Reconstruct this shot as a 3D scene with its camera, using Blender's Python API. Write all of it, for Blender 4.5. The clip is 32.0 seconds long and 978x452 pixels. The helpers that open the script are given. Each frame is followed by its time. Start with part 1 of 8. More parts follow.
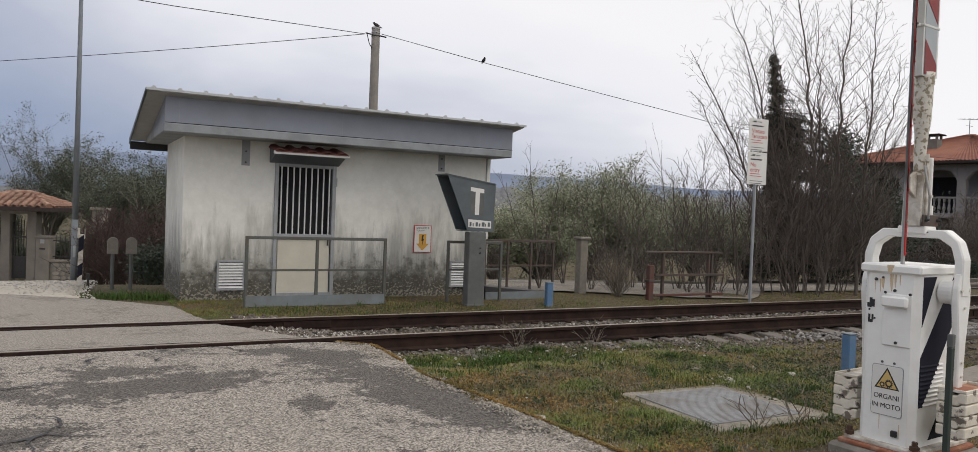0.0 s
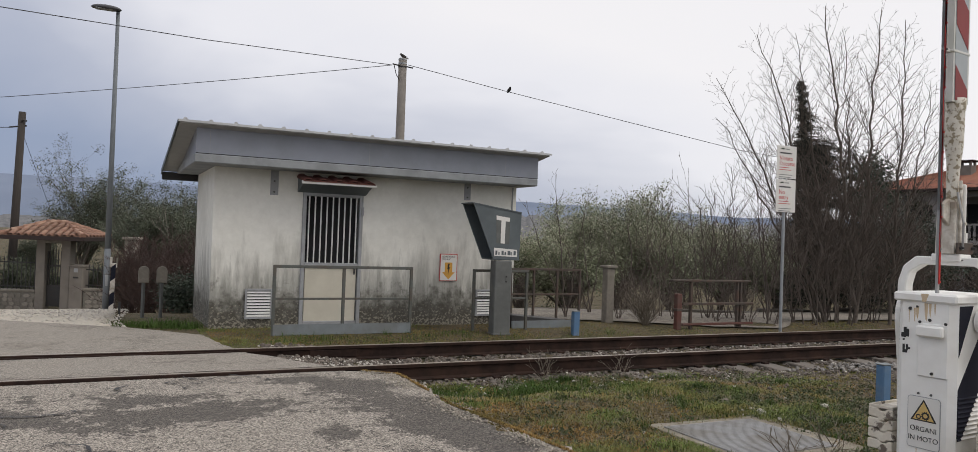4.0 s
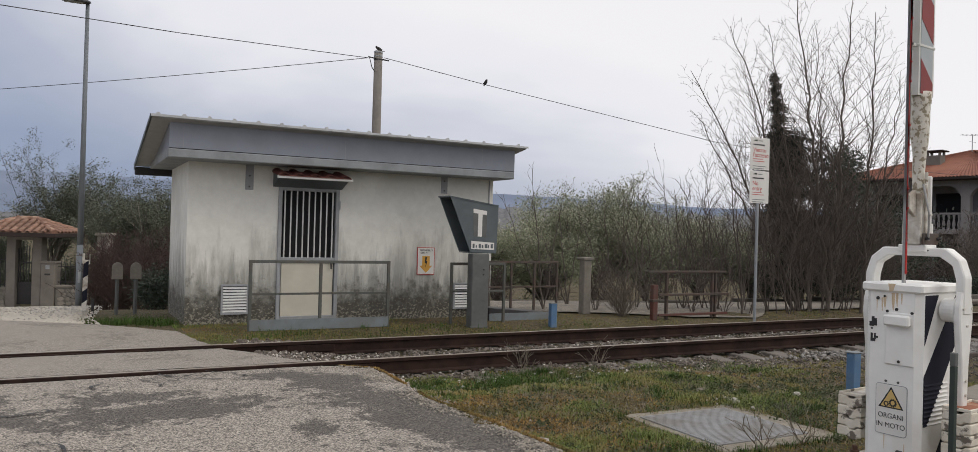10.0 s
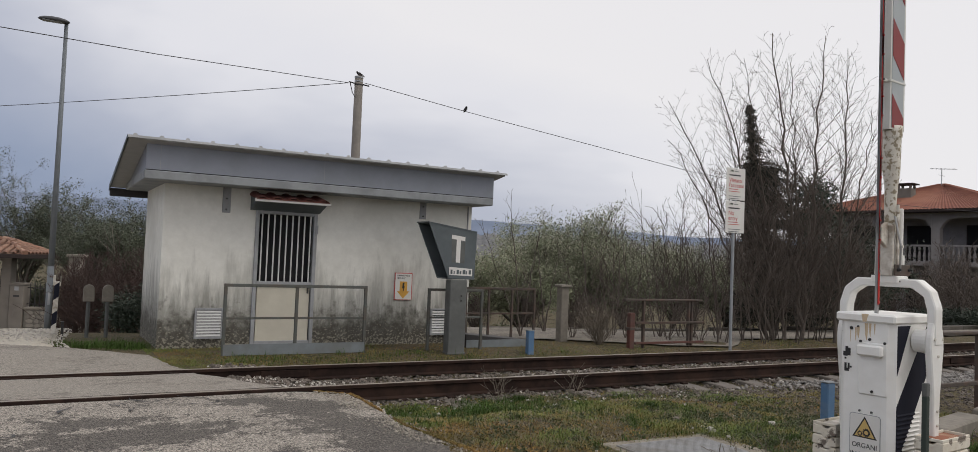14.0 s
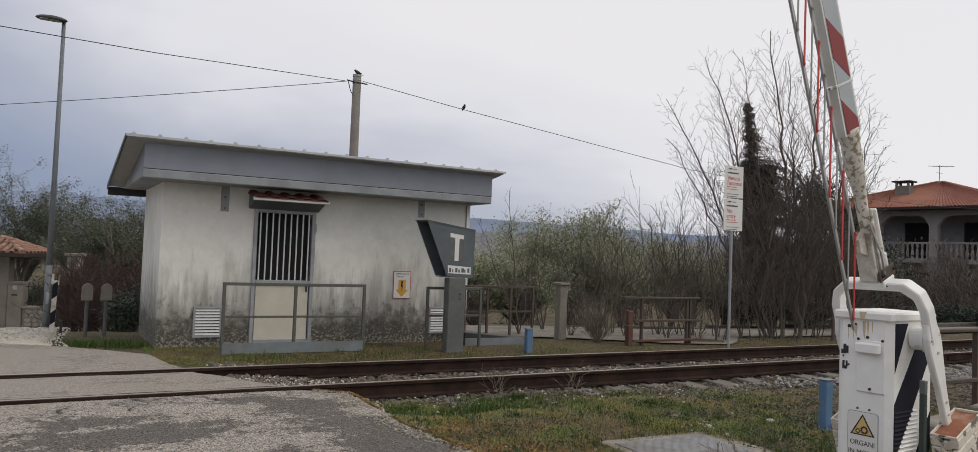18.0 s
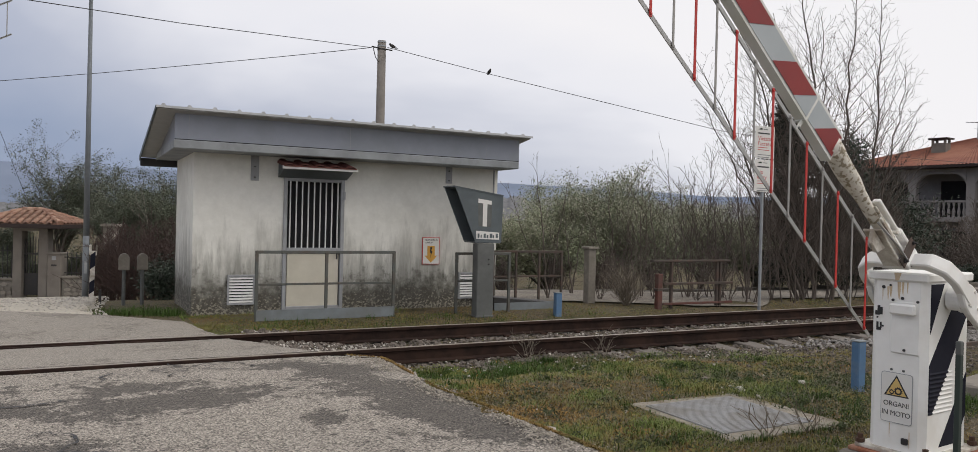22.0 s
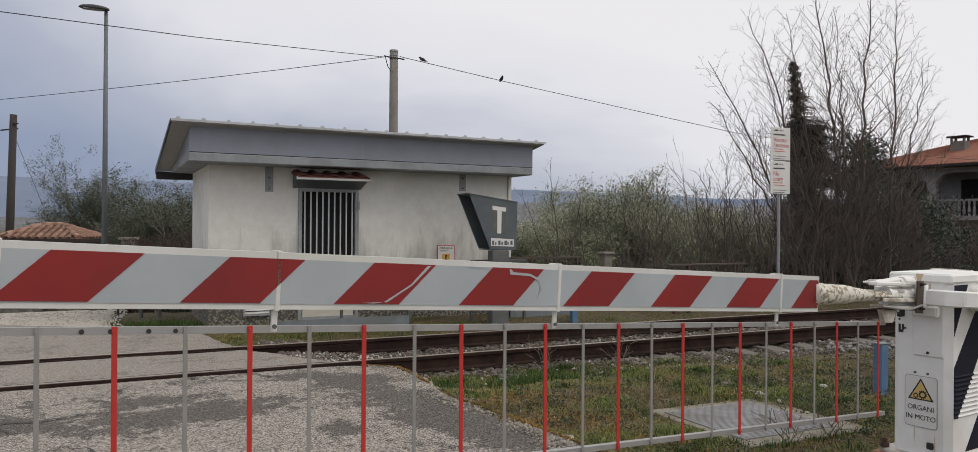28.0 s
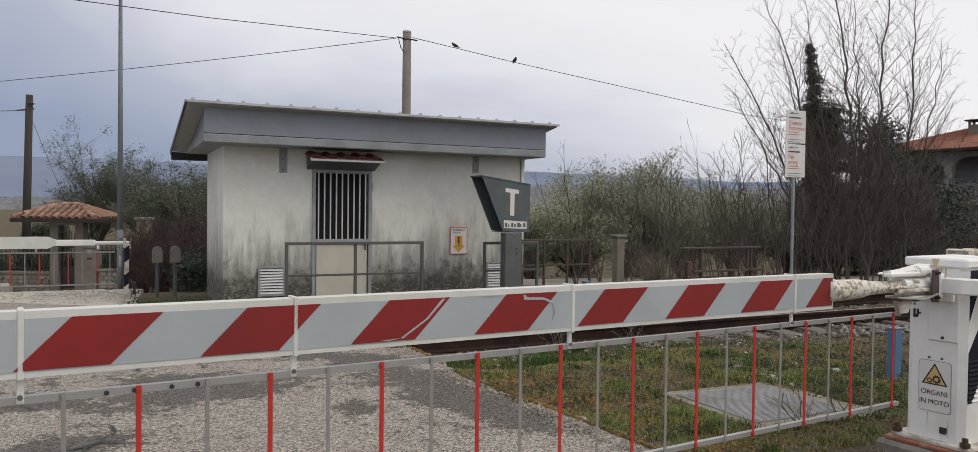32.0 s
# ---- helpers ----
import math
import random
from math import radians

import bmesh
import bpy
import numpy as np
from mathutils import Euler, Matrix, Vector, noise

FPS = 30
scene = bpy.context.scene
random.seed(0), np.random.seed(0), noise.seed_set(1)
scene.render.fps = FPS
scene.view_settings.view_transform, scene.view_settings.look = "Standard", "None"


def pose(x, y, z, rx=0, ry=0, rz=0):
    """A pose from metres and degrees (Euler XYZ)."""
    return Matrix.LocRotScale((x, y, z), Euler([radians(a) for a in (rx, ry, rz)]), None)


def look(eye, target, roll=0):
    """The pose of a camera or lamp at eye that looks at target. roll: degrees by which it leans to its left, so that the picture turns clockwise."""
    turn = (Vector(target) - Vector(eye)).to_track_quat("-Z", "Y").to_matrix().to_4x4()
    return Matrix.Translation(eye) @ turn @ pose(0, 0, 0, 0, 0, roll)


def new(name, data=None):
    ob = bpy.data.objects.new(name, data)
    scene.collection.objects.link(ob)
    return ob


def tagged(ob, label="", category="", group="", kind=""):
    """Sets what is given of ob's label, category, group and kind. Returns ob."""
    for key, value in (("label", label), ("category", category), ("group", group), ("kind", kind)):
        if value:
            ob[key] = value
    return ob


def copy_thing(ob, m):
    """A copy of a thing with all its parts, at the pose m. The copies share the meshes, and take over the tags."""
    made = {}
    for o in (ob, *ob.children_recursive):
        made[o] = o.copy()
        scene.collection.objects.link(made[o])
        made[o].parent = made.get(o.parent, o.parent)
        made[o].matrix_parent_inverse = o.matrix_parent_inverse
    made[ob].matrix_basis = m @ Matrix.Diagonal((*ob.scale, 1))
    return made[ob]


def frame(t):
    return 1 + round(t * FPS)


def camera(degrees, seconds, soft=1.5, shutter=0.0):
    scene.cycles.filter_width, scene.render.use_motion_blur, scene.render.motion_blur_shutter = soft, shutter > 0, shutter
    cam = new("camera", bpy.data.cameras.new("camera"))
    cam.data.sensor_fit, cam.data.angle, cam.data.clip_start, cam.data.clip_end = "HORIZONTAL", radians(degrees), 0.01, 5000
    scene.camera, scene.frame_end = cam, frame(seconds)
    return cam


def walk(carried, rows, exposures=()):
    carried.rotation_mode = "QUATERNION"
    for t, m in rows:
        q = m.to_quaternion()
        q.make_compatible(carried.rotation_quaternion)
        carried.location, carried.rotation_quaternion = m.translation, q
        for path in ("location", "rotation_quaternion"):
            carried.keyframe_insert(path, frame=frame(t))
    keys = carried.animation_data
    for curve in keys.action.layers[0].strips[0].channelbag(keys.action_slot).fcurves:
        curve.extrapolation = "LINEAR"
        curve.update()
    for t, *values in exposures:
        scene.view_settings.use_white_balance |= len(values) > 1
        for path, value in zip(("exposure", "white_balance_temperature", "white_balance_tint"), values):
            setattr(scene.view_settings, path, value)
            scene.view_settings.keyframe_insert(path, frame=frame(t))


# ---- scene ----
cam = camera(64.7, 32.0, soft=0.8)

PATH = [
    (0, (-0.013, 0.013, 1.416), (0.941, 1.771, 1.377), 2.2),
    (0.5, (-0.021, 0.006, 1.414), (0.926, 1.767, 1.397), 2.0),
    (1, (-0.018, 0.003, 1.419), (0.92, 1.77, 1.407), 1.6),
    (1.5, (-0.022, -0.006, 1.414), (0.911, 1.763, 1.416), 1.5),
    (2, (-0.023, -0.011, 1.417), (0.903, 1.761, 1.43), 1.7),
    (2.5, (-0.03, -0.013, 1.419), (0.887, 1.764, 1.452), 1.8),
    (4.5, (-0.004, 0.014, 1.418), (0.884, 1.806, 1.446), 2.1),
    (5, (-0.007, -0.004, 1.421), (0.887, 1.785, 1.425), 2.3),
    (5.5, (-0.007, -0.005, 1.416), (0.902, 1.776, 1.428), 2.1),
    (6, (-0.002, 0.0, 1.42), (0.919, 1.775, 1.436), 1.9),
    (6.5, (-0.001, 0.0, 1.422), (0.918, 1.776, 1.437), 2.0),
    (7, (-0.002, -0.005, 1.424), (0.942, 1.758, 1.435), 1.8),
    (7.5, (-0.002, -0.011, 1.417), (0.969, 1.738, 1.406), 2.2),
    (8, (-0.011, -0.017, 1.42), (0.954, 1.735, 1.416), 2.0),
    (8.5, (-0.014, -0.013, 1.421), (0.938, 1.746, 1.414), 2.1),
    (9, (-0.014, -0.026, 1.429), (0.939, 1.732, 1.444), 1.8),
    (9.5, (-0.011, -0.025, 1.428), (0.935, 1.737, 1.447), 1.8),
    (10, (-0.008, -0.02, 1.432), (0.935, 1.744, 1.446), 1.6),
    (10.5, (-0.02, -0.023, 1.431), (0.929, 1.737, 1.449), 1.8),
    (11, (-0.011, -0.021, 1.432), (0.947, 1.733, 1.457), 1.9),
    (11.5, (-0.001, -0.021, 1.428), (0.966, 1.728, 1.466), 1.8),
    (12, (-0.004, -0.02, 1.432), (0.965, 1.729, 1.499), 1.9),
    (12.5, (-0.005, -0.013, 1.431), (0.994, 1.719, 1.464), 2.1),
    (13, (-0.002, -0.016, 1.435), (0.985, 1.723, 1.488), 1.7),
    (13.5, (-0.009, -0.02, 1.436), (0.974, 1.72, 1.51), 1.8),
    (14, (-0.018, -0.024, 1.431), (0.972, 1.712, 1.515), 2.3),
    (14.5, (-0.007, -0.023, 1.435), (0.988, 1.71, 1.525), 2.0),
    (16.5, (-0.018, -0.033, 1.432), (0.986, 1.695, 1.519), 2.3),
    (17, (-0.018, -0.031, 1.433), (0.986, 1.696, 1.52), 2.3),
    (17.5, (-0.014, -0.035, 1.432), (0.974, 1.702, 1.512), 2.3),
    (18, (-0.024, -0.029, 1.435), (0.97, 1.705, 1.514), 2.2),
    (18.5, (-0.043, -0.044, 1.434), (0.944, 1.696, 1.461), 1.9),
    (19, (-0.009, -0.02, 1.432), (0.988, 1.713, 1.47), 1.7),
    (19.5, (-0.004, -0.017, 1.432), (1.014, 1.703, 1.47), 1.9),
    (20, (0.017, 0.006, 1.434), (1.112, 1.679, 1.49), 1.9),
    (20.5, (-0.018, -0.014, 1.434), (1.068, 1.664, 1.478), 1.7),
    (21, (-0.016, -0.01, 1.439), (1.038, 1.689, 1.452), 1.5),
    (21.5, (-0.013, -0.007, 1.434), (0.965, 1.738, 1.418), 1.4),
    (22, (-0.038, -0.029, 1.44), (0.897, 1.738, 1.426), 1.4),
    (22.5, (-0.011, -0.014, 1.436), (0.921, 1.756, 1.434), 1.1),
    (23, (-0.005, -0.014, 1.437), (0.929, 1.755, 1.442), 0.7),
    (23.5, (-0.013, -0.022, 1.439), (0.918, 1.748, 1.434), 0.6),
    (24, (0.004, -0.006, 1.437), (0.927, 1.769, 1.445), 0.3),
    (24.5, (-0.007, -0.018, 1.443), (0.932, 1.748, 1.464), 0.7),
    (25, (-0.015, -0.018, 1.438), (0.916, 1.752, 1.46), 0.7),
    (25.5, (-0.025, -0.017, 1.439), (0.903, 1.754, 1.457), 0.6),
    (27.5, (-0.022, -0.008, 1.438), (0.89, 1.772, 1.449), 0.5),
    (28, (-0.01, -0.004, 1.444), (0.89, 1.782, 1.447), 0.4),
    (28.5, (-0.027, -0.012, 1.44), (0.867, 1.777, 1.444), 0.5),
    (29, (-0.027, -0.002, 1.44), (0.866, 1.787, 1.442), 0.8),
    (29.5, (-0.021, -0.005, 1.441), (0.874, 1.784, 1.453), 0.8),
    (30, (-0.02, -0.012, 1.439), (0.876, 1.776, 1.438), 0.9),
    (30.5, (-0.03, -0.013, 1.436), (0.862, 1.777, 1.411), 1.2),
    (31, (-0.029, -0.008, 1.439), (0.855, 1.785, 1.411), 0.8),
    (31.5, (-0.028, -0.009, 1.442), (0.853, 1.786, 1.409), 0.6),
    (32, (-0.036, -0.013, 1.447), (0.837, 1.786, 1.403), 0.7),
]
walk(cam, [(t, look(eye, aim, roll)) for t, eye, aim, roll in PATH], [(0, 0.04), (2.5, 0.02), (5, -0.01), (9, 0.0), (12, -0.08), (14, -0.12), (18, -0.14), (20.5, -0.09), (22.5, 0.02), (25, -0.01), (28, -0.11), (30, -0.11), (32, -0.04)])

# ---- world, sun, exposure ----
world = bpy.data.worlds.new("overcast_sky")
scene.world = world
world.use_nodes = True
wn, wl = world.node_tree.nodes, world.node_tree.links
wn.clear()
w_out = wn.new("ShaderNodeOutputWorld")
w_bg = wn.new("ShaderNodeBackground")
w_sky = wn.new("ShaderNodeTexSky")
w_sky.sky_type = "NISHITA"
w_sky.sun_disc = False
SUN_ELEVATION, SUN_AZIMUTH = radians(48), radians(-40)
w_sky.sun_elevation, w_sky.sun_rotation = SUN_ELEVATION, radians(90) - SUN_AZIMUTH
w_tc = wn.new("ShaderNodeTexCoord")
w_map = wn.new("ShaderNodeMapping")
w_map.inputs["Scale"].default_value = (1.0, 1.0, 2.6)
w_map.inputs["Location"].default_value = (0.35, 0.1, 0.2)
w_n = wn.new("ShaderNodeTexNoise")
w_n.inputs["Scale"].default_value = 1.5
w_n.inputs["Detail"].default_value = 5.0
w_n.inputs["Roughness"].default_value = 0.52
w_n.inputs["Distortion"].default_value = 0.25
# the cloud layer thins towards the sun's side and is heavier away from it
w_dot = wn.new("ShaderNodeVectorMath")
w_dot.operation = "DOT_PRODUCT"
w_dot.inputs[1].default_value = (0.52, -0.34, 1.65)
w_add = wn.new("ShaderNodeMath")
w_add.operation = "MULTIPLY_ADD"
w_add.inputs[1].default_value = 0.60
w_ramp = wn.new("ShaderNodeValToRGB")
els = w_ramp.color_ramp.elements
els[0].position, els[0].color = 0.29, (0.30, 0.355, 0.495, 1)
els[1].position, els[1].color = 0.63, (0.94, 0.92, 0.935, 1)
e = els.new(0.41)
e.color = (0.485, 0.515, 0.62, 1)
e = els.new(0.52)
e.color = (0.86, 0.855, 0.90, 1)
w_gain = wn.new("ShaderNodeMix")
w_gain.data_type = "RGBA"
w_gain.inputs["Factor"].default_value = 0.94
w_sc = wn.new("ShaderNodeVectorMath")
w_sc.operation = "SCALE"
w_sc.inputs["Scale"].default_value = 0.10
wl.new(w_tc.outputs["Generated"], w_map.inputs["Vector"])
wl.new(w_map.outputs["Vector"], w_n.inputs["Vector"])
wl.new(w_tc.outputs["Generated"], w_dot.inputs[0])
wl.new(w_dot.outputs["Value"], w_add.inputs[0])
w_flat = wn.new("ShaderNodeMath")
w_flat.operation = "MULTIPLY_ADD"
w_flat.inputs[1].default_value, w_flat.inputs[2].default_value = 0.34, 0.228
wl.new(w_n.outputs["Fac"], w_flat.inputs[0])
wl.new(w_flat.outputs["Value"], w_add.inputs[2])
wl.new(w_add.outputs["Value"], w_ramp.inputs["Fac"])
wl.new(w_sky.outputs["Color"], w_sc.inputs[0])
wl.new(w_sc.outputs["Vector"], w_gain.inputs["A"])
wl.new(w_ramp.outputs["Color"], w_gain.inputs["B"])
wl.new(w_gain.outputs["Result"], w_bg.inputs["Color"])
w_bg.inputs["Strength"].default_value = 1.0
wl.new(w_bg.outputs["Background"], w_out.inputs["Surface"])

sun = new("sun", bpy.data.lights.new("sun", "SUN"))
sun.data.energy, sun.data.angle, sun.data.color = 1.1, radians(25), (1.0, 0.925, 0.82)
sun_dir = Vector((math.cos(SUN_AZIMUTH) * math.cos(SUN_ELEVATION), math.sin(SUN_AZIMUTH) * math.cos(SUN_ELEVATION), math.sin(SUN_ELEVATION)))
sun.matrix_world = look(sun_dir * 60, (0, 0, 0))
scene.view_settings.exposure = 0.0


# ---- materials ----
def mat(name, c1, c2=None, rough=0.75, metal=0.0, scale=14.0, patch=1.6, bump=0.25, depth=0.01, mix=0.5, c3=None, stain=0.0, stretch=(1, 1, 1), island=0.0, spec=0.5, sharp=0.08, cut=0.54):
    """Two-scale procedural surface: fine grain between c1 and c2, broad patches of c3, bump from the grain."""
    m = bpy.data.materials.new(name)
    m.use_nodes = True
    n, l = m.node_tree.nodes, m.node_tree.links
    b = n["Principled BSDF"]
    b.inputs["Roughness"].default_value, b.inputs["Metallic"].default_value = rough, metal
    b.inputs["Specular IOR Level"].default_value = spec
    c2 = c2 or tuple(v * 0.75 for v in c1[:3])
    c1, c2 = (*c1[:3], 1), (*c2[:3], 1)
    tc, mp = n.new("ShaderNodeTexCoord"), n.new("ShaderNodeMapping")
    mp.inputs["Scale"].default_value = stretch
    l.new(tc.outputs["Object"], mp.inputs["Vector"])
    g = n.new("ShaderNodeTexNoise")
    g.inputs["Scale"].default_value, g.inputs["Detail"].default_value, g.inputs["Roughness"].default_value = scale, 6, 0.62
    l.new(mp.outputs["Vector"], g.inputs["Vector"])
    r = n.new("ShaderNodeValToRGB")
    r.color_ramp.elements[0].position, r.color_ramp.elements[0].color = 0.5 - 0.5 * mix, c1
    r.color_ramp.elements[1].position, r.color_ramp.elements[1].color = 0.5 + 0.5 * mix, c2
    l.new(g.outputs["Fac"], r.inputs["Fac"])
    col = r.outputs["Color"]
    if c3:
        p = n.new("ShaderNodeTexNoise")
        p.inputs["Scale"].default_value, p.inputs["Detail"].default_value, p.inputs["Roughness"].default_value = patch, 5, 0.6
        l.new(mp.outputs["Vector"], p.inputs["Vector"])
        pr = n.new("ShaderNodeValToRGB")
        pr.color_ramp.elements[0].position, pr.color_ramp.elements[1].position = cut - sharp, cut + sharp
        l.new(p.outputs["Fac"], pr.inputs["Fac"])
        pm = n.new("ShaderNodeMath")
        pm.operation = "MULTIPLY"
        pm.inputs[1].default_value = stain or 0.7
        l.new(pr.outputs["Color"], pm.inputs[0])
        x = n.new("ShaderNodeMix")
        x.data_type = "RGBA"
        x.inputs["B"].default_value = (*c3[:3], 1)
        l.new(pm.outputs["Value"], x.inputs["Factor"])
        l.new(col, x.inputs["A"])
        col = x.outputs["Result"]
    if island:
        ge = n.new("ShaderNodeNewGeometry")
        oi = n.new("ShaderNodeObjectInfo")
        ad = n.new("ShaderNodeMath")
        ad.operation = "ADD"
        l.new(ge.outputs["Random Per Island"], ad.inputs[0])
        l.new(oi.outputs["Random"], ad.inputs[1])
        ma = n.new("ShaderNodeMath")
        ma.operation = "MULTIPLY_ADD"
        ma.inputs[1].default_value, ma.inputs[2].default_value = island, 1 - island
        l.new(ad.outputs["Value"], ma.inputs[0])
        sc = n.new("ShaderNodeVectorMath")
        sc.operation = "SCALE"
        l.new(col, sc.inputs[0])
        l.new(ma.outputs["Value"], sc.inputs["Scale"])
        col = sc.outputs["Vector"]
    l.new(col, b.inputs["Base Color"])
    if bump:
        bp = n.new("ShaderNodeBump")
        bp.inputs["Strength"].default_value, bp.inputs["Distance"].default_value = bump, depth
        l.new(g.outputs["Fac"], bp.inputs["Height"])
        l.new(bp.outputs["Normal"], b.inputs["Normal"])
    return m


M_LITTER = mat("dead_moss_litter", (0.36, 0.225, 0.075), (0.18, 0.12, 0.06), 0.95, scale=2.2, patch=1.3, c3=(0.10, 0.105, 0.035), bump=0, island=0.65, spec=0.1)
M_MOSS = mat("moss_and_dead_grass", (0.135, 0.105, 0.042), (0.034, 0.034, 0.015), 0.95, scale=17, patch=1.7, c3=(0.13, 0.095, 0.065), stain=0.55, bump=1.0, depth=0.08, mix=0.22)
M_CRUMB = mat("road_edge_crumbs", (0.44, 0.40, 0.34), (0.25, 0.225, 0.19), 0.95, scale=20, bump=0.2, island=0.5)
M_FRESH = mat("fresh_green_grass", (0.065, 0.115, 0.026), (0.05, 0.082, 0.022), 0.85, scale=2.0, bump=0, island=0.35, spec=0.15)
M_GRAVEL = mat("pale_gravel", (0.60, 0.55, 0.47), (0.33, 0.30, 0.25), 0.9, scale=22, patch=1.2, c3=(0.42, 0.39, 0.33), bump=0.7, depth=0.02)
M_BALLAST = mat("ballast_bed", (0.16, 0.145, 0.13), (0.06, 0.055, 0.05), 0.95, scale=26, patch=2.0, c3=(0.09, 0.08, 0.06), bump=0.8, depth=0.03)
M_STONE = mat("ballast_stone", (0.175, 0.148, 0.125), (0.05, 0.042, 0.036), 0.9, scale=20, bump=0.3, island=0.62)
M_FRESHSTONE = mat("fresh_ballast_stone", (0.37, 0.35, 0.33), (0.19, 0.18, 0.165), 0.9, scale=20, bump=0.3, island=0.55)
M_WSTONE = mat("white_stone", (0.50, 0.475, 0.43), (0.31, 0.29, 0.26), 0.9, scale=14, bump=0.3, island=0.25)
M_RAIL = mat("rusty_rail_steel", (0.034, 0.022, 0.019), (0.02, 0.014, 0.012), 0.95, 0.0, scale=18, patch=3, c3=(0.05, 0.03, 0.023), bump=0.2, spec=0.1)
M_RAILTOP = mat("worn_rail_head", (0.40, 0.35, 0.30), (0.22, 0.18, 0.15), 0.45, 0.3, scale=10, bump=0.1, stretch=(0.2, 4, 4))
M_SLEEPER = mat("sleeper_concrete", (0.18, 0.16, 0.14), (0.11, 0.098, 0.086), 0.9, scale=16, patch=3, c3=(0.12, 0.10, 0.085), bump=0.3)
M_GREY = mat("grey_painted_metal", (0.25, 0.27, 0.32), (0.225, 0.243, 0.288), 0.55, 0.0, scale=5, patch=1.1, c3=(0.19, 0.205, 0.225), stain=0.5, bump=0.05)
M_CORNICE = mat("grey_cornice_paint", (0.30, 0.32, 0.335), (0.25, 0.265, 0.28), 0.7, scale=7, patch=2.2, c3=(0.16, 0.17, 0.18), stain=0.5, bump=0.1)
M_SOFFIT = mat("pale_soffit_sheet", (0.42, 0.42, 0.41), (0.34, 0.34, 0.335), 0.7, scale=6, bump=0.05)
M_SHEET = mat("galvanised_roof_sheet", (0.55, 0.56, 0.57), (0.42, 0.43, 0.44), 0.45, 0.5, scale=7, patch=2, c3=(0.36, 0.37, 0.38), stain=0.5, bump=0.05)
# near-black colour that stands in for the shade of unlit rooms and gaps
M_DARK = mat("shade_black", (0.012, 0.012, 0.014), (0.008, 0.008, 0.01), 0.9, bump=0)
M_CREAM = mat("cream_door_panel", (0.60, 0.57, 0.48), (0.52, 0.49, 0.41), 0.6, scale=4, patch=1.4, c3=(0.47, 0.44, 0.36), stain=0.4, bump=0.05)
M_FRAME = mat("grey_door_frame", (0.34, 0.35, 0.365), (0.27, 0.28, 0.295), 0.6, scale=9, patch=3, c3=(0.2, 0.2, 0.2), stain=0.4, bump=0.1)
M_LOUVRE = mat("white_louvre", (0.66, 0.66, 0.65), (0.55, 0.55, 0.54), 0.55, scale=8, bump=0.05)
M_RAILING = mat("grey_green_railing_paint", (0.105, 0.115, 0.105), (0.075, 0.08, 0.075), 0.65, scale=14, patch=4, c3=(0.10, 0.075, 0.055), stain=0.6, bump=0.15)
M_TOE = mat("blue_grey_toe_board", (0.20, 0.225, 0.24), (0.15, 0.17, 0.18), 0.65, scale=8, patch=2.5, c3=(0.13, 0.13, 0.12), stain=0.5, bump=0.1)
M_RUSTPAINT = mat("rust_brown_paint", (0.085, 0.068, 0.057), (0.05, 0.041, 0.035), 0.8, scale=14, patch=4, c3=(0.11, 0.06, 0.042), stain=0.55, bump=0.2)
M_REDPRIMER = mat("red_primer", (0.13, 0.045, 0.035), (0.075, 0.035, 0.028), 0.8, scale=14, patch=4, c3=(0.09, 0.06, 0.05), bump=0.2)
M_HOOD = mat("dark_slate_metal", (0.095, 0.115, 0.125), (0.075, 0.09, 0.10), 0.55, scale=6, patch=2, c3=(0.13, 0.15, 0.16), stain=0.4, bump=0.06)
M_TPOST = mat("grey_post_paint", (0.115, 0.12, 0.117), (0.085, 0.09, 0.087), 0.7, scale=8, patch=3, c3=(0.15, 0.155, 0.15), stain=0.5, bump=0.1)
M_WHITE = mat("white_sign_film", (0.74, 0.73, 0.70), (0.66, 0.65, 0.63), 0.5, scale=5, bump=0)
M_SIGNRED = mat("red_print", (0.52, 0.06, 0.05), (0.45, 0.05, 0.045), 0.5, bump=0)
M_PRINT = mat("grey_print", (0.16, 0.17, 0.17), (0.13, 0.14, 0.14), 0.6, bump=0)
M_BLACK = mat("black_print", (0.02, 0.02, 0.022), (0.028, 0.028, 0.03), 0.6, bump=0)
M_YELLOW = mat("orange_yellow_print", (0.66, 0.36, 0.06), (0.58, 0.31, 0.06), 0.55, scale=6, bump=0)
M_PALEYEL = mat("faded_yellow_print", (0.62, 0.44, 0.16), (0.55, 0.39, 0.15), 0.55, scale=6, bump=0)
M_GALV = mat("galvanised_steel", (0.36, 0.38, 0.40), (0.28, 0.295, 0.31), 0.5, 0.4, scale=9, patch=2.2, c3=(0.31, 0.33, 0.345), stain=0.5, bump=0.05)
M_CONC = mat("weathered_concrete", (0.26, 0.235, 0.20), (0.155, 0.14, 0.12), 0.92, scale=11, patch=2.5, c3=(0.13, 0.12, 0.095), stain=0.6, bump=0.35)
M_PLASTER = mat("pillar_plaster", (0.20, 0.18, 0.16), (0.14, 0.125, 0.11), 0.9, scale=8, patch=2.0, c3=(0.24, 0.22, 0.19), stain=0.5, bump=0.2)
M_POLE = mat("concrete_pole", (0.225, 0.205, 0.185), (0.165, 0.15, 0.135), 0.9, scale=9, patch=1.4, c3=(0.12, 0.11, 0.10), stain=0.5, bump=0.2)
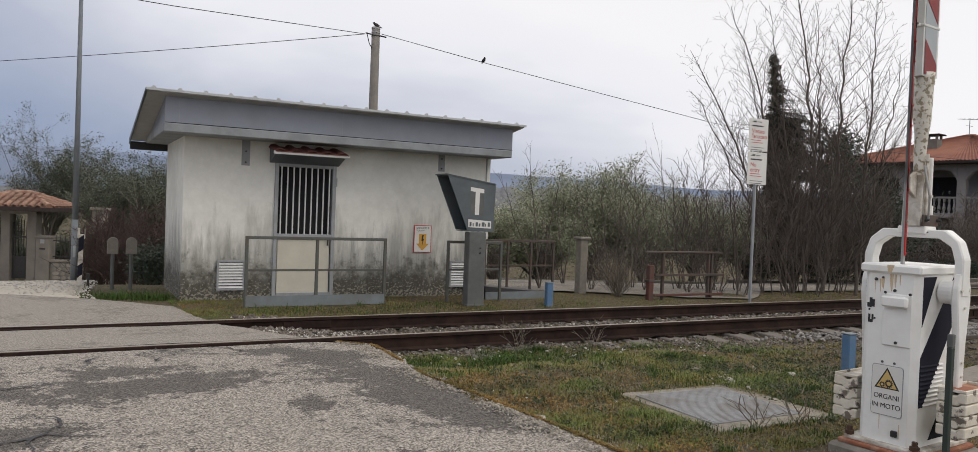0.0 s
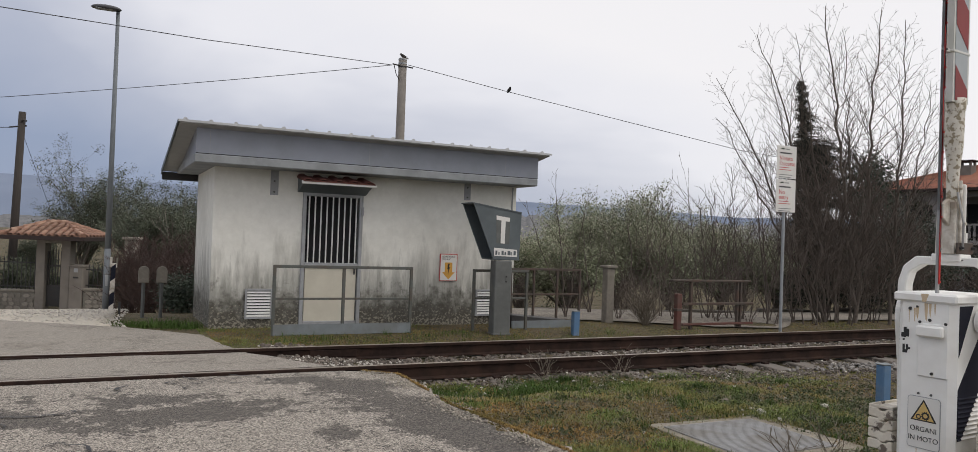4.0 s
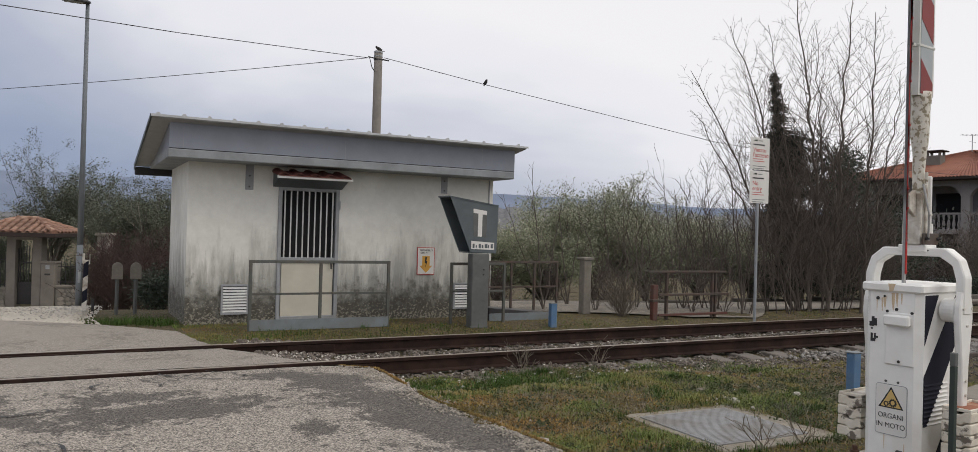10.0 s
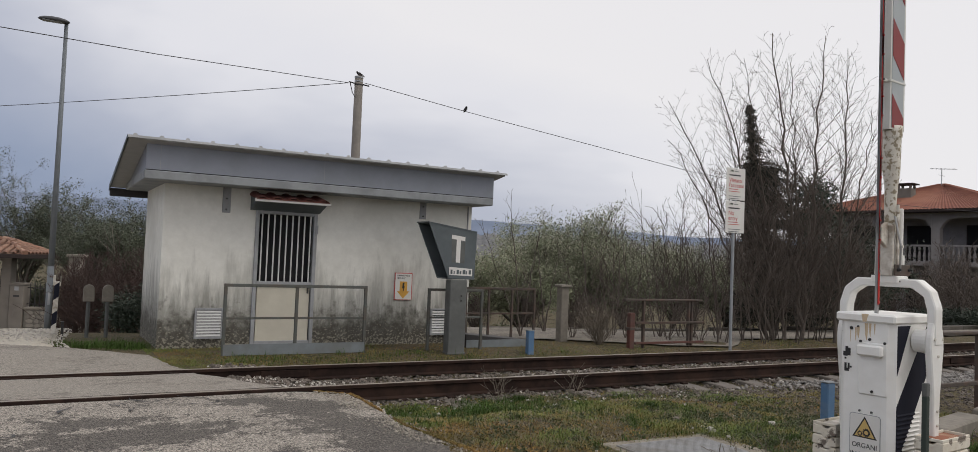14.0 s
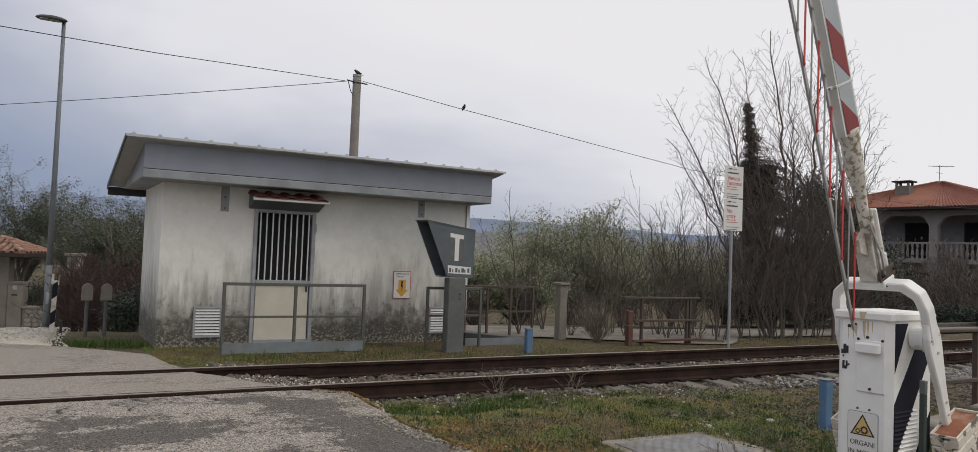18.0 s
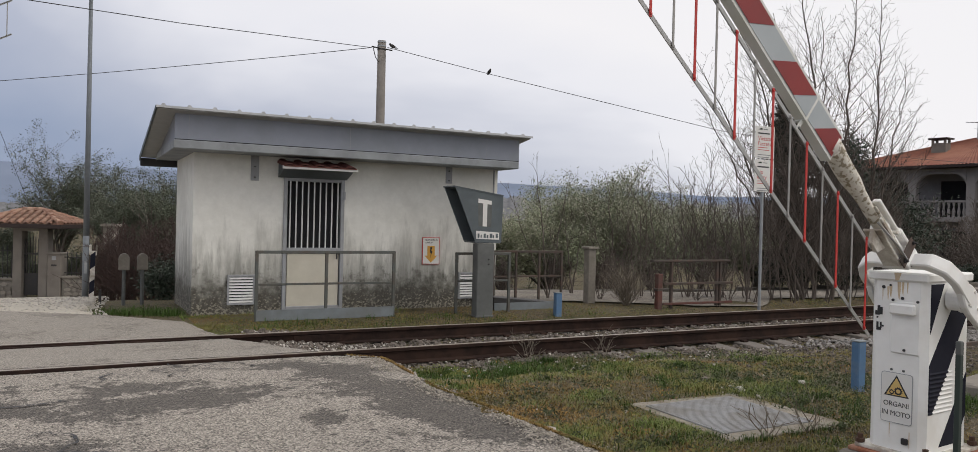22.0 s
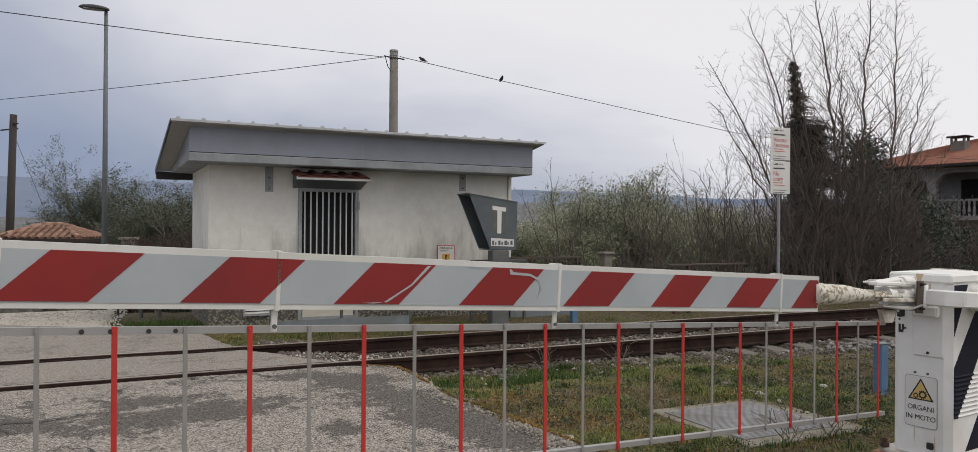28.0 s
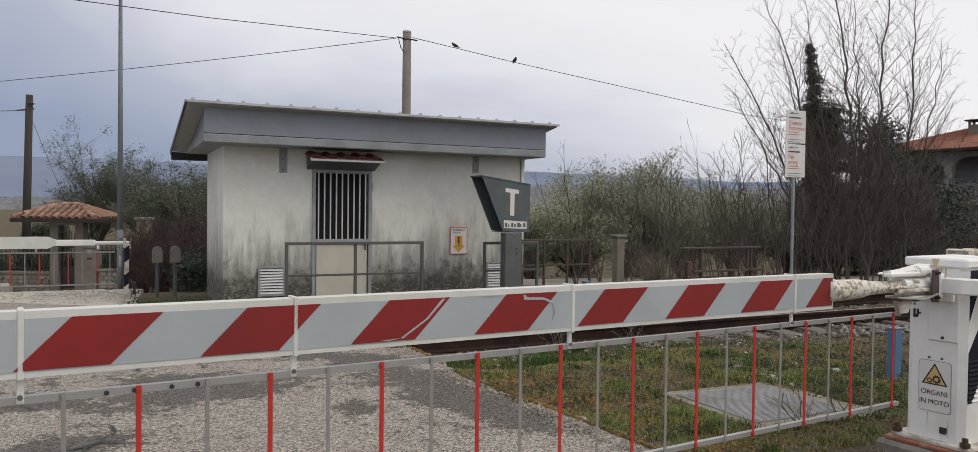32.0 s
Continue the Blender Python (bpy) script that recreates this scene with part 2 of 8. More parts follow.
M_WOODPOLE = mat("dark_wooden_pole", (0.055, 0.047, 0.042), (0.036, 0.031, 0.028), 0.9, scale=12, bump=0.25, stretch=(4, 4, 0.3))
M_WIRE = mat("black_cable", (0.035, 0.035, 0.04), (0.03, 0.03, 0.034), 0.7, bump=0)
M_BLUE = mat("faded_blue_paint", (0.085, 0.175, 0.31), (0.075, 0.145, 0.25), 0.7, scale=9, patch=4, c3=(0.17, 0.22, 0.28), stain=0.6, bump=0.1)
M_TERRA = mat("terracotta_tile", (0.29, 0.155, 0.105), (0.13, 0.075, 0.055), 0.9, scale=16, patch=3, c3=(0.38, 0.27, 0.20), stain=0.6, bump=0.25, island=0.45)
M_REDTILE = mat("red_roof_tile", (0.27, 0.105, 0.07), (0.17, 0.065, 0.045), 0.9, scale=3.2, patch=0.5, c3=(0.30, 0.14, 0.09), stain=0.6, bump=0.6, depth=0.06, island=0.25)
M_EAVE = mat("dark_brown_eave", (0.03, 0.018, 0.016), (0.022, 0.014, 0.013), 0.8, bump=0.1)
M_OXIDE = mat("dark_red_flashing", (0.16, 0.05, 0.04), (0.10, 0.038, 0.032), 0.75, scale=14, bump=0.2)
M_HOUSE = mat("house_plaster", (0.29, 0.272, 0.268), (0.225, 0.21, 0.207), 0.9, scale=2.4, patch=0.4, c3=(0.25, 0.235, 0.23), stain=0.5, bump=0.1)
M_HOUSEBACK = mat("loggia_plaster", (0.30, 0.285, 0.29), (0.22, 0.21, 0.215), 0.9, scale=2.4, bump=0.1)
M_STONEWALL = mat("rubble_wall_stone", (0.33, 0.30, 0.26), (0.19, 0.17, 0.145), 0.92, scale=9, bump=0.4, island=0.4)
M_MORTAR = mat("wall_mortar", (0.22, 0.205, 0.18), (0.16, 0.15, 0.13), 0.95, scale=14, bump=0.3)
M_IRON = mat("dark_iron", (0.035, 0.037, 0.042), (0.05, 0.045, 0.042), 0.6, 0.4, scale=14, bump=0.1)
M_BARWHITE = mat("chipped_white_paint", (0.85, 0.85, 0.83), (0.77, 0.765, 0.74), 0.5, scale=7, patch=2.6, c3=(0.66, 0.63, 0.57), stain=0.4, bump=0.08)
M_OLDWHITE = mat("peeling_white_paint", (0.72, 0.70, 0.65), (0.50, 0.46, 0.39), 0.7, scale=18, patch=7, c3=(0.22, 0.17, 0.12), stain=0.75, bump=0.35)
M_FLAKE = mat("flaking_white_over_bare_metal", (0.74, 0.71, 0.64), (0.56, 0.53, 0.46), 0.8, scale=14, patch=36, c3=(0.22, 0.175, 0.10), stain=0.85, bump=0.6, depth=0.010, sharp=0.03, cut=0.545)
M_BOLTRUST = mat("dark_rusty_bolt", (0.10, 0.05, 0.03), (0.05, 0.03, 0.022), 0.9, scale=30, bump=0.3)
M_WEIGHT = mat("white_counterweight_paint", (0.74, 0.70, 0.61), (0.56, 0.50, 0.41), 0.8, scale=18, patch=11, c3=(0.075, 0.05, 0.036), stain=0.85, bump=0.35, sharp=0.025, cut=0.575)
M_WRUST = mat("orange_rust", (0.34, 0.125, 0.065), (0.20, 0.08, 0.045), 0.85, scale=16, patch=6, c3=(0.5, 0.36, 0.26), stain=0.5, bump=0.3)
M_RUSTRUN = mat("rust_run", (0.48, 0.34, 0.19), (0.66, 0.56, 0.42), 0.75, scale=30, bump=0.1, stretch=(3, 3, 0.6))
M_NAVY = mat("black_blue_paint", (0.010, 0.011, 0.021), (0.016, 0.017, 0.028), 0.75, scale=10, bump=0.05, spec=0.18)
M_BOOMRED = mat("boom_red_film", (0.25, 0.010, 0.008), (0.20, 0.009, 0.008), 0.5, scale=4, patch=1.2, c3=(0.165, 0.012, 0.012), stain=0.6, bump=0.03)
M_BOOMGREY = mat("boom_reflective_grey", (0.40, 0.435, 0.455), (0.35, 0.385, 0.405), 0.45, scale=4, patch=1.0, c3=(0.33, 0.365, 0.385), stain=0.6, bump=0.03)
M_BOOMWHITE = mat("boom_white_edge", (0.68, 0.68, 0.66), (0.56, 0.56, 0.53), 0.45, scale=6, patch=2.0, c3=(0.55, 0.56, 0.48), stain=0.5, bump=0.05)
M_COVER = mat("dirty_steel_cover", (0.31, 0.315, 0.325), (0.22, 0.22, 0.22), 0.68, 0.15, scale=9, patch=2.2, c3=(0.17, 0.155, 0.13), stain=0.55, bump=0.15)
M_SURROUND = mat("crumbling_pale_concrete", (0.33, 0.30, 0.25), (0.19, 0.17, 0.135), 0.93, scale=16, patch=4, c3=(0.17, 0.145, 0.10), stain=0.7, bump=0.5)
M_ALU = mat("dull_aluminium", (0.40, 0.40, 0.39), (0.31, 0.31, 0.30), 0.4, 0.4, scale=9, patch=3, c3=(0.36, 0.36, 0.36), stain=0.5, bump=0.05)
M_PICKRED = mat("picket_red_paint", (0.50, 0.028, 0.02), (0.42, 0.025, 0.02), 0.5, scale=9, bump=0.05)
M_PICKGREY = mat("picket_grey_paint", (0.34, 0.33, 0.315), (0.25, 0.243, 0.23), 0.5, 0.3, scale=9, bump=0.05)
M_GREENPOST = mat("dark_green_paint", (0.035, 0.05, 0.042), (0.028, 0.04, 0.034), 0.6, scale=12, bump=0.1)
M_BARK = mat("grey_brown_bark", (0.135, 0.112, 0.093), (0.08, 0.066, 0.056), 0.95, scale=14, bump=0.3)
M_TWIG = mat("brown_twigs", (0.135, 0.11, 0.093), (0.078, 0.064, 0.055), 0.95, scale=8, bump=0)
M_DRYSTEM = mat("dry_grey_stems", (0.20, 0.17, 0.13), (0.12, 0.10, 0.08), 0.95, scale=8, bump=0)
M_REDTWIG = mat("reddish_dead_shrub", (0.075, 0.045, 0.037), (0.042, 0.029, 0.026), 0.95, scale=8, bump=0)
M_OLIVE = mat("olive_leaves", (0.26, 0.29, 0.18), (0.18, 0.205, 0.12), 0.7, scale=1.2, patch=0.35, c3=(0.31, 0.31, 0.22), stain=0.7, bump=0, island=0.35)
M_DARKOLIVE = mat("dark_olive_leaves", (0.085, 0.10, 0.062), (0.05, 0.062, 0.04), 0.7, scale=2.5, patch=0.6, c3=(0.12, 0.13, 0.095), stain=0.6, bump=0, island=0.35)
M_BLOSSOM = mat("pale_blossom", (0.52, 0.50, 0.40), (0.38, 0.375, 0.28), 0.8, scale=3, bump=0, island=0.25)
M_CONIFER = mat("dark_conifer_needles", (0.046, 0.048, 0.038), (0.027, 0.029, 0.024), 0.9, scale=4, bump=0, island=0.35, spec=0.2)
M_EVERGREEN = mat("dark_evergreen_leaves", (0.035, 0.05, 0.03), (0.02, 0.03, 0.02), 0.7, scale=4, bump=0, island=0.35)
M_GRASS = mat("grass_blades", (0.105, 0.155, 0.036), (0.165, 0.175, 0.062), 0.8, scale=2.2, patch=1.1, c3=(0.23, 0.165, 0.065), stain=0.62, bump=0, island=0.62, spec=0.2)
M_DRYGRASS = mat("dry_grass_blades", (0.20, 0.16, 0.08), (0.13, 0.115, 0.05), 0.85, scale=1.7, bump=0, island=0.35, spec=0.2)
M_STRAW = mat("dead_grey_stalks", (0.30, 0.26, 0.19), (0.19, 0.16, 0.12), 0.9, scale=6, bump=0, island=0.4)
M_WEED = mat("dark_weed_leaves", (0.085, 0.108, 0.042), (0.055, 0.072, 0.03), 0.7, scale=5, bump=0, island=0.5)
# the blue of distance haze is mixed into the hills' base colour
M_HILL = mat("haze_tinted_hills", (0.20, 0.24, 0.325), (0.16, 0.195, 0.265), 1.0, scale=0.012, patch=0.003, c3=(0.225, 0.265, 0.35), bump=0, spec=0.0)
M_FARWOOD = mat("far_bare_woods", (0.24, 0.245, 0.255), (0.10, 0.10, 0.105), 1.0, scale=0.35, bump=0, spec=0.0)
M_BIRD = mat("grey_brown_feathers", (0.055, 0.05, 0.05), (0.035, 0.032, 0.034), 0.8, scale=30, bump=0)
M_LAMPPOST = mat("weathered_blue_grey_steel", (0.17, 0.19, 0.21), (0.13, 0.145, 0.16), 0.65, 0.1, scale=9, patch=2.2, c3=(0.15, 0.165, 0.18), stain=0.5, bump=0.05)
M_LAMP = mat("dark_lamp_housing", (0.06, 0.062, 0.07), (0.05, 0.052, 0.058), 0.5, bump=0)


def wall_material():
    """White render with grey weather streaks and a lichen-stained foot."""
    m = mat("stained_white_render", (0.77, 0.765, 0.72), (0.67, 0.665, 0.62), 0.92, scale=10, patch=1.1, c3=(0.55, 0.545, 0.50), stain=0.55, bump=0.2)
    n, l = m.node_tree.nodes, m.node_tree.links
    b = n["Principled BSDF"]
    col = b.inputs["Base Color"].links[0].from_socket
    tc = n.new("ShaderNodeTexCoord")
    sep = n.new("ShaderNodeSeparateXYZ")
    l.new(tc.outputs["Object"], sep.inputs[0])

    def noise_at(scale, stretch, detail=5):
        mp = n.new("ShaderNodeMapping")
        mp.inputs["Scale"].default_value = stretch
        l.new(tc.outputs["Object"], mp.inputs["Vector"])
        g = n.new("ShaderNodeTexNoise")
        g.inputs["Scale"].default_value, g.inputs["Detail"].default_value, g.inputs["Roughness"].default_value = scale, detail, 0.65
        l.new(mp.outputs["Vector"], g.inputs["Vector"])
        return g.outputs["Fac"]

    def layer(col, height, soft, amount, fac, lo, hi, color):
        """Lays a stain over col: dense below a ragged line at that height."""
        ma = n.new("ShaderNodeMath")
        ma.operation = "MULTIPLY_ADD"
        ma.inputs[1].default_value, ma.inputs[2].default_value = soft, -0.5 * soft + height
        l.new(fac, ma.inputs[0])
        sub = n.new("ShaderNodeMath")
        sub.operation = "SUBTRACT"
        l.new(ma.outputs[0], sub.inputs[0])
        l.new(sep.outputs["Z"], sub.inputs[1])
        mr = n.new("ShaderNodeMapRange")
        mr.inputs["From Min"].default_value, mr.inputs["From Max"].default_value = lo, hi
        mr.inputs["To Max"].default_value = amount
        l.new(sub.outputs[0], mr.inputs["Value"])
        x = n.new("ShaderNodeMix")
        x.data_type = "RGBA"
        x.inputs["B"].default_value = color
        l.new(mr.outputs["Result"], x.inputs["Factor"])
        l.new(col, x.inputs["A"])
        return x.outputs["Result"]

    streaks = noise_at(3.0, (1.6, 1.6, 0.28))
    blots = noise_at(7.0, (1, 1, 1), 7)
    col = layer(col, 1.0, 2.8, 0.72, streaks, -0.2, 0.6, (0.285, 0.28, 0.255, 1))
    col = layer(col, 0.75, 2.6, 0.55, noise_at(5.5, (1.8, 1.8, 0.22), 6), -0.05, 0.35, (0.20, 0.20, 0.175, 1))
    col = layer(col, 0.36, 1.5, 0.78, blots, -0.05, 0.42, (0.12, 0.112, 0.09, 1))
    col = layer(col, 0.38, 1.7, 0.82, noise_at(10.0, (1, 1, 0.8), 12), -0.14, 0.28, (0.055, 0.05, 0.04, 1))
    col = layer(col, 0.0, 3.2, 0.62, noise_at(24.0, (1, 1, 1.2), 9), 0.04, 0.20, (0.36, 0.335, 0.27, 1))
    l.new(col, b.inputs["Base Color"])
    return m


def asphalt_material(name, light, dark, patch_dark, speck, blots=(), bias=-0.06, grain=1.0):
    """Chippings in a grey binder, with ragged darker blots where the old surface shows."""
    m = mat(name, light, dark, 0.93, scale=95, bump=0.9, depth=0.010, mix=0.3)
    n, l = m.node_tree.nodes, m.node_tree.links
    b = n["Principled BSDF"]
    col = b.inputs["Base Color"].links[0].from_socket
    tc = n.new("ShaderNodeTexCoord")

    def math_node(op, a, c, d=None):
        k = n.new("ShaderNodeMath")
        k.operation = op
        for i, s in enumerate((a, c, d)):
            if s is None:
                continue
            if isinstance(s, (int, float)):
                k.inputs[i].default_value = s
            else:
                l.new(s, k.inputs[i])
        return k.outputs[0]

    def fbm(scale, detail, rough=0.6):
        g = n.new("ShaderNodeTexNoise")
        g.inputs["Scale"].default_value, g.inputs["Detail"].default_value, g.inputs["Roughness"].default_value = scale, detail, rough
        l.new(tc.outputs["Object"], g.inputs["Vector"])
        return g.outputs["Fac"]

    field = math_node("MULTIPLY_ADD", fbm(1.3, 3), 1.0, bias - 0.5)
    field = math_node("MULTIPLY_ADD", fbm(7.0, 5, 0.7), 0.85, math_node("SUBTRACT", field, 0.425))
    field = math_node("MULTIPLY_ADD", fbm(19.0, 4, 0.7), 0.5, math_node("SUBTRACT", field, 0.25))
    field = math_node("MULTIPLY_ADD", fbm(60.0, 2), 0.42, math_node("SUBTRACT", field, 0.21))
    for bx, by, rx, ry in blots:
        mp = n.new("ShaderNodeMapping")
        mp.inputs["Location"].default_value = (-bx / rx, -by / ry, 0)
        mp.inputs["Scale"].default_value = (1 / rx, 1 / ry, 0)
        l.new(tc.outputs["Object"], mp.inputs["Vector"])
        ln = n.new("ShaderNodeVectorMath")
        ln.operation = "LENGTH"
        l.new(mp.outputs["Vector"], ln.inputs[0])
        mr = n.new("ShaderNodeMapRange")
        mr.inputs["From Min"].default_value, mr.inputs["From Max"].default_value = 1.5, 0.3
        mr.inputs["To Max"].default_value = 0.36
        l.new(ln.outputs["Value"], mr.inputs["Value"])
        field = math_node("ADD", field, mr.outputs["Result"])
    mr = n.new("ShaderNodeMapRange")
    mr.inputs["From Min"].default_value, mr.inputs["From Max"].default_value = 0.0, 0.06
    mr.inputs["To Max"].default_value = 0.85
    l.new(field, mr.inputs["Value"])
    x = n.new("ShaderNodeMix")
    x.data_type = "RGBA"
    x.inputs["B"].default_value = (*patch_dark, 1)
    l.new(mr.outputs["Result"], x.inputs["Factor"])
    l.new(col, x.inputs["A"])
    col = x.outputs["Result"]
    # each chipping has its own tone
    vc = n.new("ShaderNodeTexVoronoi")
    vc.inputs["Scale"].default_value = 105
    l.new(tc.outputs["Object"], vc.inputs["Vector"])
    sp = n.new("ShaderNodeSeparateColor")
    l.new(vc.outputs["Color"], sp.inputs[0])
    tone = math_node("MULTIPLY_ADD", sp.outputs[0], 1.25 * grain, 1.0 - 0.62 * grain)
    big = math_node("MULTIPLY_ADD", fbm(75.0, 4, 0.8), 1.9 * grain, 1.0 - 0.95 * grain)
    tone = math_node("MULTIPLY", tone, big)
    sc = n.new("ShaderNodeVectorMath")
    sc.operation = "SCALE"
    l.new(col, sc.inputs[0])
    l.new(tone, sc.inputs["Scale"])
    col = sc.outputs["Vector"]
    v = n.new("ShaderNodeTexVoronoi")
    v.inputs["Scale"].default_value = 70
    l.new(tc.outputs["Object"], v.inputs["Vector"])
    r = n.new("ShaderNodeValToRGB")
    r.color_ramp.elements[0].position, r.color_ramp.elements[0].color = 0.12, (1, 1, 1, 1)
    r.color_ramp.elements[1].position, r.color_ramp.elements[1].color = 0.34, (0, 0, 0, 1)
    l.new(v.outputs["Distance"], r.inputs["Fac"])
    sc = n.new("ShaderNodeMath")
    sc.operation = "MULTIPLY"
    sc.inputs[1].default_value = speck
    l.new(r.outputs["Color"], sc.inputs[0])
    x = n.new("ShaderNodeMix")
    x.data_type = "RGBA"
    x.inputs["B"].default_value = (0.42, 0.40, 0.37, 1)
    l.new(sc.outputs[0], x.inputs["Factor"])
    l.new(col, x.inputs["A"])
    l.new(x.outputs["Result"], b.inputs["Base Color"])
    return m


M_WALL = wall_material()
M_ROAD = asphalt_material("worn_asphalt", (0.335, 0.302, 0.262), (0.235, 0.212, 0.184), (0.066, 0.058, 0.051), 0.45, ((1.75, 7.5, 0.42, 0.22), (2.1, 7.0, 0.35, 0.35), (2.25, 6.3, 0.42, 0.4), (2.4, 5.5, 0.34, 0.45), (2.55, 4.8, 0.3, 0.5), (0.9, 6.3, 0.5, 0.34), (-0.15, 6.4, 0.55, 0.32), (0.42, 6.9, 0.4, 0.2), (-0.9, 6.6, 0.5, 0.3), (1.53, 5.5, 0.16, 0.2), (-0.2, 5.3, 0.3, 0.2)), -0.10, 1.3)
M_CROSS = asphalt_material("crossing_asphalt", (0.31, 0.282, 0.245), (0.24, 0.218, 0.19), (0.18, 0.162, 0.14), 0.3, (), -0.08, 0.6)
M_LANE = asphalt_material("pale_lane_gravel", (0.25, 0.222, 0.185), (0.18, 0.16, 0.135), (0.13, 0.115, 0.095), 0.2, (), 0.0, 0.6)


# ---- building helpers ----
def put(name, bm, material, parent=None, label="", m=None, smooth=False):
    me = bpy.data.meshes.new(name)
    bm.to_mesh(me)
    bm.free()
    me.materials.append(material)
    if smooth:
        for p in me.polygons:
            p.use_smooth = True
    ob = new(name, me)
    if parent:
        ob.parent = parent
    if m is not None:
        ob.matrix_basis = m
    if label:
        ob["label"] = label
    return ob


def part(name, bm, material, parent, label="", m=None, smooth=False):
    return put(name, bm, material, parent, label, m, smooth)


def thing(name, m, label, category, group="", kind=""):
    ob = new(name)
    ob.empty_display_size = 0.2
    ob.matrix_basis = m
    return tagged(ob, label, category, group, kind)


def mesh_of(name, verts, faces, material, parent=None, smooth=False, m=None):
    me = bpy.data.meshes.new(name)
    me.from_pydata([tuple(v) for v in verts], [], [tuple(f) for f in faces])
    me.materials.append(material)
    me.update()
    if smooth:
        for p in me.polygons:
            p.use_smooth = True
    ob = new(name, me)
    if parent:
        ob.parent = parent
    if m is not None:
        ob.matrix_basis = m
    return ob


def box(bm, x0, x1, y0, y1, z0, z1, bev=0.0, m=None):
    r = bmesh.ops.create_cube(bm, size=1.0)
    vs = r["verts"]
    for v in vs:
        v.co = Vector((x0 + (v.co.x + 0.5) * (x1 - x0), y0 + (v.co.y + 0.5) * (y1 - y0), z0 + (v.co.z + 0.5) * (z1 - z0)))
    if bev:
        es = list({e for v in vs for e in v.link_edges})
        out = bmesh.ops.bevel(bm, geom=es, offset=bev, segments=1, affect="EDGES", profile=0.5)
        vs = list({v for f in out["faces"] for v in f.verts} | {v for v in vs if v.is_valid})
    if m is not None:
        bmesh.ops.transform(bm, matrix=m, verts=[v for v in vs if v.is_valid])
    return bm


def boxes(*args, bev=0.0):
    bm = bmesh.new()
    for a in args:
        box(bm, *a, bev=bev)
    return bm


def tube(bm, p0, p1, r0, r1=None, seg=10, cap=True):
    r1 = r0 if r1 is None else r1
    p0, p1 = Vector(p0), Vector(p1)
    d = (p1 - p0).normalized()
    a = d.orthogonal().normalized()
    b = d.cross(a)
    ring = lambda p, r: [bm.verts.new(p + (a * math.cos(2 * math.pi * i / seg) + b * math.sin(2 * math.pi * i / seg)) * r) for i in range(seg)]
    A, B = ring(p0, r0), ring(p1, r1)
    for i in range(seg):
        bm.faces.new((A[i], A[(i + 1) % seg], B[(i + 1) % seg], B[i]))
    if cap:
        bm.faces.new(A[::-1])
        bm.faces.new(B)
    return bm


def tubes(*args, seg=10):
    bm = bmesh.new()
    for a in args:
        tube(bm, *a, seg=seg)
    return bm


def prism(bm, outline, axis, a, b):
    """Extrudes a closed outline of (p, q) along an axis from a to b."""
    def at(p, q, s):
        return {"x": (s, p, q), "y": (p, s, q), "z": (p, q, s)}[axis]
    A = [bm.verts.new(at(p, q, a)) for p, q in outline]
    B = [bm.verts.new(at(p, q, b)) for p, q in outline]
    n = len(outline)
    bm.faces.new(A)
    bm.faces.new(B[::-1])
    for i in range(n):
        bm.faces.new((A[i], B[i], B[(i + 1) % n], A[(i + 1) % n]))
    bmesh.ops.recalc_face_normals(bm, faces=bm.faces[:])
    return bm


def prism_of(outline, axis, a, b, bev=0.0):
    bm = prism(bmesh.new(), outline, axis, a, b)
    if bev:
        bmesh.ops.bevel(bm, geom=bm.edges[:], offset=bev, segments=1, affect="EDGES", profile=0.5)
    return bm


def words(name, text, size, material, parent, m, label="", align="CENTER", thin=0.0008, squeeze=1.0):
    cu = bpy.data.curves.new(name, "FONT")
    cu.body, cu.size, cu.align_x, cu.align_y, cu.extrude = text, size, align, "CENTER", thin
    tmp = bpy.data.objects.new(name, cu)
    me = bpy.data.meshes.new_from_object(tmp)
    bpy.data.objects.remove(tmp)
    for v in me.vertices:
        v.co.x *= squeeze
    me.materials.clear()
    me.materials.append(material)
    ob = new(name, me)
    ob.parent = parent
    ob.matrix_basis = m
    if label:
        ob["label"] = label
    return ob


def smooth01(t):
    t = max(0.0, min(1.0, t))
    return t * t * (3 - 2 * t)


def lerp_table(table, v):
    for (a, p), (b, q) in zip(table, table[1:]):
        if v <= b:
            return p + (q - p) * max(0.0, (v - a) / (b - a))
    return table[-1][1]


def nz(x, y, z=0.0):
    return noise.noise(Vector((x, y, z)))


# ---- ground ----
def fall(y):
    """The land drops away beyond the line."""
    return 1.08 * smooth01((y - 13.0) / 14.0)


def road_edge(y):
    return lerp_table([(-6, 4.0), (2, 3.1), (4.36, 2.89), (5.14, 2.80), (6.04, 2.66), (7.6, 2.72), (8.0, 2.35), (8.48, 1.97), (9.68, 1.43), (11.0, 1.2), (11.9, 0.34), (12.92, -1.07), (14.5, -3.4), (20, -9.0)], y)


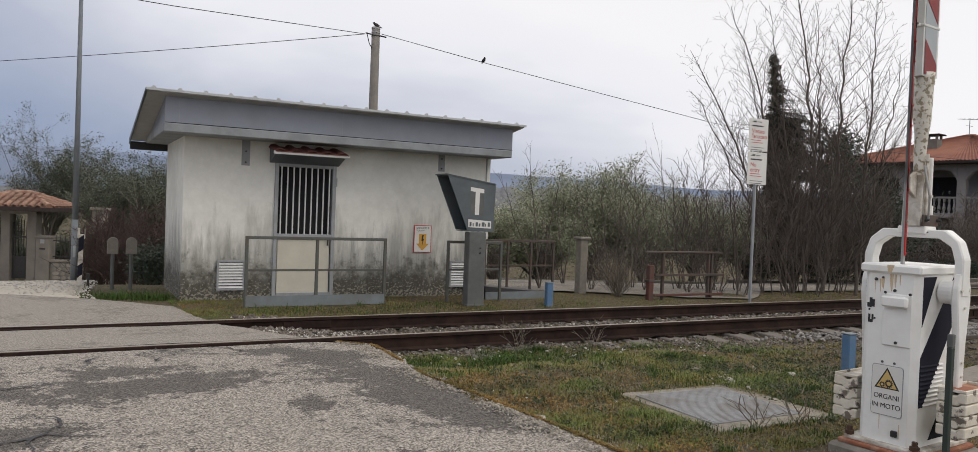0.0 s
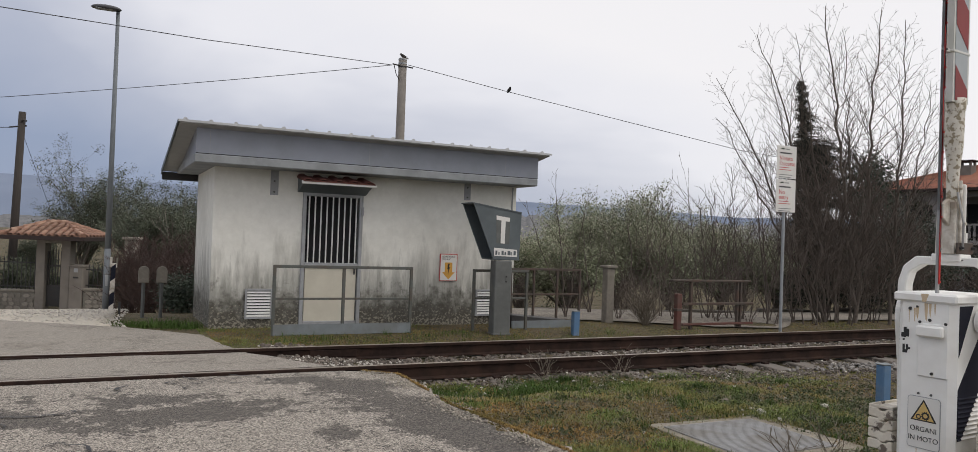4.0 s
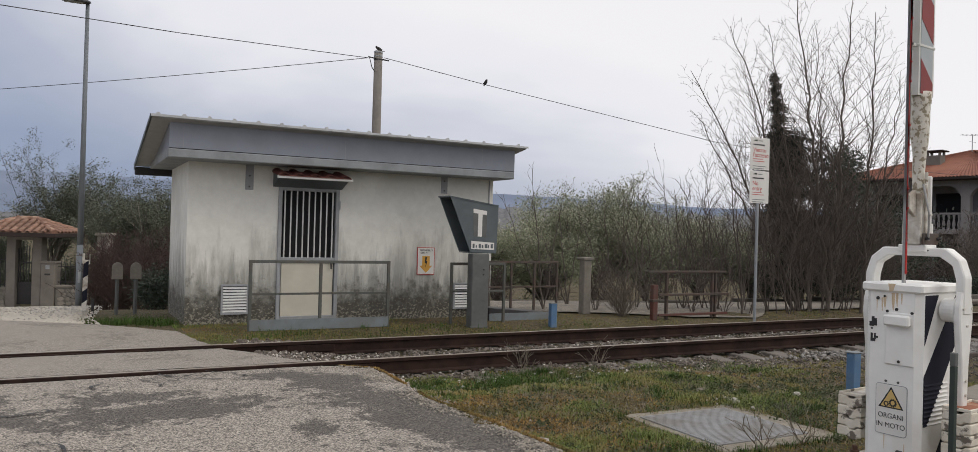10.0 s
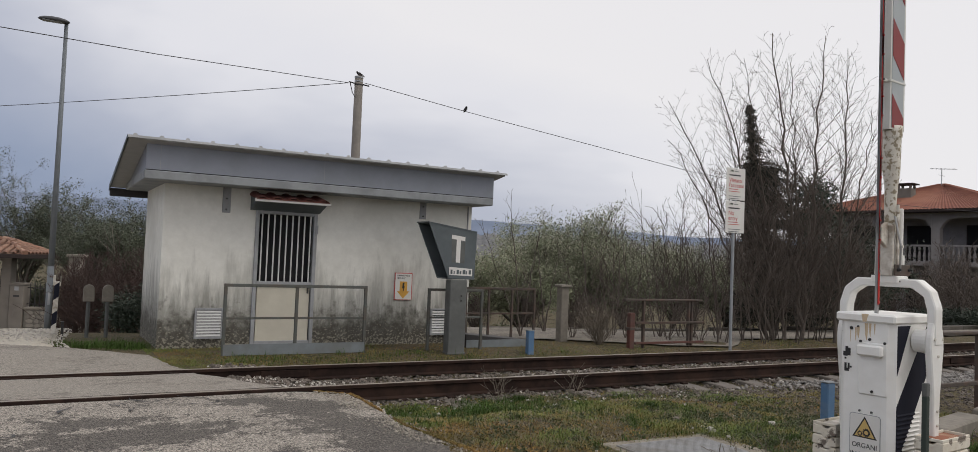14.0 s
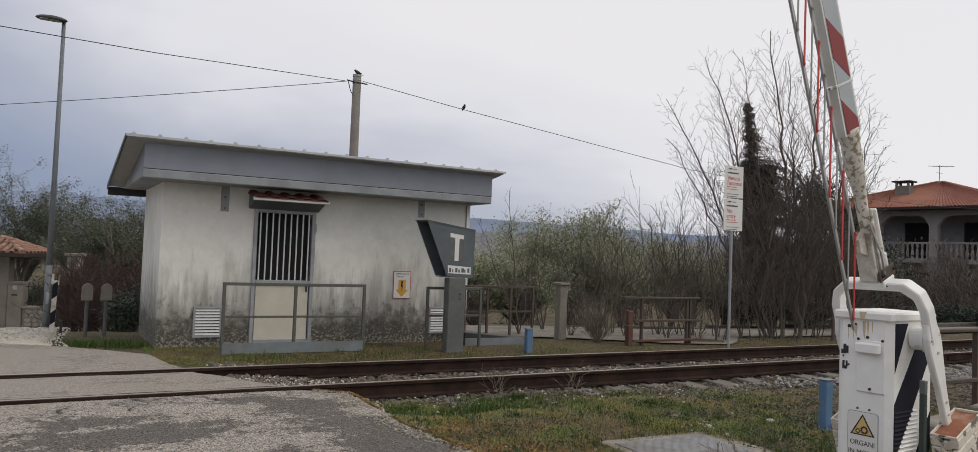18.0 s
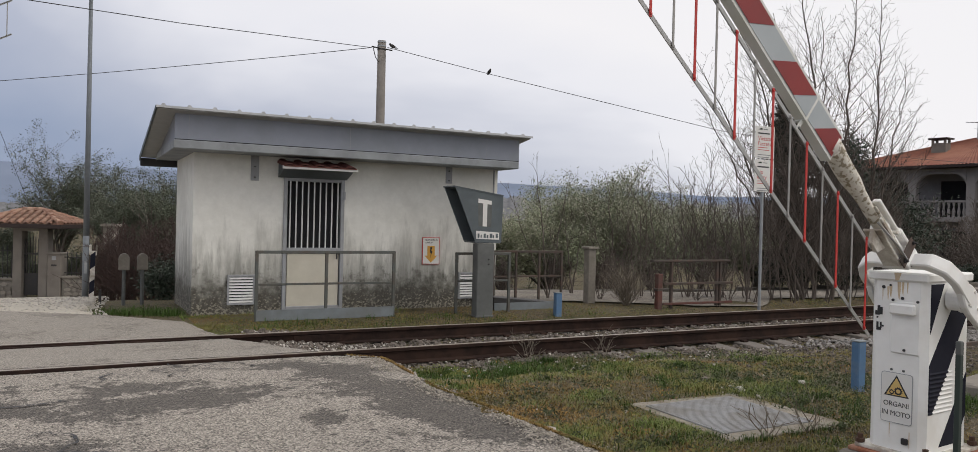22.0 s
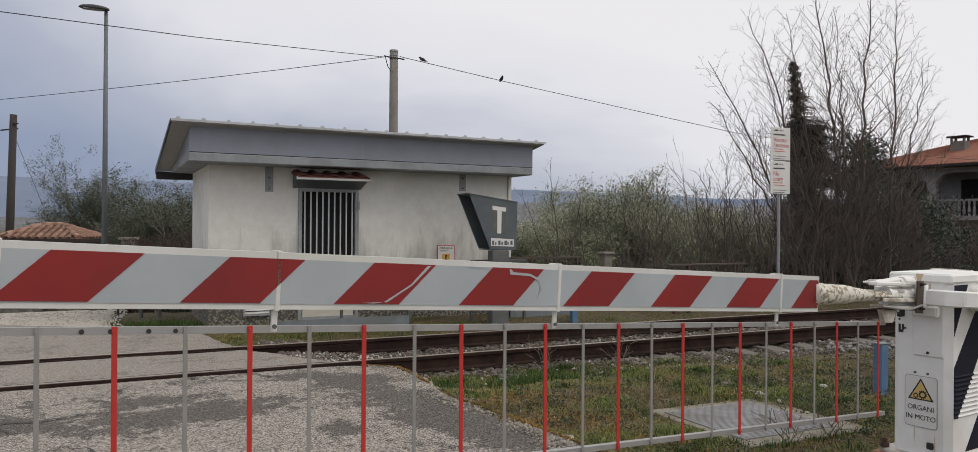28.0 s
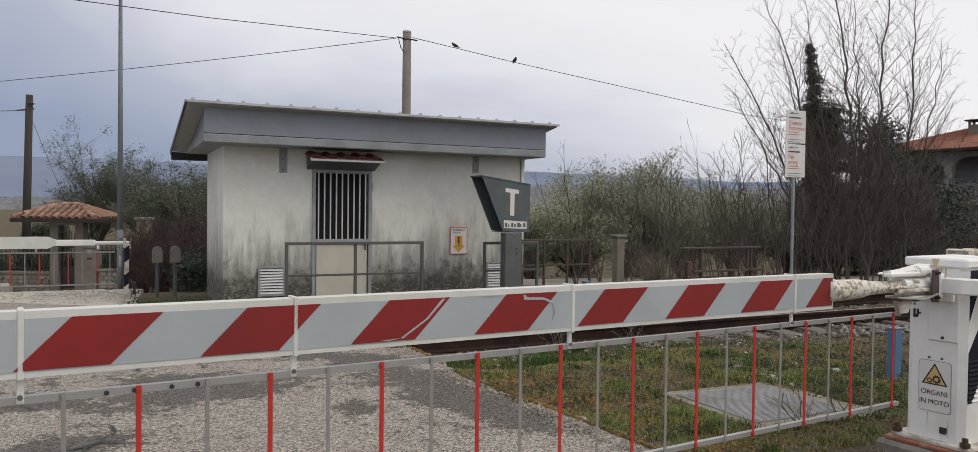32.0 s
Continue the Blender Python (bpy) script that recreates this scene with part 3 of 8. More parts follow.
def ground_z(x, y):
    z = -0.12 - fall(y)
    if y > 10:
        z -= 0.2 * smooth01((x - 9) / 8.0) * smooth01((y - 11) / 3.0)
    if 1.0 < x:
        bed = smooth01((y - 6.3) / 1.0) * smooth01((11.6 - y) / 0.9) * smooth01((x - 2.0) / 1.2)
        z -= 0.085 * bed
    if y < 4.6 and x > 7:
        z -= 0.5 * smooth01((x - 7.5) / 0.5) * smooth01((11.5 - x) / 1.5) * smooth01((4.32 - y) / 0.25) * smooth01((y - 2.4) / 0.8)
    if y < 8 and x > 2.5 and not (4.0 < x < 5.5 and 3.85 < y < 5.35):
        z += 0.035 * nz(x * 0.9, y * 0.9) + 0.02 * nz(x * 2.3, y * 2.3, 4) - 0.03 * smooth01((x - 5.6) / 2.0)
    return z


def axis_steps(marks):
    out = []
    for a, b, s in marks:
        out += list(np.arange(a, b - 1e-6, s))
    return out + [marks[-1][1]]


gx = axis_steps([(-4200, -400, 400), (-400, -60, 40), (-60, -12, 6), (-12, 2, 1.0), (2, 9, 0.16), (9, 24, 0.6), (24, 80, 5), (80, 400, 40), (400, 4200, 400)])
gy = axis_steps([(-4200, -400, 400), (-400, -40, 40), (-40, -4, 6), (-4, 2, 1.0), (2, 12.4, 0.16), (12.4, 30, 0.7), (30, 80, 5), (80, 400, 40), (400, 4200, 400)])
gv = [(x, y, ground_z(x, y)) for y in gy for x in gx]
nx = len(gx)
gf = [(j * nx + i, j * nx + i + 1, (j + 1) * nx + i + 1, (j + 1) * nx + i) for j in range(len(gy) - 1) for i in range(nx - 1)]
ground = mesh_of("ground", gv, gf, M_MOSS, smooth=True)
tagged(ground, "mossy soil with thin grass beside the track", "ground", kind="structure")


def sheet(name, y0, y1, step, left, right, height, material, label, category, ragged=0.05, ncol=70, skirt=0.06):
    """A surface laid on the ground in rows, with a ragged right edge that drops to the soil."""
    ys = list(np.arange(y0, y1, step)) + [y1]
    v, f = [], []
    for y in ys:
        xr = right(y) + ragged * (nz(y * 2.1, 3.3) + 0.7 * nz(y * 6.3, 1.7) + 0.4 * nz(y * 15, 7.7))
        for i in range(ncol):
            s = (i / (ncol - 1)) ** 0.6
            x = left + (xr - left) * s
            v.append((x, y, height(x, y) + 0.006 * nz(x * 1.7, y * 1.7, 9)))
        v.append((xr + skirt, y, ground_z(xr + 0.2, y) - 0.03))
    w = ncol + 1
    for j in range(len(ys) - 1):
        for i in range(w - 1):
            f.append((j * w + i, j * w + i + 1, (j + 1) * w + i + 1, (j + 1) * w + i))
    ob = mesh_of(name, v, f, material, smooth=True)
    return tagged(ob, label, category, kind="structure")


def road_z(x, y):
    """The road's crown; the tar is worn down on the near side of each rail."""
    z = -0.008 - 0.03 * smooth01((7.5 - y) / 5.0) - fall(y)
    if 7.2 < y < 8.0:
        z -= 0.020 * smooth01((y - 7.3) / 0.55)
    elif 8.9 < y < 9.5:
        z -= 0.018 * smooth01((y - 9.0) / 0.4)
    return z


NEAR_RAIL, FAR_RAIL = 8.03, 9.54
sheet("road", -6.0, NEAR_RAIL - 0.068, 0.045, -14.0, road_edge, road_z, M_ROAD, "patched grey asphalt road up to the level crossing", "road", ragged=0.14)
sheet("road_between_rails", NEAR_RAIL + 0.11, FAR_RAIL - 0.11, 0.07, -14.0, road_edge, road_z, M_CROSS, "light grey asphalt between the crossing rails", "road")
sheet("road_beyond", FAR_RAIL + 0.05, 15.0, 0.07, -18.0, road_edge, road_z, M_CROSS, "light grey asphalt beyond the crossing rails", "road")
gravel_edge = lambda y: lerp_table([(11.5, 0.15), (13, 0.0), (14.5, 0.15), (16, 0.2), (20.4, -0.05), (25.4, -0.35), (27, -0.4)], y)
sheet("gravel_yard", 11.7, 26.0, 0.12, -20.0, gravel_edge, lambda x, y: road_z(x, y) - 0.022 - 0.02 * smooth01((y - 12) / 2) + 0.012 * nz(x * 5, y * 5), M_GRAVEL, "pale crushed gravel before the garden gate", "gravel", ragged=0.14)


def lane_near(x):
    """The near edge of the lane behind the fence."""
    return lerp_table([(7, 13.0), (9, 12.3), (10.4, 11.35), (12.2, 11.0), (13.4, 12.1), (20, 11.7), (60, 11.6)], x) + 0.15 * nz(x * 0.9, 2.2)


def back_road():
    v, f = [], []
    n = 110
    for i in range(n + 1):
        x = 7.0 + 53.0 * (i / n) ** 1.5
        far_y, near_y = max(26.4 - 0.466 * x, 14.8), lane_near(x)
        for k in range(7):
            y = near_y + (far_y - near_y) * k / 6
            v.append((x, y, ground_z(x, y) + 0.03))
    for i in range(n):
        for k in range(6):
            f.append((7 * i + k, 7 * i + 7 + k, 7 * i + 8 + k, 7 * i + k + 1))
    ob = mesh_of("road_behind", v, f, M_LANE, smooth=True)
    tagged(ob, "pale grey lane running behind the railway fence", "road", kind="structure")


back_road()


# ---- the railway ----
def rail_profile():
    return [(-0.07, -0.172), (0.07, -0.172), (0.07, -0.158), (0.012, -0.142), (0.009, -0.045), (0.034, -0.034), (0.034, -0.006), (0.026, 0.0), (-0.026, 0.0), (-0.034, -0.006), (-0.034, -0.034), (-0.009, -0.045), (-0.012, -0.142), (-0.07, -0.158)]


def build_track():
    for nm, y in (("near", NEAR_RAIL), ("far", FAR_RAIL)):
        rail = put("rail", prism_of([(y + p, q) for p, q in rail_profile()], "x", -40, 90), M_RAIL)
        tagged(rail, "rust-brown steel running rail with a worn head", "rail", "running rails", "structure")
        part("running_surface", boxes((-40, 90, y - 0.025, y + 0.025, -0.004, 0.0035)), M_RAILTOP, rail, "worn brown rail head")
        # check strip that keeps the wheel groove open across the road
        inner = 1 if nm == "near" else -1
        part("check_strip", boxes((-40, lerp_table([(8, 2.2), (9.6, 1.35)], y), y + inner * 0.088 - 0.012, y + inner * 0.088 + 0.012, -0.15, -0.014)), M_RAIL, rail)
        # fishplates and bolts along the web
        for x in (2.62, 14.6, 26.6):
            part("fishplate", boxes((x - 0.3, x + 0.3, y - 0.03, y - 0.012, -0.135, -0.045), (x - 0.3, x + 0.3, y + 0.012, y + 0.03, -0.135, -0.045), bev=0.004), M_RAIL, rail)
    sl = prism_of([(-1.25, -0.30), (1.25, -0.30), (1.25, -0.185), (0.95, -0.165), (0.55, -0.165), (0.4, -0.195), (-0.4, -0.195), (-0.55, -0.165), (-0.95, -0.165), (-1.25, -0.185)], "x", -0.14, 0.14, 0.012)
    first = tagged(put("sleeper", sl, M_SLEEPER, m=pose(2.3, 8.785, -0.022)), "grey-brown concrete sleeper half sunk in ballast", "sleeper", "railway sleepers")
    for yc in (-0.8675, -0.6425, 0.6425, 0.8675):
        part("rail_clip", boxes((-0.05, 0.05, yc - 0.037, yc + 0.037, -0.172, -0.135), bev=0.008), M_RAIL, first)
    for i in range(1, 58):
        copy_thing(first, pose(2.3 + 0.6 * i + 0.02 * nz(i, 3), 8.785 + 0.015 * nz(i, 8), -0.024 + 0.008 * nz(i, 1), 0, 0, 0.8 * nz(i, 5)))


STONE_V = np.array([(1, 0, 0), (-1, 0, 0), (0, 1, 0), (0, -1, 0), (0, 0, 1), (0, 0, -1), (0.6, 0.6, 0.55), (-0.6, 0.6, 0.55), (-0.6, -0.6, 0.55), (0.6, -0.6, 0.55)], float)
STONE_F = [(4, 6, 7), (4, 7, 8), (4, 8, 9), (4, 9, 6), (6, 0, 2), (6, 2, 7), (7, 2, 1), (7, 1, 8), (8, 1, 3), (8, 3, 9), (9, 3, 0), (9, 0, 6)]


def stones(name, places, material, label, category, seed, lo=0.02, hi=0.055):
    rng = np.random.default_rng(seed)
    v, f = [], []
    for x, y, z in places:
        s = rng.uniform(lo, hi) * rng.uniform(0.6, 1.25, 3)
        a = rng.uniform(0, 6.28)
        p = STONE_V * s * rng.uniform(0.75, 1.2, (10, 1))
        tilt = rng.uniform(-0.5, 0.5)
        p = np.stack([p[:, 0], p[:, 1] * math.cos(tilt) - p[:, 2] * math.sin(tilt), p[:, 1] * math.sin(tilt) + p[:, 2] * math.cos(tilt)], 1)
        p = np.stack([p[:, 0] * math.cos(a) - p[:, 1] * math.sin(a), p[:, 0] * math.sin(a) + p[:, 1] * math.cos(a), p[:, 2]], 1)
        k = len(v)
        v.extend((p + (x, y, z)).tolist())
        f.extend([(a0 + k, b0 + k, c0 + k) for a0, b0, c0 in STONE_F])
    return tagged(mesh_of(name, v, f, material), label, category, kind="stuff")


def bed_z(x, y):
    return ground_z(x, y)


def build_ballast():
    rng = np.random.default_rng(11)
    pl, wh = [], []
    for i in range(18000):
        x = x0 = 1.9 + 26 * rng.uniform() ** 1.7
        y = rng.uniform(7.62 - 0.5 * smooth01((x0 - 5) / 3), 10.5)
        if abs(y - NEAR_RAIL) < 0.09 or abs(y - FAR_RAIL) < 0.09:
            continue
        if x < road_edge(y) + 0.15:
            continue
        pl.append((x, y, bed_z(x, y) + rng.uniform(0.0, 0.03)))
    for i in range(9000):
        x = 6.6 + 15 * rng.uniform() ** 1.3
        y = rng.uniform(4.0, 7.6)
        if y < 7.9 - (x - 6.6) * 0.9 and rng.uniform() < 0.9:
            continue
        pl.append((x, y, bed_z(x, y) + rng.uniform(0, 0.02)))
    stones("ballast", pl, M_STONE, "grey and brown crushed stone ballast between the rails", "ballast", 1, 0.011, 0.032)
    fresh = []
    for i in range(7500):
        x, y = 8.0 + 9.0 * rng.uniform(), rng.uniform(4.75, 7.55)
        if y > 8.6 - 0.34 * (x - 6) - 0.5 * rng.uniform():
            fresh.append((x, y, bed_z(x, y) + rng.uniform(0.005, 0.045)))
    stones("fresh_ballast", fresh, M_FRESHSTONE, "pale grey fresh ballast heaped beside the track", "ballast", 6, 0.018, 0.042)
    for i in range(1500):
        x = 1.8 + 16 * rng.uniform() ** 1.5
        y = rng.uniform(7.1, 10.4)
        if abs(y - NEAR_RAIL) < 0.09 or abs(y - FAR_RAIL) < 0.09 or x < road_edge(y) + 0.1:
            continue
        wh.append((x, y, bed_z(x, y) + 0.02))
    for i in range(90):
        x, y = 3.2 + 6.5 * rng.uniform(), rng.uniform(4.0, 7.5)
        if nz(x * 1.1, y * 1.1, 5) > 0.0 and not (4.1 < x < 5.4 and 3.9 < y < 5.3):
            wh.append((x, y, ground_z(x, y) + 0.002))
    for i in range(420):
        x, y = 1.5 + 2.0 * rng.uniform() ** 1.3, rng.uniform(8.25, 9.35)
        if x > road_edge(y) + 0.06:
            wh.append((x, y, bed_z(x, y) + 0.025))
    crumbs = []
    for i in range(9000):
        y = rng.uniform(2.5, 7.85)
        x = road_edge(y) + rng.normal(0.06, 0.13)
        if nz(x * 2.2, y * 2.2, 9) + 0.25 < rng.uniform(-0.3, 0.5):
            continue
        e = road_edge(y)
        crumbs.append((x, y, (ground_z(x, y) if x > e else road_z(x, y) + 0.004) + 0.002))
    stones("edge_gravel", crumbs, M_CRUMB, "crumbled pale gravel along the broken road edge", "gravel", 4, 0.004, 0.013)
    for i in range(30):
        wh.append((5.50 + rng.normal(0, 0.1), 5.42 + rng.normal(0, 0.16), ground_z(5.5, 5.4) + 0.01))
    stones("pale_pebbles", wh, M_WSTONE, "pale pebbles along the road edge and the track", "pebbles", 2, 0.008, 0.026)
    lane = []
    for i in range(5000):
        y = 11.9 + 12 * rng.uniform() ** 1.6
        x = gravel_edge(y) + 0.25 - 7 * rng.uniform() ** 1.3
        lane.append((x, y, road_z(x, y) - 0.035))
    stones("yard_gravel", lane, M_WSTONE, "pale crushed stones on the gravel yard", "gravel", 3, 0.008, 0.024)
    for x, y, s, lab in ((5.48, 5.27, 0.06, "white limestone lump"), (5.50, 5.74, 0.06, "grey flat stone"), (6.35, 5.28, 0.045, "pale rounded stone")):
        bm = bmesh.new()
        bmesh.ops.create_icosphere(bm, subdivisions=2, radius=s)
        for v in bm.verts:
            v.co *= 1 + 0.25 * nz(v.co.x * 20 + x, v.co.y * 20, v.co.z * 20)
            v.co.z *= 0.6
        tagged(put("stone", bm, M_WSTONE if "grey" not in lab else M_STONE, m=pose(x, y, ground_z(x, y) + 0.02)), lab + " lying in the verge", "stone")


# ---- the relay hut ----
HX0, HX1, HY0, HY1 = 1.47, 6.72, 12.45, 14.75
HUT_FOOT = -0.16


def build_hut():
    hut = thing("relay_hut", pose(0, 0, 0), "stained white rendered railway relay hut with a grey metal roof band", "hut")
    wt = 0.22
    # front wall with the door opening left free
    dx0, dx1, dz1 = 2.83, 3.83, 2.06
    part("front_wall", boxes((HX0, dx0, HY0, HY0 + wt, HUT_FOOT - 0.2, 2.42), (dx1, HX1, HY0, HY0 + wt, HUT_FOOT - 0.2, 2.42), (dx0, dx1, HY0, HY0 + wt, dz1, 2.42), (dx0, dx1, HY0, HY0 + wt, HUT_FOOT - 0.2, HUT_FOOT + 0.12)), M_WALL, hut)
    part("side_wall", boxes((HX0, HX0 + wt, HY0 + wt, HY1 - wt, HUT_FOOT - 0.4, 2.42)), M_WALL, hut)
    part("side_wall", boxes((HX1 - wt, HX1, HY0 + wt, HY1 - wt, HUT_FOOT - 0.4, 2.42)), M_WALL, hut)
    part("back_wall", boxes((HX0, HX1, HY1 - wt, HY1, HUT_FOOT - 0.4, 2.42)), M_WALL, hut)
    # cornice slab, grey fascia and the sloping roof sheet
    part("cornice", boxes((1.12, 6.85, 11.90, HY1 + 0.1, 2.372, 2.50), bev=0.012), M_CORNICE, hut, "grey concrete cornice slab")
    rz = lambda y: 2.955 - 0.155 * (y - 11.75)
    part("fascia", boxes((1.14, 6.87, 11.945, 11.975, 2.515, 2.905)), M_GREY, hut, "smooth blue-grey sheet fascia")
    for x in (1.14, 6.84):
        part("side_fascia", prism_of([(11.976, 2.5), (HY1, 2.5), (HY1, rz(HY1) - 0.05), (11.976, rz(11.976) - 0.05)], "x", x, x + 0.03), M_GREY, hut)
    for x in (1.33, 3.0, 4.7):
        part("fascia_seam", boxes((x * 1.45 - 0.6, x * 1.45 - 0.594, 11.9435, 11.946, 2.52, 2.90)), M_FRAME, hut)
    # the shadow line between fascia and cornice is a near-black strip
    part("shade_joint", boxes((1.14, 6.87, 11.938, 11.972, 2.503, 2.513)), M_DARK, hut, "near-black strip painting the shadow joint under the fascia")
    # ribbed sheet
    prof, x, pitch = [], 0.88, 0.345
    while x < 7.02:
        prof += [(x, 0.0), (x + 0.05, 0.0), (x + 0.07, 0.024), (x + 0.10, 0.024), (x + 0.12, 0.0)]
        x += pitch
    prof.append((7.02, 0.0))
    v, f = [], []
    for y in (11.75, HY1 + 0.25):
        for px, pz in prof:
            v.append((px, y, rz(y) + pz))
        for px, pz in prof:
            v.append((px, y, rz(y) + pz - 0.006))
    n = len(prof)
    for i in range(n - 1):
        f.append((i, i + 1, 2 * n + i + 1, 2 * n + i))
        f.append((n + i, 3 * n + i, 3 * n + i + 1, n + i + 1))
        f.append((i, n + i, n + i + 1, i + 1))
        f.append((2 * n + i, 2 * n + i + 1, 3 * n + i + 1, 3 * n + i))
    mesh_of("roof_sheet", v, f, M_SHEET, hut)
    x = 0.88
    while x < 6.9:
        part("rib_end", prism_of([(x + 0.048, rz(11.75) - 0.004), (x + 0.122, rz(11.75) - 0.004), (x + 0.102, rz(11.75) + 0.027), (x + 0.068, rz(11.75) + 0.027)], "y", 11.744, 11.7495), M_SHEET, hut)
        x += pitch
    bm = bmesh.new()
    prism(bm, [(11.77, rz(11.77) - 0.012), (HY1 + 0.22, rz(HY1 + 0.22) - 0.012), (HY1 + 0.22, rz(HY1 + 0.22) - 0.045), (11.77, rz(11.77) - 0.045)], "x", 0.89, 7.0)
    part("soffit", bm, M_SOFFIT, hut, "pale sheet under the roof overhang")
    part("front_trim", boxes((0.87, 7.03, 11.738, 11.752, rz(11.75) - 0.035, rz(11.75) - 0.004)), M_SHEET, hut)
    bm = bmesh.new()
    prism(bm, [(11.752, rz(11.752) - 0.004), (HY1 + 0.25, rz(HY1 + 0.25) - 0.004), (HY1 + 0.25, rz(HY1 + 0.25) - 0.10), (11.752, rz(11.752) - 0.05)], "x", 0.862, 0.878)
    part("verge_board", bm, M_HOOD, hut, "dark verge flashing")
    part("gutter", boxes((0.88, 7.0, HY1 + 0.17, HY1 + 0.29, rz(HY1 + 0.25) - 0.19, rz(HY1 + 0.25) - 0.05), bev=0.015), M_IRON, hut, "black rear gutter")
    # straps that hold the roof down
    for x0, z0 in ((2.31, 1.98), (5.67, 2.08)):
        part("strap_plate", boxes((x0, x0 + 0.125, HY0 - 0.012, HY0 - 0.002, z0, 2.37), bev=0.003), M_FRAME, hut, "grey steel strap with bolts")
        for z in (z0 + 0.05, z0 + 0.22):
            part("bolt", tubes(((x0 + 0.06, HY0 - 0.012, z), (x0 + 0.06, HY0 - 0.026, z), 0.014), seg=6), M_IRON, hut)
    part("down_cable", boxes((6.63, 6.65, HY0 - 0.02, HY0 - 0.002, 0.9, 2.36)), M_FRAME, hut)
    # door: frame, barred light, cream panel
    door = part("door", boxes((2.83, 2.89, HY0 - 0.03, HY0 + 0.07, HUT_FOOT + 0.08, 2.06), (3.77, 3.83, HY0 - 0.03, HY0 + 0.07, HUT_FOOT + 0.08, 2.06), (2.89, 3.77, HY0 - 0.03, HY0 + 0.07, 2.0, 2.06), (2.89, 3.77, HY0 - 0.026, HY0 + 0.06, 0.845, 0.925), (2.89, 3.77, HY0 - 0.026, HY0 + 0.06, HUT_FOOT + 0.08, HUT_FOOT + 0.14), bev=0.006), M_FRAME, hut, "grey steel door frame")
    part("panel", boxes((2.905, 3.755, HY0 + 0.0, HY0 + 0.03, HUT_FOOT + 0.13, 0.85), bev=0.004), M_CREAM, door, "cream sheet lower panel")
    # black sheet behind the bars paints the darkness of the room
    part("shade_sheet", boxes((2.89, 3.77, HY0 + 0.085, HY0 + 0.10, 0.90, 2.02)), M_DARK, door)
    for i in range(9):
        x = 2.89 + 0.88 * (i + 0.5) / 9
        part("bar", boxes((x - 0.010, x + 0.010, HY0 - 0.012, HY0 + 0.012, 0.92, 2.005), bev=0.003), M_LOUVRE, door, "pale grey upright bar")
    part("handle", boxes((3.70, 3.725, HY0 - 0.05, HY0 - 0.026, 0.74, 0.88), bev=0.004), M_IRON, door, "dark door handle")
    part("hasp", boxes((3.80, 3.84, HY0 - 0.05, HY0 - 0.03, 1.72, 1.86), bev=0.004), M_FRAME, door)
    # tiled canopy over the door
    can = part("canopy", prism_of([(HY0 + 0.01, 2.30), (HY0 + 0.01, 2.05), (HY0 - 0.03, 2.05), (HY0 - 0.44, 2.19), (HY0 - 0.44, 2.215)], "x", 2.74, 3.86), M_HOOD, hut, "dark underside of a small tiled door canopy")
    part("canopy_edge", boxes((2.70, 3.90, HY0 - 0.475, HY0 - 0.44, 2.165, 2.215), bev=0.006), M_LOUVRE, can, "white canopy edge")
    for i in range(5):
        x = 2.80 + 0.245 * i
        bm = bmesh.new()
        seg = 6
        ring = [[], []]
        for k, (y, z, r) in enumerate(((HY0 - 0.50, 2.205, 0.085), (HY0 + 0.0, 2.315, 0.07))):
            for rr in (r, r - 0.014):
                for j in range(seg + 1):
                    a = math.pi * j / seg
                    ring[k].append(bm.verts.new((x + rr * math.cos(a), y, z + rr * 0.5 * math.sin(a))))
        A, B = ring
        w = seg + 1
        for j in range(seg):
            bm.faces.new((A[j], A[j + 1], B[j + 1], B[j]))
            bm.faces.new((A[w + j], B[w + j], B[w + j + 1], A[w + j + 1]))
            bm.faces.new((A[j], A[w + j], A[w + j + 1], A[j + 1]))
        part("tile", bm, M_OXIDE, can, "dark red clay cover tile", smooth=False)
    bm = bmesh.new()
    prism(bm, [(HY0 + 0.005, 2.315), (HY0 - 0.485, 2.215), (HY0 - 0.485, 2.20), (HY0 + 0.005, 2.28)], "x", 2.72, 3.88)
    part("tile_bed", bm, M_OXIDE, can)
    # louvred vents
    for x0, x1 in ((1.99, 2.41), (5.96, 6.36)):
        vent = part("vent", boxes((x0, x0 + 0.03, HY0 - 0.035, HY0 - 0.002, 0.03, 0.50), (x1 - 0.03, x1, HY0 - 0.035, HY0 - 0.002, 0.03, 0.50), (x0 + 0.03, x1 - 0.03, HY0 - 0.035, HY0 - 0.002, 0.47, 0.50), (x0 + 0.03, x1 - 0.03, HY0 - 0.035, HY0 - 0.002, 0.03, 0.06)), M_FRAME, hut, "white louvred vent in a grey frame")
        # black sheet paints the shade between the slats
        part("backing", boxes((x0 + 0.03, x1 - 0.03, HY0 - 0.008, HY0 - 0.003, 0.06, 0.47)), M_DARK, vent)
        for i in range(9):
            z = 0.078 + 0.0455 * i
            bm = prism_of([(HY0 - 0.032, z - 0.014), (HY0 - 0.010, z + 0.016), (HY0 - 0.014, z + 0.019), (HY0 - 0.036, z - 0.011)], "x", x0 + 0.03, x1 - 0.03)
            part("slat", bm, M_LOUVRE, vent)
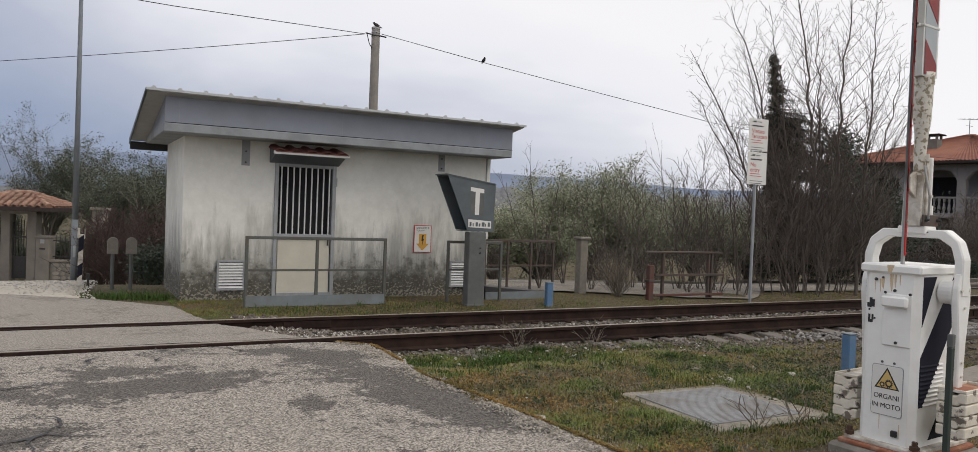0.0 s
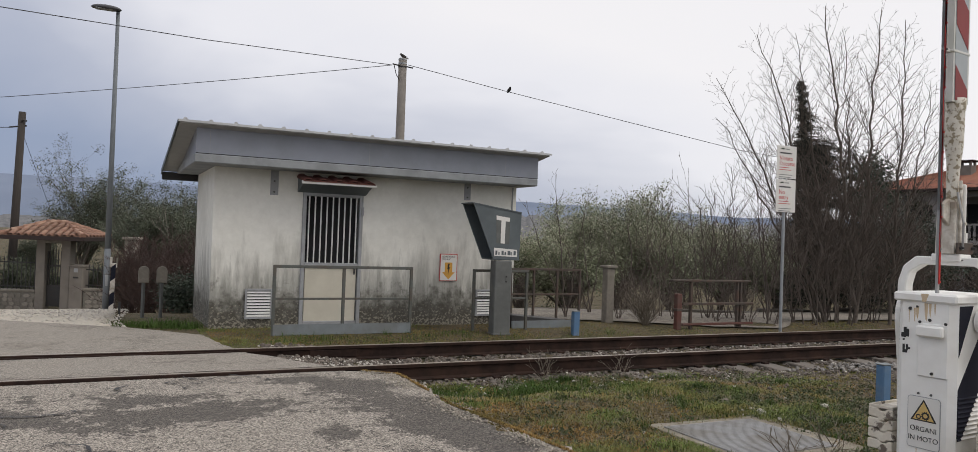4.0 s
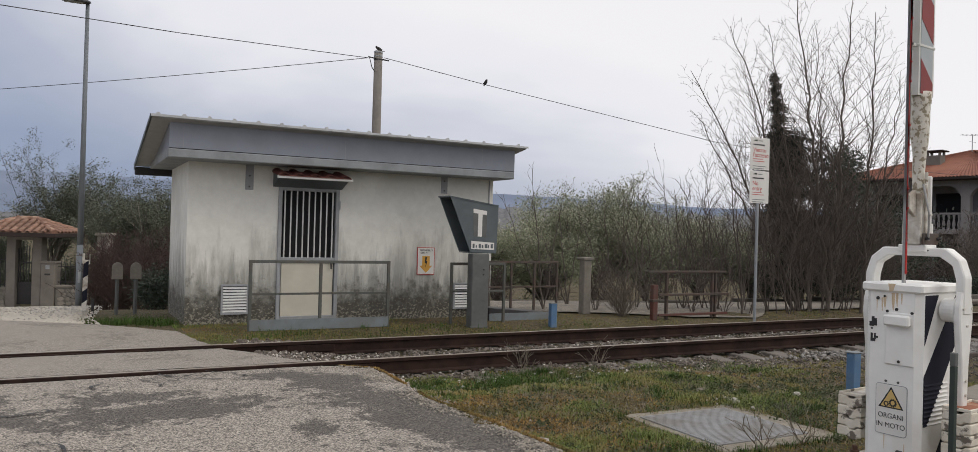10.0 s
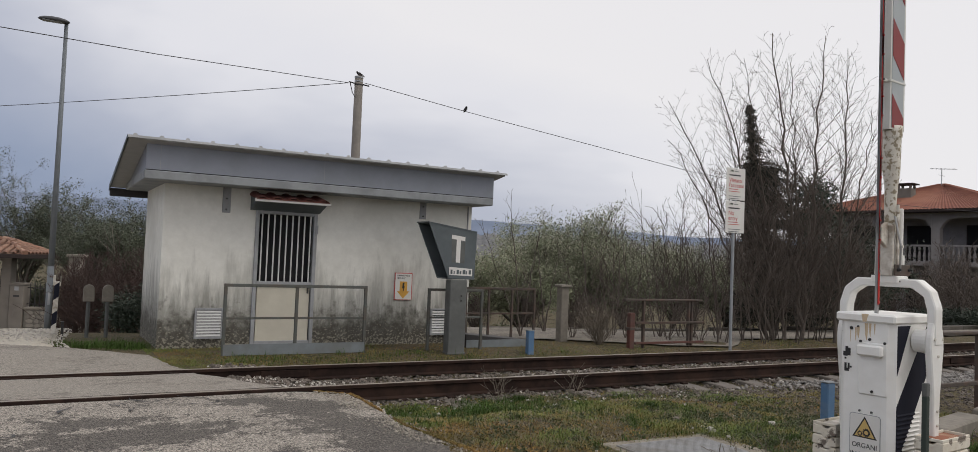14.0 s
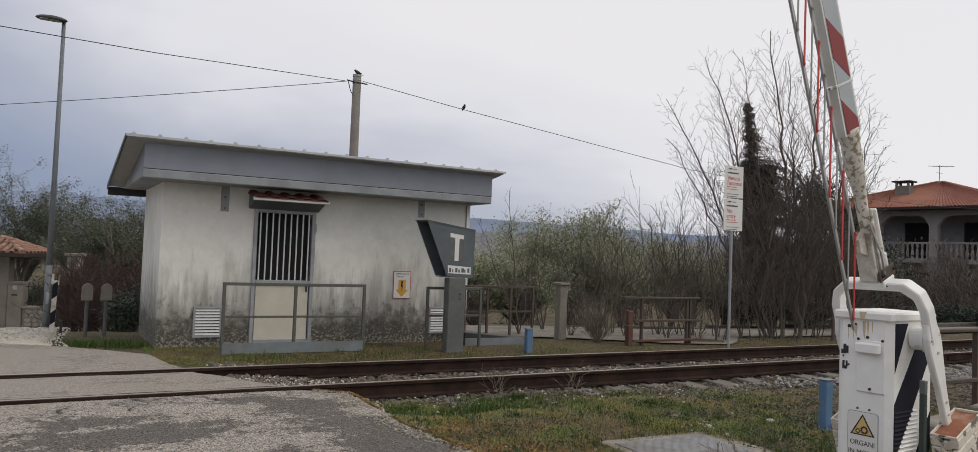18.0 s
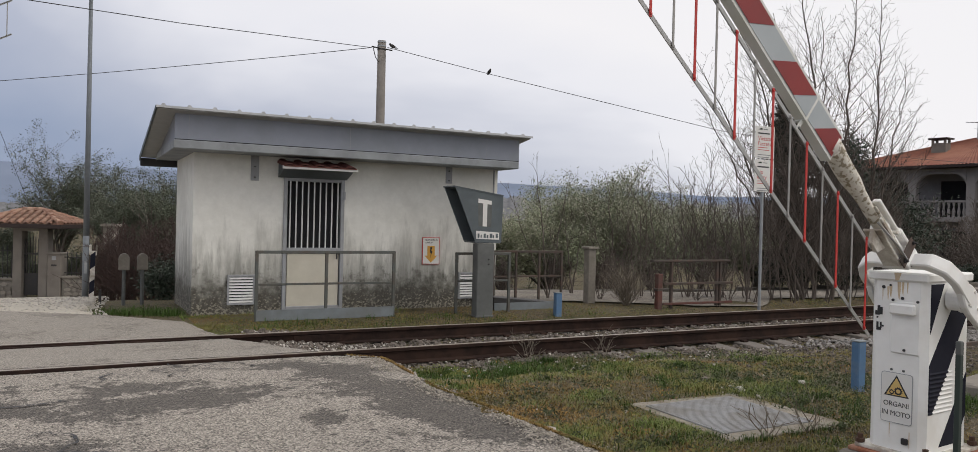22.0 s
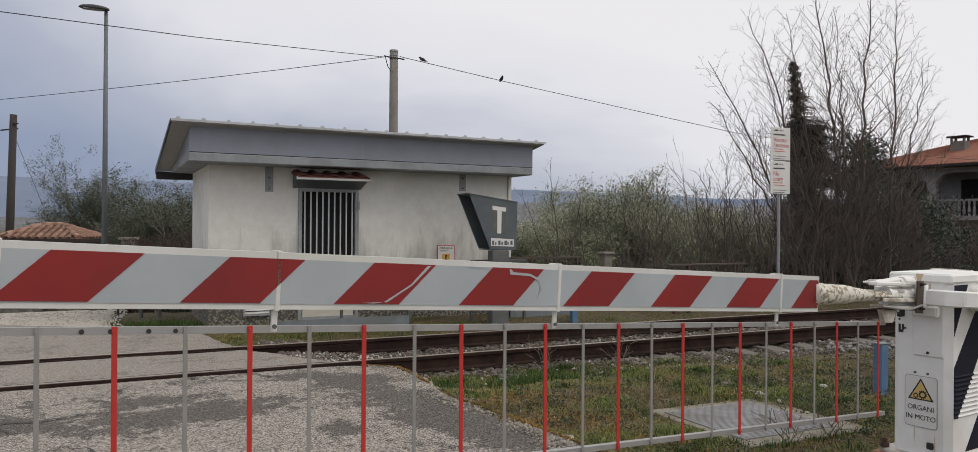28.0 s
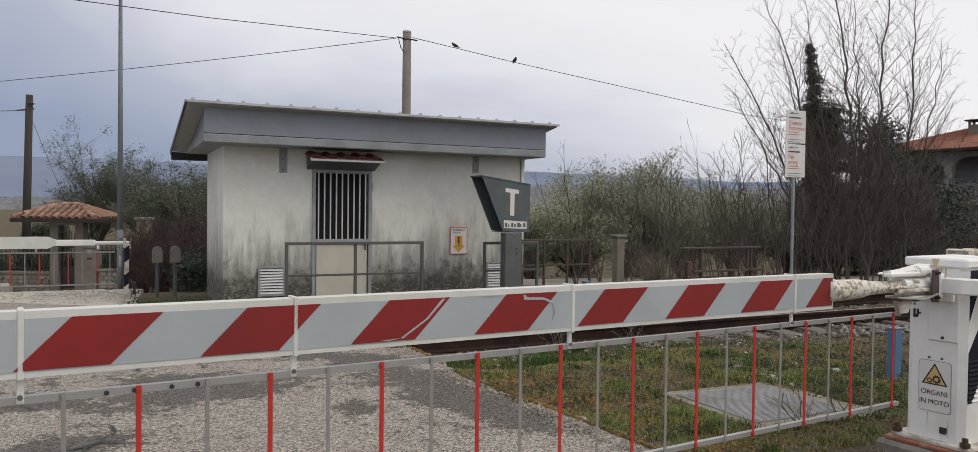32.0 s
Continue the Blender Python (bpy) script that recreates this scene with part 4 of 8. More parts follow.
    # notice on the wall
    notice = part("notice", boxes((5.25, 5.58, HY0 - 0.016, HY0 - 0.003, 0.645, 1.12)), M_SIGNRED, hut, "small warning notice with an orange arrow")
    part("notice_field", boxes((5.262, 5.568, HY0 - 0.019, HY0 - 0.014, 0.657, 1.108)), M_WHITE, notice)
    up = lambda x, y, z: pose(x, y, z, 90, 0, 0)
    words("notice_words", "DISPERSORE DI", 0.042, M_BLACK, notice, up(5.415, HY0 - 0.0205, 1.07), squeeze=0.86)
    words("notice_words", "TERRA N°", 0.042, M_BLACK, notice, up(5.37, HY0 - 0.0205, 1.025), squeeze=0.86)
    bm = prism_of([(5.345, 0.97), (5.345, 0.80), (5.295, 0.80), (5.415, 0.675), (5.535, 0.80), (5.485, 0.80), (5.485, 0.97)], "y", HY0 - 0.0215, HY0 - 0.0185)
    part("arrow", bm, M_YELLOW, notice, "orange arrow pointing down")
    bm = prism_of([(5.40, 0.95), (5.435, 0.95), (5.42, 0.885), (5.44, 0.885), (5.405, 0.76), (5.412, 0.85), (5.392, 0.85)], "y", HY0 - 0.024, HY0 - 0.0205)
    part("flash", bm, M_BLACK, notice)
    return hut


# ---- railings by the hut ----
def frame_railing(name, x0, x1, y, posts, top, foot, label, group, material=M_RAILING, toe=True, mid=0.42, rad=0.022):
    t = thing(name, pose((x0 + x1) / 2, y, foot), label, "railing", group)
    cx = (x0 + x1) / 2
    for x in posts:
        part("post", boxes((x - cx - rad, x - cx + rad, -rad, rad, -0.1, top - foot - rad * 2), bev=0.004), material, t)
    part("top_rail", boxes((x0 - cx - rad, x1 - cx + rad, -rad, rad, top - foot - rad * 2, top - foot), bev=0.004), material, t)
    part("mid_rail", boxes((x0 - cx - rad * 0.5, x1 - cx + rad * 0.5, -rad * 0.55, rad * 0.55, mid - foot - 0.016, mid - foot + 0.016), bev=0.003), material, t)
    if toe:
        part("toe_board", boxes((x0 - cx, x1 - cx, -rad - 0.008, -rad - 0.002, 0.0, 0.16)), M_TOE, t, "blue-grey steel toe board")
    return t


def build_railings():
    frame_railing("guard_railing", 2.25, 4.38, 11.52, (2.25, 3.29, 4.38), 0.92, -0.115, "grey-green steel guard railing before the hut door", "hut railings")
    frame_railing("guard_railing", 5.50, 6.50, 11.55, (5.50, 6.50), 0.90, -0.13, "grey-green steel guard railing beside the telephone post", "hut railings", toe=False)
    frame_railing("guard_railing", 6.62, 8.10, 12.35, (6.62, 7.1, 7.6, 8.10), 0.90, -0.17, "rusty brown steel guard railing with thin posts", "hut railings", M_RUSTPAINT, toe=False, rad=0.02)
    ramp = thing("step_ramp", pose(6.95, 11.75, -0.18), "low grey steel step plate beside the hut", "ramp")
    part("plate", prism_of([(-0.62, 0.0), (0.62, 0.0), (0.62, 0.17), (-0.62, 0.29)], "y", 0.0, 0.5, 0.006), M_IRON, ramp, "dark sloping plate")
    part("front_board", boxes((-0.62, 0.62, -0.022, -0.004, 0.0, 0.19)), M_TOE, ramp, "blue-grey front board")


# ---- telephone post ----
def build_phone():
    t = thing("telephone_post", pose(5.86, 11.30, -0.13), "dark slate metal railway telephone hood on a grey post", "telephone post")
    part("post", boxes((-0.155, 0.155, -0.10, 0.08, -0.1, 1.19), bev=0.012), M_TPOST, t, "broad grey steel post")
    part("foot_plate", boxes((-0.165, 0.165, -0.11, 0.09, -0.02, 0.006), bev=0.002), M_TPOST, t)
    for z in (0.85, 0.93):
        part("bolt", tubes(((0.05, -0.10, z), (0.05, -0.115, z), 0.014), seg=6), M_IRON, t)
    Z = 0.13
    near = [(-0.58, 1.97 + Z), (0.30, 1.85 + Z), (0.28, 1.07 + Z), (-0.20, 1.09 + Z)]
    hood = part("hood", prism_of(near, "y", -0.10, -0.085), M_HOOD, t, "slate-coloured metal hood open at the front")
    part("far_cheek", prism_of(near, "y", 0.32, 0.335), M_HOOD, hood)
    part("top_plate", prism_of([(-0.60, 1.972 + Z), (0.30, 1.85 + Z), (0.30, 1.868 + Z), (-0.60, 1.99 + Z)], "y", -0.11, 0.345), M_HOOD, hood)
    part("back_plate", prism_of([(0.285, 1.85 + Z), (0.30, 1.85 + Z), (0.28, 1.07 + Z), (0.265, 1.07 + Z)], "y", -0.085, 0.32), M_HOOD, hood)
    part("floor_plate", boxes((-0.2, 0.28, -0.085, 0.32, 1.07 + Z, 1.085 + Z)), M_HOOD, hood)
    part("handset_case", boxes((0.0, 0.25, 0.0, 0.24, 1.3 + Z, 1.7 + Z), bev=0.02), M_IRON, hood, "black telephone case inside the hood")
    yy = -0.1035
    letter = prism_of([(-0.165, 1.795 + Z), (0.085, 1.765 + Z), (0.082, 1.70 + Z), (0.005, 1.708 + Z), (0.0, 1.34 + Z), (-0.075, 1.345 + Z), (-0.073, 1.718 + Z), (-0.163, 1.728 + Z)], "y", yy, yy + 0.004)
    part("letter_t", letter, M_WHITE, t, "peeling white capital T")
    part("worn_film", prism_of([(-0.17, 1.80 + Z), (0.09, 1.77 + Z), (0.085, 1.33 + Z), (-0.15, 1.345 + Z)], "y", yy + 0.002, yy + 0.003), M_TPOST, t, "worn grey backing of the letter")
    part("label_strip", prism_of([(-0.19, 1.27 + Z), (0.235, 1.245 + Z), (0.235, 1.125 + Z), (-0.185, 1.14 + Z)], "y", yy, yy + 0.004), M_WHITE, t, "torn white label strip")
    for i, w in enumerate((0.035, 0.02, 0.04, 0.03, 0.05, 0.022, 0.04)):
        x = -0.165 + 0.056 * i
        part("label_mark", boxes((x, x + w, yy - 0.002, yy, 1.155 + Z, 1.225 + Z - 0.02 * (i % 2))), M_HOOD, t)


# ---- posts, fences and signs along the line ----
def build_posts():
    cp = thing("fence_pillar", pose(8.76, 12.35, -0.2), "weathered concrete fence post with a flat cap", "post")
    part("shaft", boxes((-0.088, 0.088, -0.085, 0.085, -0.1, 1.13), bev=0.012), M_CONC, cp)
    part("cap", boxes((-0.125, 0.125, -0.12, 0.12, 1.13, 1.18), bev=0.01), M_CONC, cp)

    def stub(x, y, top, w, label):
        b = thing("blue_post", pose(x, y, ground_z(x, y)), label, "post", "blue marker posts")
        g = ground_z(x, y)
        part("tube", boxes((-w, w, -w * 0.8, w * 0.8, -0.1, top - g - 0.012), bev=0.01), M_BLUE, b)
        part("cap", boxes((-w - 0.006, w + 0.006, -w * 0.8 - 0.006, w * 0.8 + 0.006, top - g - 0.012, top - g), bev=0.004), M_TOE, b)

    stub(7.22, 11.1, 0.24, 0.06, "short faded blue steel marker post beyond the track")
    stub(6.64, 4.88, 0.37, 0.055, "faded blue steel marker post in the verge")

    # old rail fence of the culvert
    def rail_fence(x0, x1, y, top, foot, bars, label, mats):
        t = thing("rail_fence", pose((x0 + x1) / 2, y, foot), label, "fence", "culvert fences")
        c = (x0 + x1) / 2
        part("top_beam", boxes((x0 - 0.18 - c, x1 + 0.25 - c, -0.045, 0.045, top - foot - 0.04, top - foot), bev=0.008), mats[0], t)
        part("upright", boxes((x0 - c - 0.06, x0 - c + 0.06, -0.05, 0.05, -0.15, (top - foot) * 0.74), bev=0.012), mats[1], t, "thick red-primed upright cut short")
        part("upright_cap", boxes((x0 - c - 0.07, x0 - c + 0.07, -0.06, 0.06, (top - foot) * 0.42, (top - foot) * 0.47), bev=0.008), mats[0], t)
        for x in (x0 + 0.3, x1 - 0.06, x1 + 0.02):
            part("upright", boxes((x - c - 0.024, x - c + 0.024, -0.03, 0.03, -0.15, top - foot - 0.04), bev=0.006), mats[0], t)
        for k, z in enumerate(bars):
            part("bar", boxes((x0 - c + 0.06, x1 - c + 0.3, -0.075, -0.035, z - foot - 0.022, z - foot + 0.022), bev=0.005), mats[k % 2], t)
        return t

    rail_fence(9.60, 11.12, 11.3, 0.78, -0.23, (0.33, -0.05), "brown rusty fence made of old rails beyond the track", (M_RUSTPAINT, M_REDPRIMER))
    rail_fence(7.9, 9.75, 5.1, 0.80, -0.23, (0.2,), "dark rusty fence made of old rails beside the ballast", (M_RUSTPAINT, M_RUSTPAINT))
    for x, y, L in ((8.0, 4.45, 1.2), (9.4, 4.7, 1.0)):
        kb = put("concrete_block", boxes((-L / 2, L / 2, -0.14, 0.14, -0.45, 0.14), bev=0.02), M_CONC, m=pose(x, y, ground_z(x, y), 0, 0, 12))
        tagged(kb, "weathered concrete edging block beside the ballast", "concrete block", "edging blocks")
    gp = thing("green_post", pose(4.60, 2.71, -0.12), "slender dark green steel post beside the barrier machine", "post", "green posts")
    part("shaft", boxes((-0.016, 0.016, -0.016, 0.016, -0.1, 0.83), bev=0.003), M_GREENPOST, gp)
    part("tip", boxes((-0.017, 0.017, -0.017, 0.017, 0.83, 0.91), bev=0.004), M_TPOST, gp, "bare grey tip")
    gp2 = copy_thing(gp, pose(7.15, 3.5, -0.13))
    gp2["label"] = "slender dark green steel post in the verge"

    # trespass sign
    s = thing("access_sign", pose(11.73, 10.80, -0.25), "two white access notices on a grey steel post", "sign")
    part("post", tubes(((0, 0.03, -0.1), (0, 0.03, 3.64), 0.03), seg=10), M_GALV, s)
    W, zt, zm, zb = 0.26, 3.41 + 0.25, 2.77 + 0.25, 2.13 + 0.25
    for z0, z1, head in ((zm + 0.012, zt, ("Vietato", "l'accesso")), (zb, zm - 0.012, ("No", "entry"))):
        plate = part("plate", boxes((-W, W, -0.01, 0.0, z0, z1), bev=0.004), M_WHITE, s, "white enamelled notice plate")
        up = lambda x, z: pose(x, -0.0115, z, 90, 0, 0)
        H = z1 - z0
        part("mark", prism_of([(-0.19, z1 - 0.075), (-0.12, z1 - 0.045), (-0.06, z1 - 0.045), (-0.08, z1 - 0.075)], "y", -0.0125, -0.0095), M_EVERGREEN, plate, "small green mark")
        part("line", boxes((-0.04, 0.07, -0.0125, -0.0095, z1 - 0.07, z1 - 0.055)), M_PRINT, plate)
        part("line", boxes((-0.19, 0.12, -0.0125, -0.0095, z1 - 0.155, z1 - 0.13)), M_BLACK, plate)
        words("heading", head[0], 0.12, M_SIGNRED, plate, up(-0.19, z1 - 0.245), align="LEFT")
        words("heading", head[1], 0.12, M_SIGNRED, plate, up(-0.19, z1 - 0.345), align="LEFT")
        for k, (w, mm) in enumerate(((0.26, M_SIGNRED), (0.31, M_SIGNRED), (0.34, M_PRINT), (0.3, M_PRINT))):
            zz = z1 - 0.42 - 0.045 * k - (0.05 if k > 1 else 0)
            part("line", boxes((-0.19, -0.19 + w, -0.0125, -0.0095, zz - 0.006, zz + 0.006)), mm, plate)
        for z in (z0 + 0.02, z1 - 0.02):
            part("rivet", tubes(((0, -0.0105, z), (0, -0.014, z), 0.008), seg=6), M_GALV, plate)

    # manhole
    mh = thing("manhole", pose(4.72, 4.66, -0.118, 0, 0, -1), "ribbed steel manhole cover in a concrete frame", "manhole")
    rim = []
    for (xa, ya), (xb, yb) in (((-0.57, -0.60), (0.69, -0.62)), ((0.69, -0.62), (0.66, 0.58)), ((0.66, 0.58), (-0.56, 0.60)), ((-0.56, 0.60), (-0.57, -0.60))):
        for k in range(9):
            rim.append((xa + (xb - xa) * k / 9 + 0.03 * nz(k * 1.7, xa * 9, 3), ya + (yb - ya) * k / 9 + 0.03 * nz(k * 1.7, ya * 9, 8)))
    part("concrete_frame", prism_of(rim, "z", -0.1, 0.010, 0.006), M_SURROUND, mh, "crumbling pale concrete surround")
    cover = part("cover", boxes((-0.49, 0.47, -0.46, 0.46, 0.0, 0.022), bev=0.004), M_COVER, mh, "grey ribbed steel plate")
    bm = bmesh.new()
    for i in range(33):
        y = -0.44 + 0.0272 * i
        box(bm, -0.47, 0.45, y - 0.006, y + 0.006, 0.0215, 0.0250)
    part("ribs", bm, M_COVER, cover)["kind"] = "stuff"


# ---- the barriers ----
BOOM_PIVOT = Vector((-0.265, 0.20, 1.025))
PICKET_LENGTH = 0.547


def boom_stripes(boom, u0, u1, hz, face_y, sgn, offset):
    """Red bands leaning across the grey face of the boom."""
    pitch, lean, wide = 0.521, 0.15, 0.257
    u = offset
    while u < u1:
        a0, a1 = u, u + wide
        pts = []
        for s, z in ((a0, -hz), (a1, -hz), (a1 + lean * -1.0, hz), (a0 + lean * -1.0, hz)):
            pts.append((s, z))
        # clip the band to the panel's length
        def clip(poly, lim, keep_less):
            out = []
            for (p, q), (r, s) in zip(poly, poly[1:] + poly[:1]):
                ip, ir = (p <= lim) == keep_less or p == lim, (r <= lim) == keep_less or r == lim
                if ip:
                    out.append((p, q))
                if ip != ir:
                    t = (lim - p) / (r - p)
                    out.append((lim, q + (s - q) * t))
            return out
        pts = clip(clip(pts, u1, True), u0, False)
        if len(pts) >= 3 and max(p for p, q in pts) - min(p for p, q in pts) > 0.01:
            part("red_band", prism_of(pts, "y", face_y, face_y + sgn * 0.002), M_BOOMRED, boom, "dark red reflective band")
        u += pitch


def build_barrier(m, label, side):
    """A half-barrier: +X is the boom's way when it lies down, +Y its striped side."""
    t = thing("level_crossing_barrier", m, label, "barrier", "crossing barriers")
    D, W, H = 0.56, 0.37, 1.13
    # machine case
    outline = [(-D, 0.03), (-D + 0.03, 0.0), (-0.04, 0.0), (0.0, 0.04), (0.0, W - 0.04), (-0.04, W), (-D + 0.03, W), (-D, W - 0.03)]
    case = part("machine_case", prism_of(outline, "z", 0.02, H), M_BARWHITE, t, "white painted machine case")
    lid = part("lid", prism_of([(-D - 0.02, -0.015), (0.02, -0.015), (0.02, W + 0.015), (-D - 0.02, W + 0.015)], "z", H, H + 0.06, 0.012), M_BARWHITE, t, "white lid with rust runs")
    part("base_plate", boxes((-D - 0.05, 0.05, -0.06, W + 0.06, 0.0, 0.025), bev=0.005), M_OLDWHITE, t, "rusty base plate")
    part("plinth_top", boxes((-D - 0.08, 0.08, -0.09, W + 0.09, -0.031, 0.0), bev=0.008), M_WRUST, t, "rust-stained mortar bed")
    plinth = part("plinth", boxes((-D - 0.12, 0.13, -0.13, W + 0.13, -0.3, -0.03), bev=0.02), M_CONC, t, "concrete plinth")
    for x in (-D - 0.02, 0.03):
        for y in (-0.03, W + 0.03):
            part("anchor_bolt", tubes(((x, y, 0.0), (x, y, 0.085), 0.018), ((x, y, 0.03), (x, y, 0.055), 0.03), seg=6), M_BOLTRUST, t, "rusty anchor bolt")
    # black bands on both sides
    for yy, s in ((W, 1), (0.0, -1)):
        y0, y1 = (yy, yy + 0.003) if s > 0 else (yy - 0.003, yy)
        for pts in ([(-0.045, H - 0.01), (-0.21, H - 0.01), (-0.045, 0.80)], [(-0.045, 0.60), (-0.045, 0.30), (-0.10, 0.30), (-0.30, 0.58), (-0.53, 0.92), (-0.53, 1.12), (-0.44, 1.12)], [(-0.19, 0.06), (-0.42, 0.06), (-0.53, 0.24), (-0.53, 0.52)]):
            part("dark_band", prism_of(pts, "y", y0, y1), M_NAVY, case, "blue-black painted diagonal band")
    # louvres low on the striped side
    for i in range(10):
        z = 0.30 + 0.028 * i
        xb = -0.09 - 0.19 * i / 9
        part("louvre", prism_of([(W + 0.003, z), (W + 0.011, z - 0.009), (W + 0.003, z - 0.018)], "x", xb, -0.045), M_NAVY, case, "black louvre slat")
        if xb > -0.31:
            part("louvre", prism_of([(W + 0.001, z), (W + 0.009, z - 0.009), (W + 0.001, z - 0.018)], "x", -0.34, xb), M_BARWHITE, case, "white louvre slat")
    # front door, handle and marks
    door = part("front_hatch", boxes((0.0, 0.012, 0.145, 0.335, 0.66, 1.0), bev=0.006), M_BARWHITE, case, "white front hatch")
    part("handle_box", boxes((0.012, 0.055, 0.15, 0.315, 0.915, 0.985), bev=0.01), M_BARWHITE, door, "white moulded handle")
    for y, z in ((0.16, 1.005), (0.32, 1.005), (0.24, 0.685)):
        part("screw", tubes(((0.012, y, z), (0.02, y, z), 0.009), seg=8), M_IRON, door)
    for y0, w, z0, z1 in ((0.118, 0.006, 1.0, 1.09), (0.135, 0.010, 1.02, 1.10), (0.19, 0.012, 1.01, 1.125), (0.215, 0.008, 1.035, 1.125), (0.245, 0.005, 1.05, 1.125), (0.083, 0.003, 0.99, 1.08), (0.15, 0.003, 0.10, 0.195), (0.28, 0.003, 0.05, 0.16)):
        pts = [(y0 - w, z1), (y0 + w, z1), (y0 + w * 0.8, z0 + (z1 - z0) * 0.5), (y0 + w * 0.35, z0), (y0 - w * 0.2, z0 + 0.01), (y0 - w * 0.7, z0 + (z1 - z0) * 0.4)]
        part("rust_run", prism_of(pts, "x", 0.0005, 0.0015), M_RUSTRUN, case, "orange rust run")
    part("rust_run", prism_of([(0.165, H + 0.055), (0.215, H + 0.055), (0.205, H + 0.03), (0.198, H + 0.006), (0.175, H + 0.004), (0.17, H + 0.03)], "x", 0.0203, 0.0212), M_RUSTRUN, lid, "orange rust run")
    for y, z, a in ((0.09, 1.085, 0.011), (0.135, 1.10, 0.007), (0.215, 1.02, 0.01)):
        part("screw", tubes(((0.0, y, z), (0.008, y, z), a), seg=8), M_IRON, case)
    for y0, z0, w, h in ((0.035, 0.895, 0.03, 0.03), (0.05, 0.925, 0.018, 0.035), (0.065, 0.90, 0.02, 0.05), (0.045, 0.875, 0.012, 0.012), (0.045, 0.795, 0.014, 0.055), (0.058, 0.795, 0.018, 0.02), (0.068, 0.81, 0.012, 0.04), (0.082, 0.82, 0.012, 0.012)):
        part("worn_mark", boxes((0.0005, 0.003, y0, y0 + w, z0, z0 + h)), M_BLACK, case, "torn black sticker remnant")
    # warning plate
    rounded = lambda y0, y1, z0, z1, r: [(cy + r * math.cos(a), cz + r * math.sin(a)) for cy, cz, a0 in ((y1 - r, z1 - r, 0), (y0 + r, z1 - r, 90), (y0 + r, z0 + r, 180), (y1 - r, z0 + r, 270)) for a in (radians(a0), radians(a0 + 45), radians(a0 + 90))]
    plate = part("warning_plate", prism_of(rounded(0.09, 0.296, 0.20, 0.53, 0.018), "x", 0.0005, 0.004), M_FRAME, case, "white warning plate with a gear triangle")
    part("plate_field", prism_of(rounded(0.094, 0.292, 0.204, 0.526, 0.015), "x", 0.004, 0.0055), M_WHITE, plate)
    for y in (0.155, 0.235):
        part("rivet", tubes(((0.0005, y, 0.548), (0.007, y, 0.548), 0.008), seg=8), M_TPOST, plate)
    tri = lambda s, x0, x1: prism_of([(0.193 - 0.082 * s, 0.375 - 0.02 * (s - 1)), (0.193 + 0.082 * s, 0.375 - 0.02 * (s - 1)), (0.193, 0.515 + 0.012 * (s - 1))], "x", x0, x1)
    part("triangle_edge", tri(1.0, 0.005, 0.0065), M_BLACK, plate)
    part("triangle", prism_of([(0.193 - 0.066, 0.383), (0.193 + 0.066, 0.383), (0.193, 0.498)], "x", 0.006, 0.0072), M_PALEYEL, plate, "yellow warning triangle")
    for cy, cz, r, teeth in ((0.163, 0.401, 0.015, 9), (0.206, 0.411, 0.023, 12)):
        pts = []
        for i in range(teeth * 2):
            a = math.pi * i / teeth
            rr = r * (1.28 if i % 2 else 0.95)
            pts.append((cy + rr * math.cos(a), cz + rr * math.sin(a)))
        g = part("gear", prism_of(pts, "x", 0.0068, 0.0078), M_BLACK, plate, "black gear symbol")
        part("gear_hole", tubes(((0.0074, cy, cz), (0.0083, cy, cz), r * 0.6), seg=12), M_PALEYEL, plate)
    face = lambda y, z: pose(0.0062, y, z, 90, 0, 90)
    words("plate_words", "ORGANI", 0.046, M_BLACK, plate, face(0.193, 0.323), squeeze=0.95)
    words("plate_words", "IN MOTO", 0.046, M_BLACK, plate, face(0.193, 0.262), squeeze=0.95)
    part("lock", boxes((0.0, 0.02, 0.235, 0.275, 0.075, 0.115), bev=0.004), M_IRON, case)

    # turning yoke with the boom; modelled with the boom lying down along +X
    R, a = 0.40, 0.325
    bm = bmesh.new()
    # U-shaped frame in the plane z = 0
    path = [(-0.02, a), (0.22, a), (0.33, a - 0.035), (R, a - 0.12), (R, -(a - 0.12)), (0.33, -(a - 0.035)), (0.22, -a), (-0.02, -a)]
    th = 0.028
    inner = [(-0.02, a - 2 * th), (0.20, a - 2 * th), (0.29, a - 0.035 - 1.6 * th), (R - 2 * th, a - 0.13 - th), (R - 2 * th, -(a - 0.13 - th)), (0.29, -(a - 0.035 - 1.6 * th)), (0.20, -(a - 2 * th)), (-0.02, -(a - 2 * th))]
    A = [[bm.verts.new((x, y, z)) for x, y in path] for z in (-0.05, 0.05)]
    B = [[bm.verts.new((x, y, z)) for x, y in inner] for z in (-0.05, 0.05)]
    for i in range(len(path) - 1):
        bm.faces.new((A[0][i], A[0][i + 1], A[1][i + 1], A[1][i]))
        bm.faces.new((B[0][i + 1], B[0][i], B[1][i], B[1][i + 1]))
        bm.faces.new((A[1][i], A[1][i + 1], B[1][i + 1], B[1][i]))
        bm.faces.new((A[0][i + 1], A[0][i], B[0][i], B[0][i + 1]))
    for i in (0, len(path) - 1):
        bm.faces.new((A[0][i], A[1][i], B[1][i], B[0][i]))
